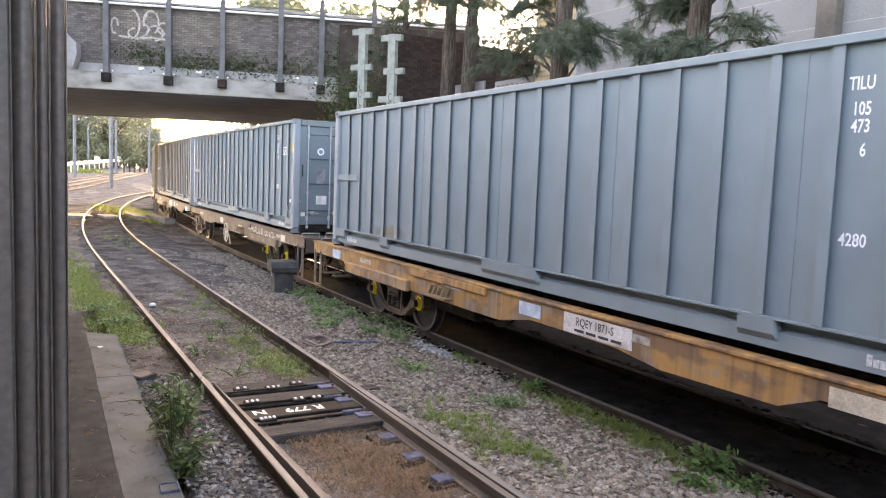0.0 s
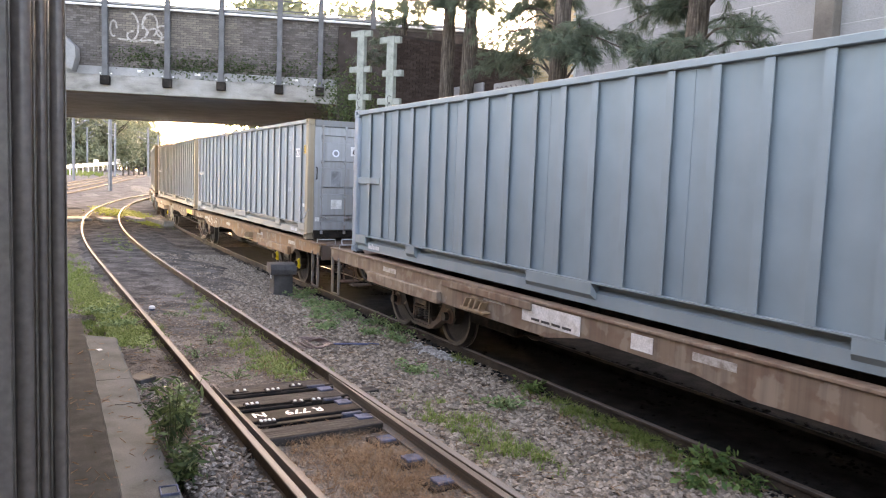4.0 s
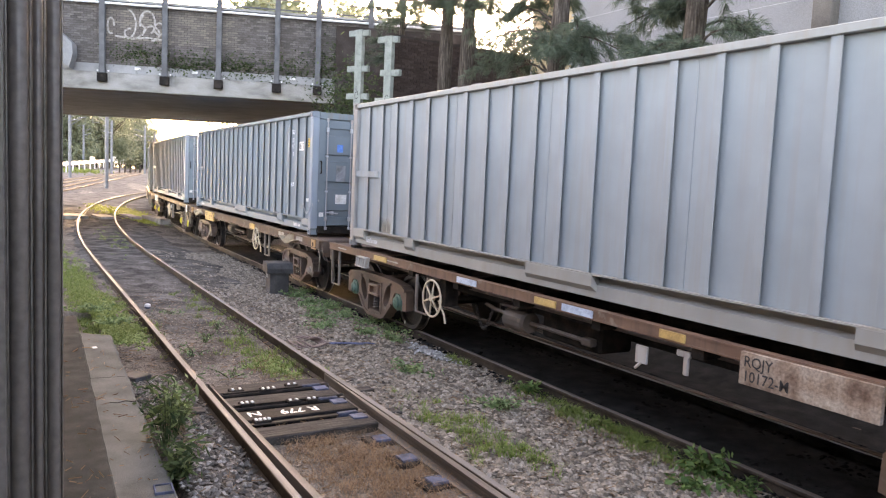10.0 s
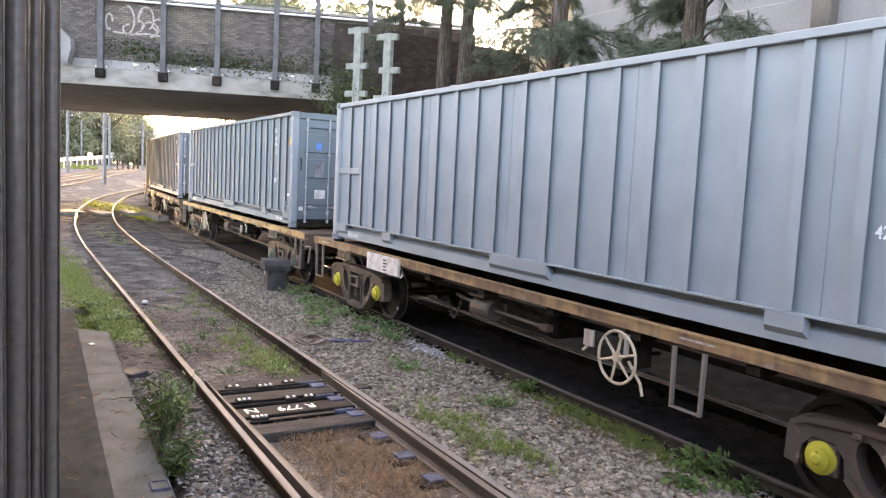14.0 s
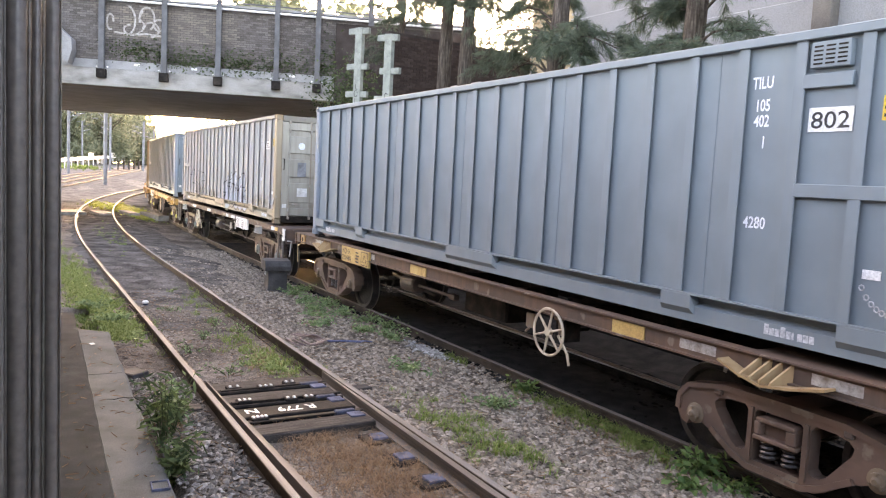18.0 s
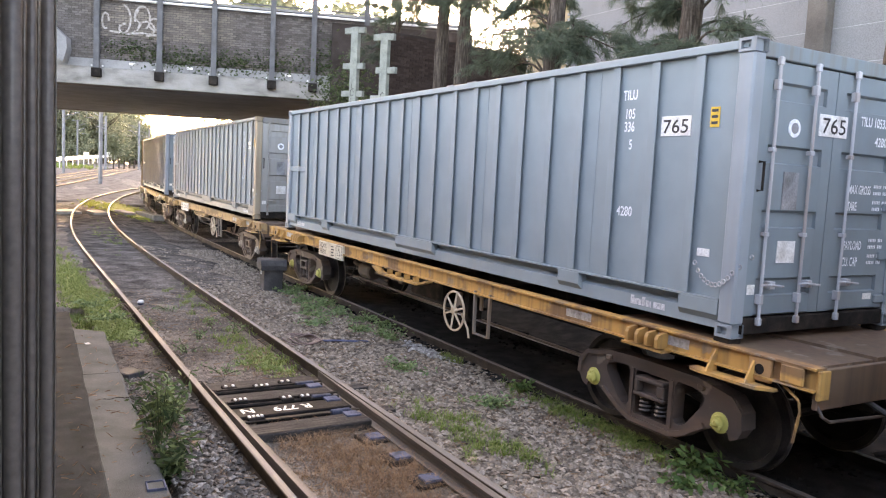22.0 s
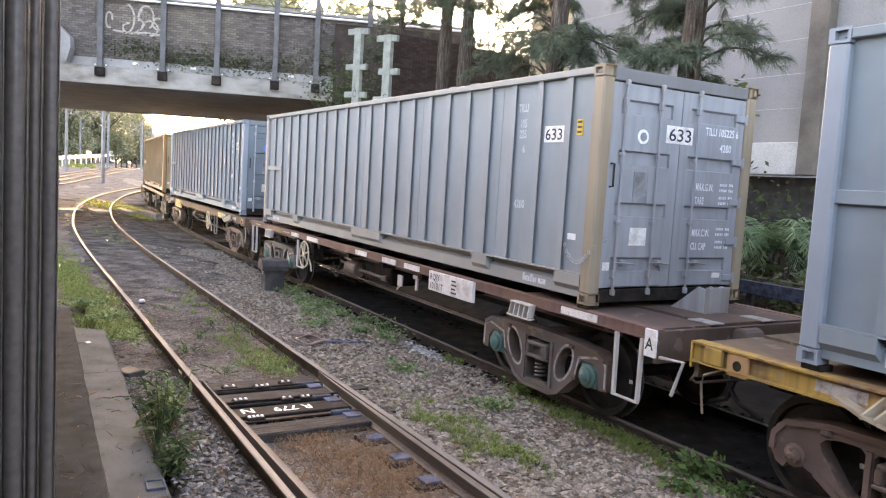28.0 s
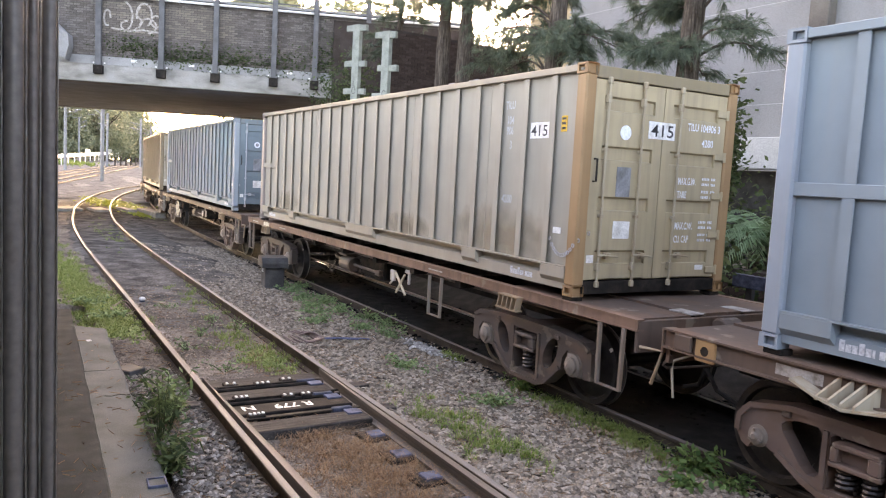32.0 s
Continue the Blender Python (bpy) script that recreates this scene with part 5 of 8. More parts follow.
def build_flat(make, heavy=False):
    """A bogie flat wagon for one container. H: channel sills and end plates; J: thin deck edge, step irons."""
    w = thing("flat_wagon", "", "rail wagon", "wagons of the freight train")
    zt = 1.22
    depth = 0.19 if make == "H" else 0.12
    xa, xb = (-7.1, 6.95) if make == "H" else (-7.05, 7.15)
    for s in (-1, 1):
        bm = bmesh.new()
        channel(bm, xa, xb, s * 1.24, -s, zt - depth, zt, 0.045 if make == "H" else 0.008)
        sill = part("side_sill", bm, M_SILL, w)
        if s < 0:
            # patches of reflective tape along the edge
            for x in ((-5.9, -3.4, 3.9, 5.25) if make == "H" else (-6.6, -4.4, 2.8)):
                part("reflector", cube(x, x + 0.42, -1.2415, -1.2402, zt - depth + 0.05, zt - 0.05), M_TAPE, sill)
    part("centre_sill", cube(xa + 0.1, xb - 0.1, -0.28, 0.28, 0.72, 1.14, 0.01), M_DARK, w)
    for x in (-3.6, -2.2, -0.7, 0.8, 2.2, 3.6):
        part("cross_bearer", cube(x - 0.07, x + 0.07, -1.2, 1.2, 1.0, 1.16), M_DARK, w)
    for s, x in ((1, xb), (-1, xa)):
        x0, x1 = sorted((x, x - s * 0.05))
        part("end_sill", cube(x0, x1, -1.22, 1.22, 0.88, 1.2, 0.006), M_SILL, w)
        for y0, y1 in ((-1.2, -0.42), (-0.36, 0.36), (0.42, 1.2)):
            x0, x1 = sorted((x - s * 0.06, x - s * 2.3))
            part("deck_plate", cube(x0, x1, y0, y1, zt - 0.03, zt - 0.004 if abs(y0) > 0.4 else zt + 0.01), M_SILL, w)
        coupler(w, s, abs(x), 0.9)
    for s in (-1, 1):
        for x in (-5.98, 5.98):
            part("twistlock", cube(x - 0.09, x + 0.09, s * 1.12 - 0.08, s * 1.12 + 0.08, zt - 0.01, zt + 0.05, 0.01), M_DARK, w)
    xs = []
    axle = 0.85 if heavy else (0.875 if make == "H" else 0.91)
    for x in ((-5.1, 5.09) if heavy else ((-5.25, 4.88) if make == "H" else (-5.2, 5.1))):
        build_bogie(w, x, make, axle)
        xs += [x - axle, x + axle]
        # lashing bracket with ribs above the bogie
        bm = bmesh.new()
        if heavy:
            for i in range(4):
                prism(bm, [(-1.25, zt - 0.02), (-1.37, zt - 0.05), (-1.39, zt - 0.09), (-1.39, zt - 0.17), (-1.25, zt - 0.19)], x - 0.1 + i * 0.13, x - 0.06 + i * 0.13, "x")
            box(bm, x - 0.16, x + 0.38, -1.38, -1.25, zt - 0.21, zt - 0.19)
        elif make == "H":
            strip(bm, [(x - 0.42, zt - 0.11), (x - 0.2, zt - 0.19), (x + 0.02, zt - 0.235), (x + 0.3, zt - 0.19), (x + 0.58, zt - 0.125)], 0.022, -1.39, -1.25)
            for i in range(4):
                xx = x - 0.1 + i * 0.1
                vs = [bm.verts.new(v) for v in ((xx, -1.25, zt - 0.02), (xx, -1.25, zt - 0.19), (xx - 0.1, -1.385, zt - 0.215), (xx - 0.1, -1.385, zt - 0.185))]
                got = bmesh.ops.extrude_face_region(bm, geom=[bm.faces.new(vs)])["geom"]
                bmesh.ops.translate(bm, verts=[v for v in got if isinstance(v, bmesh.types.BMVert)], vec=(0.02, 0, 0))
            bmesh.ops.recalc_face_normals(bm, faces=bm.faces[:])
        else:
            for i in range(5):
                xx = x - 0.3 + i * 0.095
                prism(bm, [(xx + 0.03, zt - 0.1), (xx + 0.048, zt - 0.1), (xx + 0.008, zt - 0.26), (xx - 0.01, zt - 0.26)], -1.34, -1.25)
            box(bm, x - 0.33, x + 0.12, -1.345, -1.25, zt - 0.278, zt - 0.258)
            box(bm, x - 0.28, x + 0.13, -1.345, -1.25, zt - 0.11, zt - 0.095)
        part("lashing_bracket", bm, M_POST, w, "pale ribbed lashing bracket")
    add_wheels(w, xs)
    # brake gear under the middle
    bm = bmesh.new()
    lathe(bm, [(0.13, -0.25), (0.15, -0.2), (0.15, 0.2), (0.1, 0.26)], 16)
    bmesh.ops.rotate(bm, verts=bm.verts[:], cent=(0, 0, 0), matrix=Matrix.Rotation(radians(90), 3, "Z"))
    cx, cy = (-1.04, -0.88) if make == "J" else (-2.4, -0.78)
    bmesh.ops.translate(bm, verts=bm.verts[:], vec=(cx, cy, 0.75))
    box(bm, cx - 0.28, cx + 0.12, cy - 0.13, cy + 0.13, 0.9, 0.94, 0.01)
    part("brake_cylinder", bm, M_CAST, w, "round cast brake cylinder")
    bm = bmesh.new()
    tube(bm, [(cx + 0.2, cy, 0.75), (cx + 1.35, cy - 0.02, 0.75)], 0.028, 8)
    box(bm, cx + 1.3, cx + 1.48, cy - 0.06, cy + 0.04, 0.7, 0.79, 0.012)
    tube(bm, [(cx + 0.2, cy + 0.1, 0.66), (cx + 0.62, cy + 0.08, 0.64)], 0.018, 6)
    tube(bm, [(cx - 0.3, cy, 0.78), (cx - 0.62, cy, 0.8), (cx - 0.95, cy + 0.1, 0.8)], 0.03, 8)
    tube(bm, [(-4.0, -0.6, 0.5), (4.0, -0.6, 0.48)], 0.018, 6)
    tube(bm, [(-6.4, -0.95, 1.0), (6.4, -0.95, 1.0)], 0.02, 6)
    part("brake_rod", bm, M_CAST, w)
    bm = bmesh.new()
    for i in range(22):
        f = i / 21
        ring(bm, 0.022, 0.006, (cx - 0.98 + f * 0.4, cy - 0.06, 0.77 - 0.28 * math.sin(math.pi * f)), 8, 5, "y" if i % 2 else "z")
    tagged(part("brake_chain", bm, M_WHEEL, w, "slack steel chain"), kind="stuff")
    bm = cube(-0.6, 0.5, -0.85, -0.35, 0.62, 0.95, 0.03)
    part("air_tank", bm, M_DARK, w)
    bm = cube(1.38, 1.54, -1.17, -1.14, 0.78, 0.96, 0.006)
    tube(bm, [(1.46, -1.16, 0.79), (1.4, -1.18, 0.72)], 0.016, 6)
    part("valve", bm, M_POST, w, "pale valve plate with a handle")
    bm = cube(1.93, 2.1, -1.18, -1.15, 0.97, 1.03, 0.006)
    box(bm, 2.02, 2.08, -1.18, -1.15, 0.8, 0.98, 0.006)
    part("hanger", bm, M_POST, w, "pale angle hanger")
    if make == "H":
        for x in (xb - 0.2, xa + 0.25):
            bm = cube(x - 0.1, x + 0.1, -1.29, -1.25, 1.05, 1.2, 0.01)
            part("jacking_pad", bm, M_SILL, w)
        for s, x in ((1, xb), (-1, xa)):
            x0, x1 = sorted((x, x + s * 0.03))
            e = x - s * 0.5
            eye = part("lashing_eye", cube(e - 0.11, e + 0.11, -1.275, -1.24, 1.0, 1.2, 0.008), M_CAP, w, "square ochre lashing plate with a round hole")
            part("eye_hole", lathe(bmesh.new(), [(0.045, -0.002), (0.045, 0.0)], 14, (e, -1.2755, 1.1)), M_DARK, eye)
            part("end_bracket", cube(x0, x1, -1.26, -1.12, 0.97, 1.2, 0.006), M_SILL, w)
            part("uncoupling_rod", tube(bmesh.new(), [(x - s * 0.05, -1.2, 0.97), (x + s * 0.04, -1.2, 0.84), (x + s * 0.05, -1.12, 0.8), (x + s * 0.06, -0.25, 0.76)], 0.014, 6), M_CAST, w)
            part("grab_iron", tube(bmesh.new(), [(x - s * 0.32, -1.22, 1.02), (x - s * 0.14, -1.25, 0.93), (x - s * 0.12, -1.25, 0.84), (x - s * 0.16, -1.25, 0.58)], 0.012, 6), M_CAST, w)
            if heavy:
                # shelf on two gussets below the container's corner
                c = s * 6.2
                bm = prism(bmesh.new(), [(c - 0.4, -1.25), (c - 0.4, -1.36), (c - 0.3, -1.4), (c + 0.3, -1.4), (c + 0.42, -1.3), (c + 0.42, -1.25)], 0.95, 0.975, "z")
                for g in (-0.22, 0.18):
                    prism(bm, [(-1.25, 0.975), (-1.38, 0.975), (-1.27, 1.17), (-1.25, 1.17)], c + g, c + g + 0.022, "x")
                part("corner_shelf", bm, M_SILL, w)
    else:
        for x in (xb - 0.35, xa + 0.4):
            step_frame(w, x, 0.45, 1.1, M_POST)
        bm = bmesh.new()
        tube(bm, [(xb + 0.02, -1.2, 0.95), (xb + 0.32, -1.2, 0.97), (xb + 0.2, -1.2, 0.62)], 0.018, 6)
        part("grab_iron", bm, M_POST, w)
    return w


def build_jointed(half):
    """One platform of a jointed pair: deep fish-bellied sill; F carries the shared bogie at its tail."""
    w = thing("articulated_wagon", "", "rail wagon", "wagons of the freight train")
    zt, d = 1.1, (1 if half == "F" else -1)
    xo, xi = d * 7.05, -d * 6.35
    x0, x1 = sorted((xo, xi))
    for s in (-1, 1):
        y0, y1 = sorted((s * 1.25, s * 1.23))
        sill = part("side_sill", plate(bmesh.new(), [d * v for v in (7.05, 5.4, 5.2, 0.0, -0.7, -2.2, -2.85, -4.16, -4.53, -6.35)], [0.9, 0.88, 0.75, 0.73, 0.86, 0.84, 0.76, 0.78, 0.93, 0.93], zt + 0.03, y0, y1), M_PEEL, w)
        y0, y1 = sorted((s * 1.275, s * 1.1))
        part("top_flange", cube(x0, x1, y0, y1, zt + 0.0, zt + 0.034, 0.006), M_SILL, w)
        y0, y1 = sorted((s * 1.33, s * 1.25))
        part("side_box", cube(min(d * 2.55, d * 5.1), max(d * 2.55, d * 5.1), y0, y1, 0.72, 0.9, 0.012), M_PEEL, w)
        y0, y1 = sorted((s * 1.29, s * 1.25))
        part("rubbing_strip", cube(min(d * 0.3, d * 2.5), max(d * 0.3, d * 2.5), y0, y1, 1.0, 1.1, 0.008), M_SILL, w)
        if s < 0:
            for x in (-4.6, -1.4, 2.2, 4.9):
                part("reflector", cube(x, x + 0.5, -1.2535, -1.2525, 0.96, 1.04), M_TAPE, sill)
    part("centre_sill", cube(x0 + 0.1, x1 - 0.1, -0.28, 0.28, 0.62, 1.02, 0.01), M_DARK, w)
    part("deck_plate", cube(min(xo, d * 4.0), max(xo, d * 4.0), -1.2, 1.2, zt - 0.02, zt + 0.002), M_SILL, w)
    part("deck_plate", cube(min(xi, -d * 5.0), max(xi, -d * 5.0), -1.2, 1.2, zt - 0.02, zt + 0.002), M_SILL, w)
    for x in (-3.6, -2.0, -0.5, 1.0, 2.4):
        part("cross_bearer", cube(x - 0.07, x + 0.07, -1.18, 1.18, 0.86, 1.05), M_DARK, w)
    for x in (xo, xi):
        a, b = sorted((x, x - 0.05 * (1 if x > 0 else -1)))
        part("end_sill", cube(a, b, -1.2, 1.2, 0.8, zt - 0.02, 0.006), M_SILL, w)
    for s in (-1, 1):
        for x in (-5.98, 5.98):
            part("twistlock", cube(x - 0.09, x + 0.09, s * 1.12 - 0.08, s * 1.12 + 0.08, zt, zt + 0.06, 0.01), M_DARK, w)
    bogies = [d * 3.77] + ([-6.43] if half == "F" else [])
    xs = []
    for x in bogies:
        build_bogie(w, x, half)
        xs += [x - 0.9, x + 0.9]
    add_wheels(w, xs)
    coupler(w, d, 7.05, 0.85)
    # end steps, grab rails and upright stops on the outer end
    for x in (6.8,):
        step_frame(w, d * x, 0.25, 0.95, M_CAST, 0.34)
    for y in (-1.0, -0.45, 0.5, 1.0):
        bm = bmesh.new()
        tube(bm, [(d * 6.75, y - 0.2, zt), (d * 6.75, y - 0.2, zt + 0.1), (d * 6.75, y + 0.2, zt + 0.1), (d * 6.75, y + 0.2, zt)], 0.016, 6)
        part("grab_iron", bm, M_GALV, w)
    bm = bmesh.new()
    tube(bm, [(d * 7.0, -0.78, 0.85), (d * 7.02, -0.78, 0.36), (d * 7.02, -0.42, 0.36), (d * 7.0, -0.42, 0.85)], 0.02, 6)
    box(bm, min(d * 6.92, d * 7.2), max(d * 6.92, d * 7.2), -0.8, -0.4, 0.34, 0.365, 0.008)
    part("foot_step", bm, M_CAST, w, "hanging bar step with a flat tread")
    part("uncoupling_rod", tube(bmesh.new(), [(d * 7.0, -1.0, 0.9), (d * 7.08, -1.0, 0.86), (d * 7.08, -0.95, 0.45)], 0.014, 6), M_CAST, w)
    for y in (-0.15, 0.75):
        bm = bmesh.new()
        prism(bm, [(d * 6.3, zt), (d * 6.6, zt), (d * 6.62, zt + 0.3), (d * 6.55, zt + 0.3)], y, y + 0.08)
        part("end_stop", bm, M_SILL, w)
        bm = bmesh.new()
    for i in range(4):
        x = d * 1.5 - 0.2 + i * 0.13
        prism(bm, [(x, 0.95), (x + 0.03, 0.95), (x - 0.05, 0.82), (x - 0.08, 0.82)], -1.36, -1.25)
    box(bm, d * 1.5 - 0.3, d * 1.5 + 0.27, -1.38, -1.25, 0.8, 0.825)
    part("lashing_bracket", bm, M_POST, w)
    bm = bmesh.new()
    tube(bm, [(-4.0, -0.7, 0.5), (4.0, -0.7, 0.48)], 0.018, 6)
    part("brake_rod", bm, M_WHEEL, w)
    part("air_tank", cube(-2.4, -1.2, -0.85, -0.4, 0.45, 0.8, 0.03), M_DARK, w)
    return w


BROWN, ORANGE, OCHRE, PURPLE = (0.115, 0.078, 0.06), (0.52, 0.285, 0.09), (0.38, 0.235, 0.06), (0.11, 0.075, 0.068)
CAP_Y, CAP_G, CAP_W, CAP_B = (0.66, 0.5, 0.02), (0.065, 0.135, 0.108), (0.21, 0.175, 0.15), (0.14, 0.095, 0.075)
CAST_B, CAST_D = (0.155, 0.108, 0.09), (0.09, 0.069, 0.06)
WAGONS = [
    dict(sill=(0.4, 0.215, 0.08), cap=CAP_Y, cast=(0.035, 0.03, 0.027), plate=("RQEY 1871-S", "white", 1.35), patches=((0.46, 0.44, "sky"), (-5.95, 0.4, "sky"), (4.6, 0.5, "pale"))),
    dict(sill=(0.17, 0.125, 0.095), cap=CAP_Y, cast=(0.035, 0.03, 0.027), wheel=(-0.05, 0.68), patches=((-1.3, 0.3, "pale"), (1.05, 0.4, "pale"), (5.3, 0.35, "pale")), tags=((2.7, 11),)),
    dict(sill=(0.195, 0.14, 0.10), cap=CAP_B, cast=(0.035, 0.03, 0.027), plate=("", "white", -0.5), patches=((1.4, 0.3, "white"), (5.0, 0.55, "white"))),
    dict(sill=(0.22, 0.122, 0.066), cap=CAP_Y, cast=(0.05, 0.04, 0.034), tags=((-4.15, "WLS", 1.3), (-3.2, 2, 1.0), (-6.0, 7, 0.6))),
    dict(sill=(0.2, 0.122, 0.078), cap=CAP_Y, cast=(0.035, 0.03, 0.027), stripe=True, plate=("", "peel", 1.6), wheel=(0.6, 0.70), tags=((2.0, 4, 0.65), (2.72, "WLS", 0.8), (3.3, 3, 0.7), (-0.6, 5))),
    dict(sill=(0.18, 0.105, 0.072), cap=CAP_G, cast=(0.17, 0.11, 0.082), plate=("RQJY 10172-M", "peel", 2.74), sign="A", irons=(0.47, 0.46, 0.43), wheel=(-2.7, 0.79), step=-3.1, patches=((5.0, 0.5, "sky"), (-2.08, 0.5, "sky"), (0.27, 0.52, "sky"), (-0.25, 0.4, "ochre"), (1.77, 0.32, "ochre"), (-4.9, 0.5, "ochre"))),
    dict(sill=BROWN, cap=CAP_W, cast=CAST_B, plate=("NQHX 22112Q", "ochre", -4.25), wheel=(2.12, 0.84), step=3.0, irons=(0.45, 0.38, 0.27), patches=((1.3, 0.5, "ochre"), (-6.9, 0.25, "pale"))),
    dict(sill=(0.30, 0.19, 0.095), cap=(0.5, 0.45, 0.05), cast=CAST_D, plate=("", "white", -4.26), sign="", wheel=(2.06, 0.8), step=2.95, tags=((-3.6, 4),)),
    dict(sill=(0.45, 0.29, 0.13), cap=CAP_G, cast=CAST_D, wheel=(-2.7, 0.79), step=-3.12, irons=(0.3, 0.27, 0.22)),
    dict(sill=BROWN, cap=(0.17, 0.125, 0.09), cast=(0.17, 0.108, 0.082), plate=("NQHX 22144N", "ochre", -4.35), wheel=(2.0, 0.84), irons=(0.5, 0.34, 0.18), patches=((3.0, 0.45, "ochre"), (-1.6, 0.5, "ochre"))),
    dict(sill=PURPLE, cap=(0.1, 0.13, 0.125), cast=CAST_D, plate=("RQJY 10173", "white", 2.61), sign="A", irons=(0.36, 0.36, 0.34), wheel=(-2.72, 0.79), step=-3.06, patches=((6.0, 0.3, "sky"), (6.3, 0.2, "ochre"), (-3.95, 0.55, "white"), (-1.45, 0.5, "white"), (0.65, 0.5, "peel"), (1.2, 0.28, "white"), (1.55, 0.3, "peel"), (1.86, 0.45, "white")), thin=True, tags=((2.7, 5),)),
    dict(sill=ORANGE, cap=(0.47, 0.45, 0.14), cast=CAST_D, plate=("NQHX 14520S", "pale", -3.75), wheel=(1.57, 0.72), step=2.2, pocket=True, irons=(0.5, 0.27, 0.09)),
    dict(sill=(0.42, 0.265, 0.13), cap=(0.3, 0.28, 0.25), cast=CAST_D, plate=("NQIX 14529K", "white", -3.9), wheel=(1.63, 0.74), step=2.35, pocket=True, irons=(0.5, 0.3, 0.14)),
    dict(sill=OCHRE, cap=CAP_B, cast=CAST_B, plate=("NQHX 22158K", "pale", -4.26), wheel=(-2.57, 0.82), irons=(0.5, 0.42, 0.3)),
    dict(sill=(0.17, 0.095, 0.08), cap=(0.07, 0.15, 0.13), cast=(0.13, 0.11, 0.10), plate=("RQJY 10181T", "white", 2.65), stand=(0.36, 0.37, 0.37), outline=True, sign="A", irons=(0.52, 0.5, 0.46), wheel=(-2.78, 0.82), step=-3.15, patches=((5.7, 0.6, "white"), (-3.77, 0.47, "white"), (-2.77, 0.62, "white"), (-0.19, 0.47, "white"), (0.94, 0.5, "white"), (1.76, 0.5, "white"))),
    dict(sill=BROWN, cap=CAP_W, cast=CAST_B, plate=("NQHX", "ochre", -4.25), stand=(0.06, 0.048, 0.042), wheel=(2.15, 0.84), step=3.1, irons=(0.5, 0.44, 0.33), patches=((3.4, 0.5, "ochre"), (6.5, 0.2, "pale"))),
    dict(sill=(0.2, 0.12, 0.085), cap=CAP_W, cast=CAST_D, step=3.05, cross=(2.0, 0.82), patches=((-5.6, 0.4, "pale"),)),
    dict(sill=BROWN, cap=CAP_W, cast=CAST_D, wheel=(-2.7, 0.79)), dict(sill=BROWN, cap=CAP_W, cast=CAST_B), dict(sill=BROWN, cap=CAP_G, cast=CAST_D), dict(sill=ORANGE, cap=CAP_W, cast=CAST_B),
]
PLATE_MATS = {
    "white": surface("white_board", (0.6, 0.58, 0.55), (0.42, 0.39, 0.35), (0.68, 0.66, 0.63), 0.6, 6), "pale": surface("pale_plate", (0.55, 0.49, 0.38), (0.4, 0.34, 0.26), (0.62, 0.57, 0.47), 0.6, 5),
    "cream": surface("cream_spray", (0.58, 0.53, 0.45), (0.38, 0.33, 0.27), (0.68, 0.64, 0.57), 0.7, 9, 60, 0.1, grain=0.3),
    "ochre": surface("ochre_plate", (0.52, 0.33, 0.11), (0.34, 0.2, 0.08), (0.58, 0.40, 0.16), 0.6, 5),
    "sky": surface("pale_blue_plate", (0.42, 0.52, 0.62), (0.32, 0.4, 0.5), (0.55, 0.62, 0.7), 0.5, 8),
    "peel": surface("peeled_patch", (0.3, 0.22, 0.165), (0.14, 0.085, 0.06), (0.43, 0.36, 0.29), 0.75, 5, 40, 0.4, grain=0.4),
    "rust": surface("rust_plate", (0.23, 0.125, 0.07), (0.12, 0.07, 0.045), (0.36, 0.25, 0.17), 0.75, 4),
}


SPRAYED = {"W": [(0, 1), (0.05, 0), (0.09, 0.75), (0.14, 0), (0.2, 1)], "L": [(0.03, 1), (0.0, 0), (0.13, 0.06)], "S": [(0.15, 0.92), (0.05, 1), (0.03, 0.65), (0.14, 0.4), (0.1, 0.02), (0.0, 0.1)]}


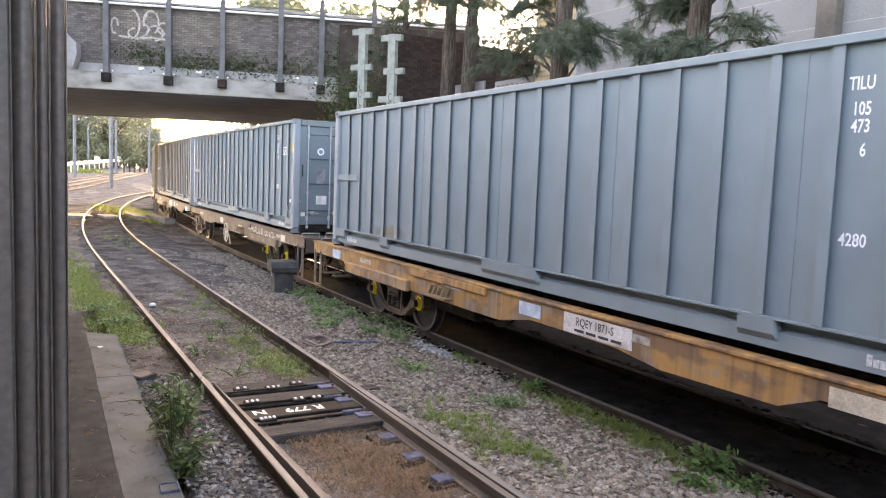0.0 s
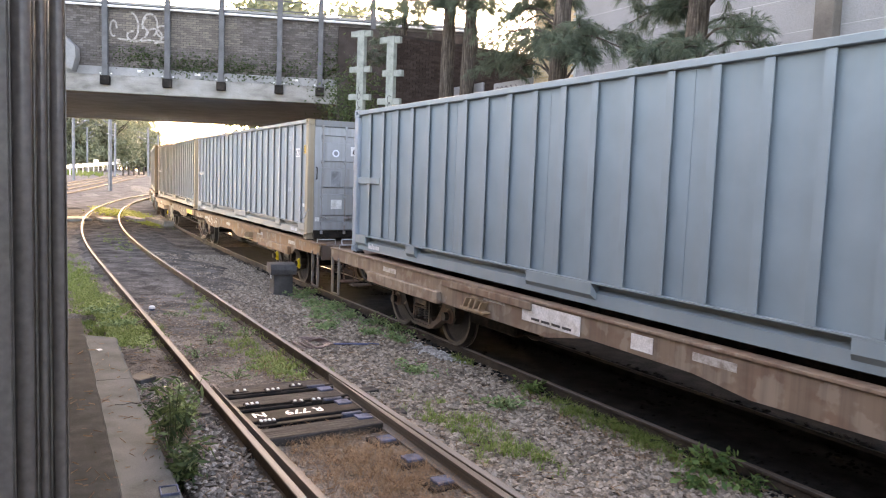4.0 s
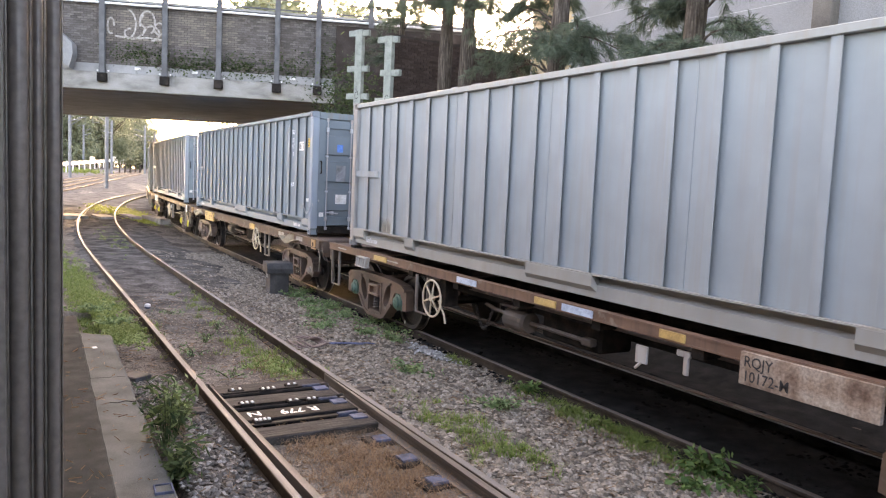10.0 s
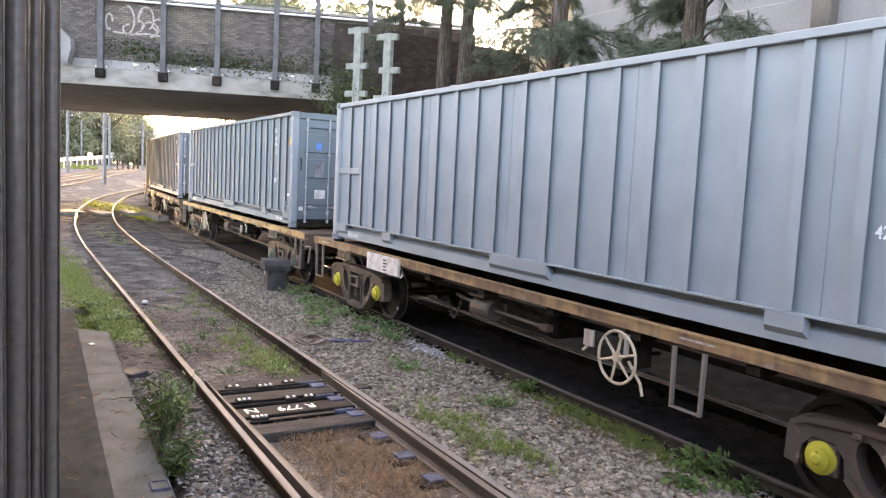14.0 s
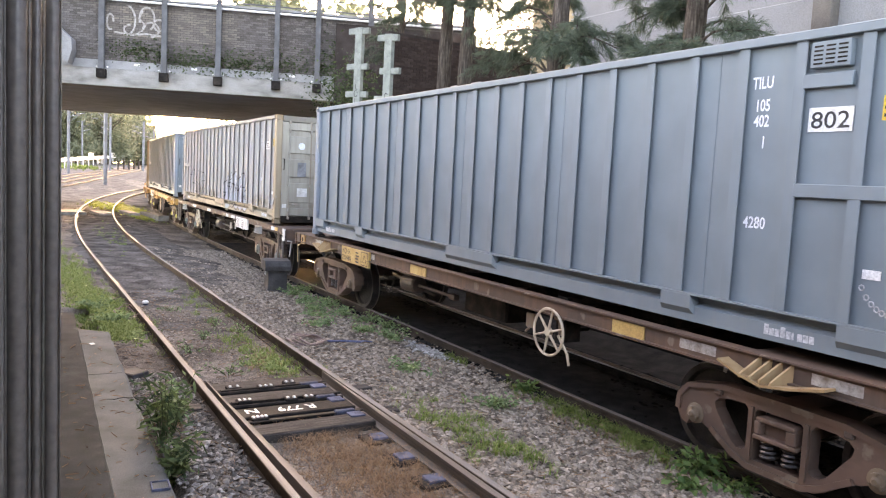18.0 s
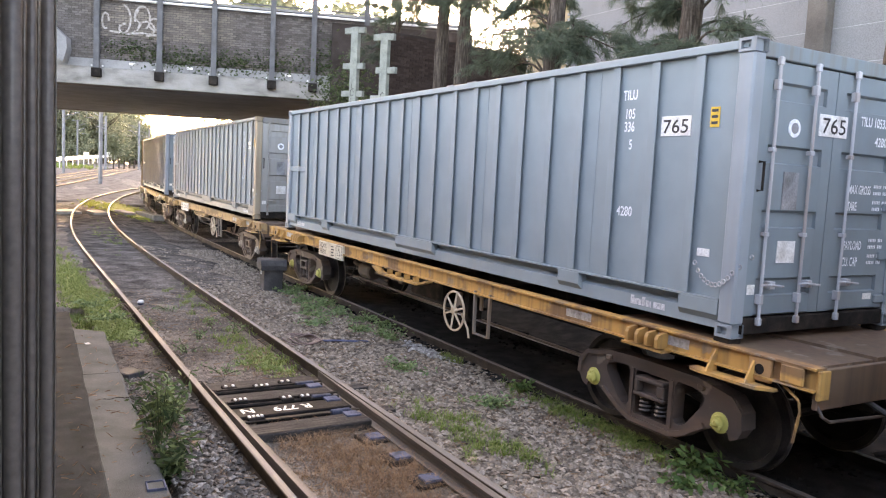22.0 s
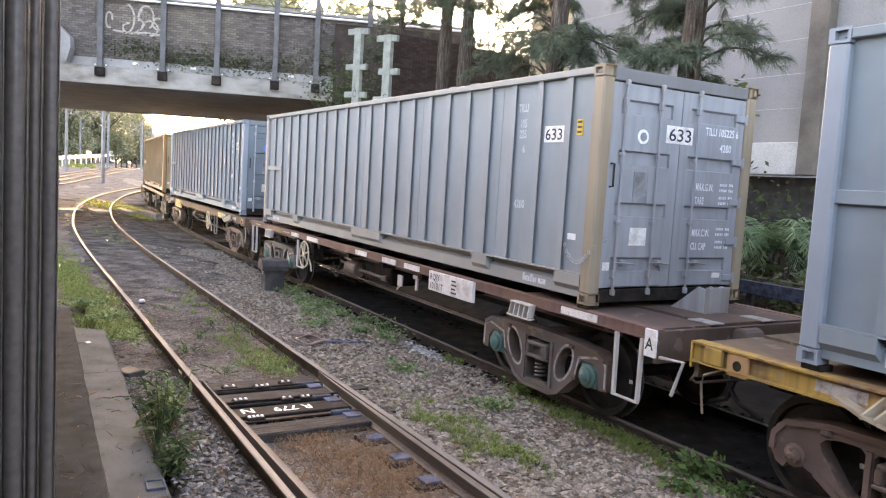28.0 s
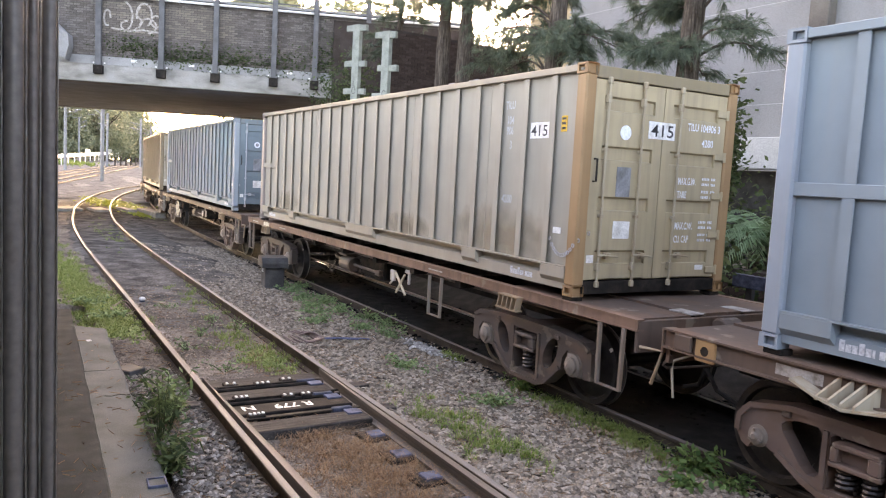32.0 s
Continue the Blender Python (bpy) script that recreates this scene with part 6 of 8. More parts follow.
def mark_wagon(w, kind, spec):
    zt = 1.1 if kind in "FR" else 1.22
    if "plate" in spec:
        text, tone, x = spec["plate"]
        z0 = 0.86 if kind in "FR" else 0.92
        y = -1.262 if kind in "FR" else -1.29
        pl = part("number_board", cube(x, x + (1.1 if kind in "FR" else 1.22), y, -1.245, z0, z0 + (0.22 if kind in "FR" else 0.28), 0.002), PLATE_MATS[tone], w, "painted board with the wagon's number")
        dark = M_BLACK if tone != "rust" else M_LETTER
        if text:
            k = text.split()
            if kind in "FR":
                put_text("lettering", text, 0.13, dark, pl, (x + 0.22, y - 0.003, z0 + 0.1), ON_SIDE, 0.85)
            else:
                put_text("lettering", k[0], 0.13, dark, pl, (x + 0.04, y - 0.003, z0 + 0.16), ON_SIDE, 0.95)
                if len(k) > 1:
                    put_text("lettering", k[1], 0.13, dark, pl, (x + 0.04, y - 0.003, z0 + 0.035), ON_SIDE, 0.95)
        bm = bmesh.new()
        for i in range(4):
            box(bm, *((x + 0.66, x + 0.8 - 0.03 * (i % 2)) if kind in "HJ" else (x + 0.2 + i * 0.2, x + 0.36 + i * 0.2)), y - 0.0035, y - 0.001, *((z0 + 0.04 + i * 0.055, z0 + 0.062 + i * 0.055) if kind in "HJ" else (z0 + 0.03, z0 + 0.06)))
        if kind == "H":
            for a in (0.0, 0.055):
                strip(bm, [(x + 0.91, z0 + 0.025), (x + 1.18, z0 + 0.025), (x + 1.18, z0 + 0.255), (x + 0.91, z0 + 0.255)] if a == 0 else [(x + 0.97, z0 + 0.08), (x + 1.12, z0 + 0.08), (x + 1.045, z0 + 0.205)], 0.014, y - 0.0035, y - 0.001, True)
        if tone != "peel":
            part("board_print", bm, dark, pl)
        else:
            bm.free()
    if "sign" in spec:
        s = part("end_sign", cube(7.04, 7.19, -1.29, -1.262, 0.95, 1.22, 0.004), M_WHITE, w, "white end letter plate")
        if spec["sign"]:
            put_text("lettering", spec["sign"], 0.17, M_BLACK, s, (7.06, -1.293, 1.02), ON_SIDE, 0.9)
    if spec.get("stripe"):
        part("yellow_stripe", cube(4.4, 5.85, -1.256, -1.25, 0.94, 1.09), M_YELLOW, w, "bright yellow painted stripe")
    if "wheel" in spec:
        handwheel(w, spec["wheel"][0], spec["wheel"][1], -1.3 if kind in "HJ" else -1.36)
    if "cross" in spec:
        x, z = spec["cross"]
        for dx in (-0.16, 0.16):
            part("brake_lever", tube(bmesh.new(), [(x - dx, -1.28, z - 0.17), (x + dx, -1.3, z + 0.15)], 0.02, 8), M_POST, w, "pale crossed brake levers")
    if "stand" in spec:
        st = part("end_stand", cube(6.12, 6.62, 0.02, 0.4, zt, zt + 0.02), M_POST, w, "gusseted steel stand on the deck's end")
        for y in (0.02, 0.2, 0.38):
            part("gusset", prism(bmesh.new(), [(6.14, zt + 0.02), (6.6, zt + 0.02), (6.6, zt + 0.28), (6.5, zt + 0.3)], y, y + 0.02), M_POST, st)
        part("stand_plate", cube(6.6, 6.622, 0.02, 0.4, zt + 0.02, zt + 0.3, 0.004), M_POST, st)
    if kind == "J":
        for y in (-0.45, 0.36):
            part("end_pad", cube(6.8, 7.12, y, y + 0.2, zt, zt + 0.014, 0.004), M_TAPE, w, "pale worn pad")
        part("end_pipe", lathe(bmesh.new(), [(0.1, -0.16), (0.12, -0.15), (0.12, 0.1), (0.1, 0.11)], 16, (7.24, 0.0, 1.08)), M_CAST, w)
    if "step" in spec:
        step_frame(w, spec["step"], 0.5, zt - 0.15, M_POST)
    for x, wd, tone in spec.get("patches", ()):
        part("painted_patch", cube(x, x + wd, -1.2585, -1.24, *((zt - 0.1, zt - 0.02) if kind == "J" else (zt - 0.2, zt - 0.04))), PLATE_MATS[tone], w)
    for x0, text, *size in spec.get("tags", ()):
        bm = bmesh.new()
        rk = random.Random(int(x0 * 100))
        k, cx = (size or [0.85])[0], x0
        for i, ch in enumerate(text if isinstance(text, str) else "-" * text):
            up, dn, sl = 1.08, 0.88, rk.uniform(-0.03, 0.05)
            if ch in SPRAYED:
                glyph = [(a, dn + 0.2 * b) for a, b in SPRAYED[ch]]
            else:
                a0 = rk.uniform(0, 300)
                glyph = arc(0.08, 0.98, rk.uniform(0.05, 0.09), rk.uniform(0.06, 0.1), a0, a0 + rk.uniform(150, 330), 6) + [(0.1 + sl, dn + rk.uniform(0, 0.04)), (0.17, rk.uniform(dn, up))]
            grow, lean, drop = k * rk.uniform(0.8, 1.15), rk.uniform(-0.1, 0.35), rk.uniform(-0.015, 0.02)
            path = [Vector((cx + grow * (a * 1.2 + lean * (b - dn)), 0.98 + drop + grow * (b - 0.98))) for a, b in glyph]
            path = [path[0]] + [q for a, b, c in zip(path, path[1:], path[2:]) for q in (0.8 * b + 0.2 * a, 0.94 * b + 0.03 * a + 0.03 * c, 0.8 * b + 0.2 * c)] + [path[-1]]
            stroke(bm, path, 0.024 * k + 0.004, (-1.254 if kind in "HJ" else -1.2525) - 0.0003 * (i % 3))
            cx += grow * rk.uniform(0.2, 0.27)
        tagged(part("graffiti", bm, PLATE_MATS["cream"], w, "cream sprayed scribble"), kind="stuff")
    if spec.get("outline"):
        for bog in [q for q in w.children if q.name.split(".")[0] == "bogie"]:
            for sx in (-1, 1):
                bm = bmesh.new()
                stroke(bm, [(sx * (0.49 + 0.145 * math.cos(a) + 0.075 * math.sin(a)), 0.505 + 0.225 * math.sin(a)) for a in np.linspace(0, 2 * math.pi, 22)], 0.028, -1.073)
                part("painted_edge", bm, M_TAPE, bog, "white painted edge")
                bm = bmesh.new()
                stroke(bm, [(sx * 1.2, 0.38), (sx * 1.19, 0.64), (sx * 1.08, 0.7), (sx * 0.75, 0.63), (sx * 0.7, 0.42)], 0.03, -1.073)
                part("painted_edge", bm, M_TAPE, bog, "white painted edge")
    if spec.get("pocket"):
        bm = bmesh.new()
        strip(bm, [(-1.0, 1.02), (-0.75, 0.94), (0.55, 0.94), (0.85, 1.02)], 0.03, -1.38, -1.25)
        part("pocket_rail", bm, M_SILL, w)
        for i in range(4):
            part("pocket_rib", cube(-0.5 + i * 0.3, -0.47 + i * 0.3, -1.35, -1.25, 0.945, 1.03, 0.006), M_SILL, w)
    tone = spec["sill"]
    for q in w.children_recursive:
        nm = q.name.split(".")[0]
        if nm in ("end_stand", "gusset", "stand_plate"):
            q.color = (*spec["stand"], 1)
        elif nm in ("side_sill", "side_box", "jacking_pad", "top_flange", "rubbing_strip", "pocket_rail", "pocket_rib", "end_bracket", "corner_shelf"):
            q.color = (*tone, 1)
        elif nm in ("end_sill", "deck_plate", "end_stop"):
            q.color = (*(tuple(0.12 * a + 0.88 * b for a, b in zip(tone, (0.105, 0.075, 0.062)))), 1)
        elif nm == "lashing_eye":
            q.color = (0.40, 0.23, 0.11, 1)
        elif kind == "F" and nm in ("axle_cap", "side_frame", "bolster_end") and q.parent.location.x < -6:
            q.color = (0.13, 0.085, 0.065, 1) if nm == "axle_cap" else (0.075, 0.057, 0.05, 1)
        elif nm in ("axle_cap", "axle_box"):
            q.color = (*(spec["cast"] if nm == "axle_box" and spec["cap"][0] > 0.4 else spec["cap"]), 1)
        elif nm in ("bogie", "side_frame", "bolster_end", "coupler"):
            q.color = (*spec["cast"], 1)
        elif nm == "step" and sum(spec.get("irons", (0, 0, 0))) < 1.4:
            q.color = (0.17, 0.15, 0.135, 1)
        elif nm in ("valve", "hanger"):
            q.color = (0.42, 0.4, 0.37, 1) if kind == "J" else (0.2, 0.155, 0.12, 1)
        elif nm == "brake_cylinder" or nm == "brake_rod":
            q.color = (0.13, 0.105, 0.09, 1)
        elif nm in ("step", "grab_iron", "lashing_bracket"):
            q.color = (*(tuple((0.72 if kind == "H" else 1.0) * v for v in spec.get("irons", (0.3, 0.22, 0.15)))), 1)
        elif nm in ("handwheel", "brake_lever", "spoke", "hub"):
            q.color = (0.55, 0.46, 0.34, 1)
        else:
            q.color = (0.12, 0.09, 0.075, 1)


def wagon_label(kind, spec):
    r, g, b = spec["sill"]
    tone = "orange-painted" if r > 0.34 and g < 0.3 else ("yellow-edged" if r > 0.34 else "rusty brown")
    caps = ", yellow axle caps" if spec["cap"] == CAP_Y else ""
    body = "articulated wagon platform with deep sills" if kind in "FR" else "bogie flat wagon under a container"
    return f"{tone} {body}{caps}"


TEMPLATES = {}
BUILT_CONTAINER = build_container()
BUILT_DOUBLE = build_container(False)
build_double(BUILT_DOUBLE)
TEMPLATES["K"] = build_flat("H", True)
for kind in "FRJH":
    TEMPLATES[kind] = build_jointed(kind) if kind in "FR" else build_flat(kind)
used = set()
PLAIN = Matrix.Identity(4)
plan = []
for i, (off, kind, cs, ws) in enumerate(zip(OFFSETS, KINDS, CONTAINERS, WAGONS)):
    src = BUILT_DOUBLE if cs.get("double") else BUILT_CONTAINER
    plan.append((off, kind, cs, ws, copy_thing(src, PLAIN), copy_thing(TEMPLATES["K" if ws.get("pocket") else kind], PLAIN)))
for src in (BUILT_CONTAINER, BUILT_DOUBLE, *TEMPLATES.values()):
    for q in (*src.children_recursive, src):
        bpy.data.objects.remove(q)
for off, kind, cs, ws, c, w in plan:
    mark_container(c, cs)
    if cs.get("graffiti"):
        build_graffiti(c)
    tint(c, cs)
    tagged(c, label_of(cs))
    mark_wagon(w, kind, ws)
    tagged(w, wagon_label(kind, ws))

# ---- the road bridge ----
B0, BE = Vector((-33.0, 1.86)), Vector((3.2, 9.04)).normalized()
BN = Vector((-BE.y, BE.x))          # away from the camera


def bridge_pose(along, back=0.0, z=0.0):
    p = B0 + BE * along + BN * back
    return Matrix(((BE.x, BN.x, 0, p.x), (BE.y, BN.y, 0, p.y), (0, 0, 1, z), (0, 0, 0, 1)))


bridge = thing("road_bridge", "dark brick road bridge on a pale stained concrete beam", "bridge", kind="structure", at=bridge_pose(0))
part("edge_beam", cube(-22, 16, 0, 0.9, 5.32, 6.0, 0.02), M_CONC, bridge, "pale stained concrete edge beam")
part("deck", cube(-22, 16, 0.9, 16.6, 5.36, 6.2), M_SOFFIT, bridge, "grey concrete bridge deck")
part("edge_beam", cube(-22, 16, 16.6, 17.4, 5.32, 6.0, 0.02), M_CONC, bridge)
part("ledge", cube(-22, 16, 0.03, 0.3, 6.0, 6.32, 0.01), M_UNDER, bridge, "grey concrete ledge under the bricks")
for a in (2.45, 4.6, 8.4, 10.2):
    part("marker_plate", cube(a, a + 0.22, 0.012, 0.03, 6.16, 6.25), M_WHITE, bridge, "small white marker plate")
part("wall_core", cube(-22, 16, 0.12, 0.36, 6.0, 8.72), M_MORTAR, bridge)
part("coping", cube(-22, 16, 0.02, 0.44, 8.72, 8.82, 0.01), M_UNDER, bridge)
part("far_parapet", cube(-22, 16, 16.8, 17.1, 6.0, 7.5), M_BRICKS, bridge)
for a in (-3.3, -1.0, 1.29, 3.59, 5.63, 7.88, 9.5, 11.6):
    bm = bmesh.new()
    box(bm, a - 0.1, a + 0.1, -0.03, -0.014, 5.66, 9.7)
    box(bm, a - 0.1, a + 0.1, -0.2, -0.184, 5.66, 9.7)
    box(bm, a - 0.012, a + 0.012, -0.184, -0.03, 5.66, 9.7)
    post = part("steel_post", bm, M_BRIDGEPOST, bridge, "upright steel section bolted to the beam")
    part("foot_bracket", cube(a - 0.17, a + 0.17, -0.24, 0.0, 5.62, 5.95, 0.01), M_DARK, post)
    for s in (-1, 1):
        bm = bmesh.new()
        lathe(bm, [(0.035, -0.02), (0.035, 0.0)], 8, (a + s * 0.2, -0.01, 6.05))
        part("bolt", bm, M_WHITE, post)
for z, h in ((8.86, 0.05), (9.25, 0.04)):
    part("hand_rail", cube(-22, 16, -0.06, -0.02, z, z + h), M_BRIDGEPOST, bridge)
part("pipe", tube(bmesh.new(), [(-22, -0.06, 8.62), (16, -0.06, 8.62)], 0.05, 8), M_WHITE, bridge, "pale service pipe")
# weathered pier cap at the camera's side and the two abutments
part("pier_cap", prism(bmesh.new(), [(-3.0, 8.1), (-0.35, 6.4), (0.22, 6.03), (0.36, 6.55), (0.33, 6.95), (-3.0, 9.9)], -0.6, 0.0), M_UNDER, bridge, "grey concrete stair stringer")
part("abutment", cube(-22, -12, 0.5, 17.0, -0.5, 5.36), M_CONC, bridge)
part("abutment", cube(11.2, 16, 0.5, 17.0, -0.5, 5.36), M_CONC, bridge)
BRICK = mesh_of(cube(-0.112, 0.112, -0.02, 0.05, -0.035, 0.035, 0.004), "brick", M_BRICK)
BRICK_ROWS = [(r, k) for r in range(31) for k in range(68)]


def build_bridge_bricks():
    near, verts, faces, rnd = 0, [], [], random.Random(2)
    cell = [(-0.112, -0.012, -0.035), (0.112, -0.012, -0.035), (0.112, -0.012, 0.035), (-0.112, -0.012, 0.035), (-0.112, 0.05, -0.035), (0.112, 0.05, -0.035), (0.112, 0.05, 0.035), (-0.112, 0.05, 0.035)]
    quads = [(0, 1, 2, 3), (1, 5, 6, 2), (0, 3, 7, 4), (3, 2, 6, 7), (0, 4, 5, 1)]
    for r, k in BRICK_ROWS:
        a, z = -4.0 + k * 0.24 + (0.12 if r % 2 else 0), 6.045 + r * 0.0865
        d = rnd.uniform(-0.006, 0.006)
        if 1.2 < a < 6.4 and 7.2 < z < 8.5 and near < 300:
            near += 1
            ob = new("brick", BRICK)
            ob.parent = bridge
            ob.location = (a, 0.11 + d, z)
        else:
            n = len(verts)
            verts += [(a + x, 0.11 + y + d, z + w) for x, y, w in cell]
            faces += [tuple(n + i for i in q) for q in quads]
    tagged(part("brickwork", raw("brickwork", verts, faces, M_BRICKS), None, bridge, "dark sooty brick courses"), kind="stuff")


def build_bridge_tag():
    """Faded white graffiti on the brick face: loops that cannot be read."""
    bm = bmesh.new()
    for pts in (arc(2.15, 7.9, 0.32, 0.55, 80, -100), arc(2.35, 7.55, 0.3, 0.2, 100, 350), arc(2.9, 8.0, 0.28, 0.45, 200, -60), arc(3.05, 7.6, 0.3, 0.28, 180, -90), arc(3.35, 7.8, 0.2, 0.22, 0, 330), arc(1.55, 7.8, 0.12, 0.3, 0, 300), [(1.7, 7.42), (2.3, 7.36), (2.9, 7.43), (3.5, 7.38)], [(2.75, 8.3), (2.6, 8.0), (2.85, 7.75), (2.7, 7.5)]):
        stroke(bm, pts, 0.07, 0.075)
    tagged(part("graffiti", bm, M_TAPE, bridge, "faded white graffiti"), kind="stuff")


build_bridge_tag()
part("wing_wall", cube(10.2, 16, -0.3, 0.0, 0.0, 8.4), M_SOOT, bridge, "dark brick wing wall")


def leaf_cloud(name, points, size, mat, rnd, elong=1.6, droop=0.0):
    """Many small leaves, each two triangles, about the given points."""
    verts, faces = [], []
    for p in points:
        a, b = rnd.uniform(0, 6.283), rnd.uniform(-0.9, 0.9)
        s = size * rnd.uniform(0.6, 1.3)
        d = Vector((math.cos(a) * math.cos(b), math.sin(a) * math.cos(b), math.sin(b) - droop)).normalized()
        u = d.cross(Vector((rnd.uniform(-1, 1), rnd.uniform(-1, 1), rnd.uniform(-1, 1)))).normalized()
        n = len(verts)
        q = Vector(p)
        verts += [q, q + d * s * elong * 0.5 + u * s * 0.4, q + d * s * elong, q + d * s * elong * 0.5 - u * s * 0.4]
        faces.append((n, n + 1, n + 2, n + 3))
    return raw(name, verts, faces, mat)


def scatter(rnd, centre, spread, count):
    return [tuple(c + rnd.gauss(0, s) for c, s in zip(centre, spread)) for _ in range(count)]


rnd = random.Random(11)
ivy = []
for a, z, sa, sz, k in ((4.6, 6.5, 1.0, 0.25, 700), (6.6, 6.5, 0.9, 0.28, 600), (2.6, 6.75, 0.6, 0.25, 350), (8.6, 6.6, 0.5, 0.3, 250), (9.9, 6.7, 0.4, 0.6, 350)):
    for _ in range(k):
        q = bridge_pose(rnd.gauss(a, sa), rnd.uniform(-0.06, 0.08), max(6.02, rnd.gauss(z, sz))).translation
        ivy.append(tuple(q))
tagged(new("ivy", leaf_cloud("ivy", ivy, 0.075, M_IVY, rnd)), "dull green ivy creeping over the bridge's brick wall", "ivy", kind="stuff")

# ---- platform edge, relay case, crossing boards, cables ----
kerb = thing("platform_kerb", "worn grey concrete coping along a low asphalt platform", "kerb", kind="structure", at=pose(-6.0, 0.64, 0, 0, 0, -1.75))
rnd = random.Random(4)
for x0, x1 in ((-6.1, -3.35), (-3.34, 0.9), (0.91, 4.6), (4.61, 8.6)):
    bm = bmesh.new()
    n = 14
    rows = []
    for i in range(n + 1):
        x = x0 + (x1 - x0) * i / n
        a, b, h = rnd.uniform(-0.006, 0.006), rnd.uniform(-0.02, 0.01), rnd.uniform(-0.003, 0.002)
        if x0 == -6.1 and i < 2:
            b -= 0.22 * (2 - i)
        rows.append([bm.verts.new(q) for q in ((x, a, -0.5), (x, a, -0.075 + h), (x, a + 0.02, -0.055 + h), (x, 0.40 + b, -0.06 + h), (x, 0.43 + b, -0.09 + h), (x, 0.44 + b, -0.5))])
    for p, q in zip(rows, rows[1:]):
        for j in range(5):
            bm.faces.new((p[j], q[j], q[j + 1], p[j + 1]))
    bm.faces.new(rows[0])
    bm.faces.new(rows[-1][::-1])
    bmesh.ops.recalc_face_normals(bm, faces=bm.faces[:])
    part("coping_slab", bm, M_KERB, kerb)
pad = tagged(new("pavement", mesh_of(cube(-7.4, 9, -1.2, 0.014, -0.5, -0.0635), "pavement", M_ASPH)), "dark worn asphalt beside the kerb", "pavement", kind="structure")
pad.matrix_basis = pose(-6.0, 0.64, 0, 0, 0, -1.75)

pit = thing("pit_frame", "small steel-rimmed pit cover let into the kerb's edge", "pit cover", at=pose(-5.84, 0.985, -0.06, 0, 0, -4))
bm = cube(-0.085, 0.085, 0.055, 0.07, -0.03, 0.022, 0.003)
for x in (-0.085, 0.072):
    box(bm, x, x + 0.013, -0.07, 0.055, -0.03, 0.022, 0.003)
box(bm, -0.072, 0.072, -0.07, -0.057, -0.03, 0.022, 0.003)
part("rim", bm, M_SLIDE, pit)
part("cover", cube(-0.071, 0.071, -0.056, 0.054, -0.03, 0.012, 0.002), M_KERB, pit, "grey cement filling")
bm = bmesh.new()
split = [(-2.3, 0.15, 0.002), (-2.27, 0.22, 0.005), (-2.32, 0.3, 0.009), (-2.28, 0.36, 0.012), (-2.29, 0.4, 0.016)]
for p, q in zip(split, split[1:]):
    prism(bm, [(p[0], p[1]), (p[0] + p[2], p[1]), (q[0] + q[2], q[1]), (q[0], q[1])], -0.07, -0.0535, "z")
part("crack", bm, M_DARK, kerb, "dark crack across the coping")
for p in ((-8.9, 1.25), (-9.25, 1.32), (-9.0, 1.42), (-8.6, 1.3)):
    bm = cube(-0.06, 0.06, -0.045, 0.045, -0.03, 0.035, 0.014)
    ob = tagged(new("cobble", mesh_of(bm, "cobble", M_PALESTONE)), "pale broken stone lying beside the kerb", "stone", "pale stones beside the kerb")
    ob.matrix_basis = pose(p[0], p[1], -0.22, 8, 5, p[0] * 97)

case = thing("relay_case", "dark grey metal trackside relay case with a sloped lid", "relay case", at=pose(-16.3, 5.1, -0.3, 0, 0, -8))
part("body", cube(-0.27, 0.27, -0.2, 0.22, 0.0, 0.5, 0.015), M_CASE, case)
part("plinth", cube(-0.3, 0.3, -0.23, 0.25, -0.1, 0.06, 0.01), M_CASE, case)
bm = bmesh.new()
prism(bm, [(-0.34, 0.5), (0.34, 0.5), (0.34, 0.6), (0.26, 0.72), (-0.26, 0.72), (-0.34, 0.6)], -0.27, 0.29)
part("lid", bm, M_CASE, case)
part("hasp", cube(-0.04, 0.04, -0.225, -0.2, 0.38, 0.5, 0.005), M_GALV, case)

boards = thing("crossing_boards", "pale weathered timber boards of a foot crossing between the rails", "crossing", kind="structure")
for x, y, w, d, rz in ((-40.2, 2.25, 2.0, 1.5, 6), (-39.8, 3.8, 2.0, 0.7, 7), (-40.4, 5.1, 2.4, 0.46, 7), (-39.2, 6.1, 3.2, 0.5, 7)):
    ob = part("board", cube(-w / 2, w / 2, -d / 2, d / 2, -0.25, 0.01, 0.015), surface("board_timber", (0.2, 0.184, 0.16), (0.13, 0.118, 0.1), (0.27, 0.25, 0.22), 0.9, 3) if x == -40.2 else bpy.data.materials["board_timber"], boards)
    ob.matrix_basis = pose(x, y, -0.03, 0, 0, rz)

coil = thing("cable_coil", "loose coil of brown and blue cable lying on the ballast", "cable")
bm = bmesh.new()
for k in range(4):
    c, r = (-10.85 + 0.06 * k, 3.8 + 0.05 * k), 0.3 - 0.03 * k
    tube(bm, [(c[0] + r * 1.3 * math.cos(a), c[1] + r * 0.9 * math.sin(a), -0.165 + 0.012 * k + 0.02 * math.sin(3 * a)) for a in np.linspace(0, 5.6 + 0.2 * k, 26)], 0.014, 6)
tube(bm, [(-10.8, 4.1, -0.17), (-10.7, 4.3, -0.18), (-10.75, 4.6, -0.2)], 0.014, 6)
part("brown_cable", bm, M_CABLE, coil)
bm = bmesh.new()
for o in (0, 0.05):
    tube(bm, [(-10.72 + o, 4.2, -0.17), (-10.68 + o, 4.45, -0.175), (-10.66 + o * 1.4, 4.7, -0.195), (-10.74, 4.82, -0.215), (-10.7, 4.95, -0.23)], 0.011, 6)
part("blue_cable", bm, M_CABLEBLUE, coil)

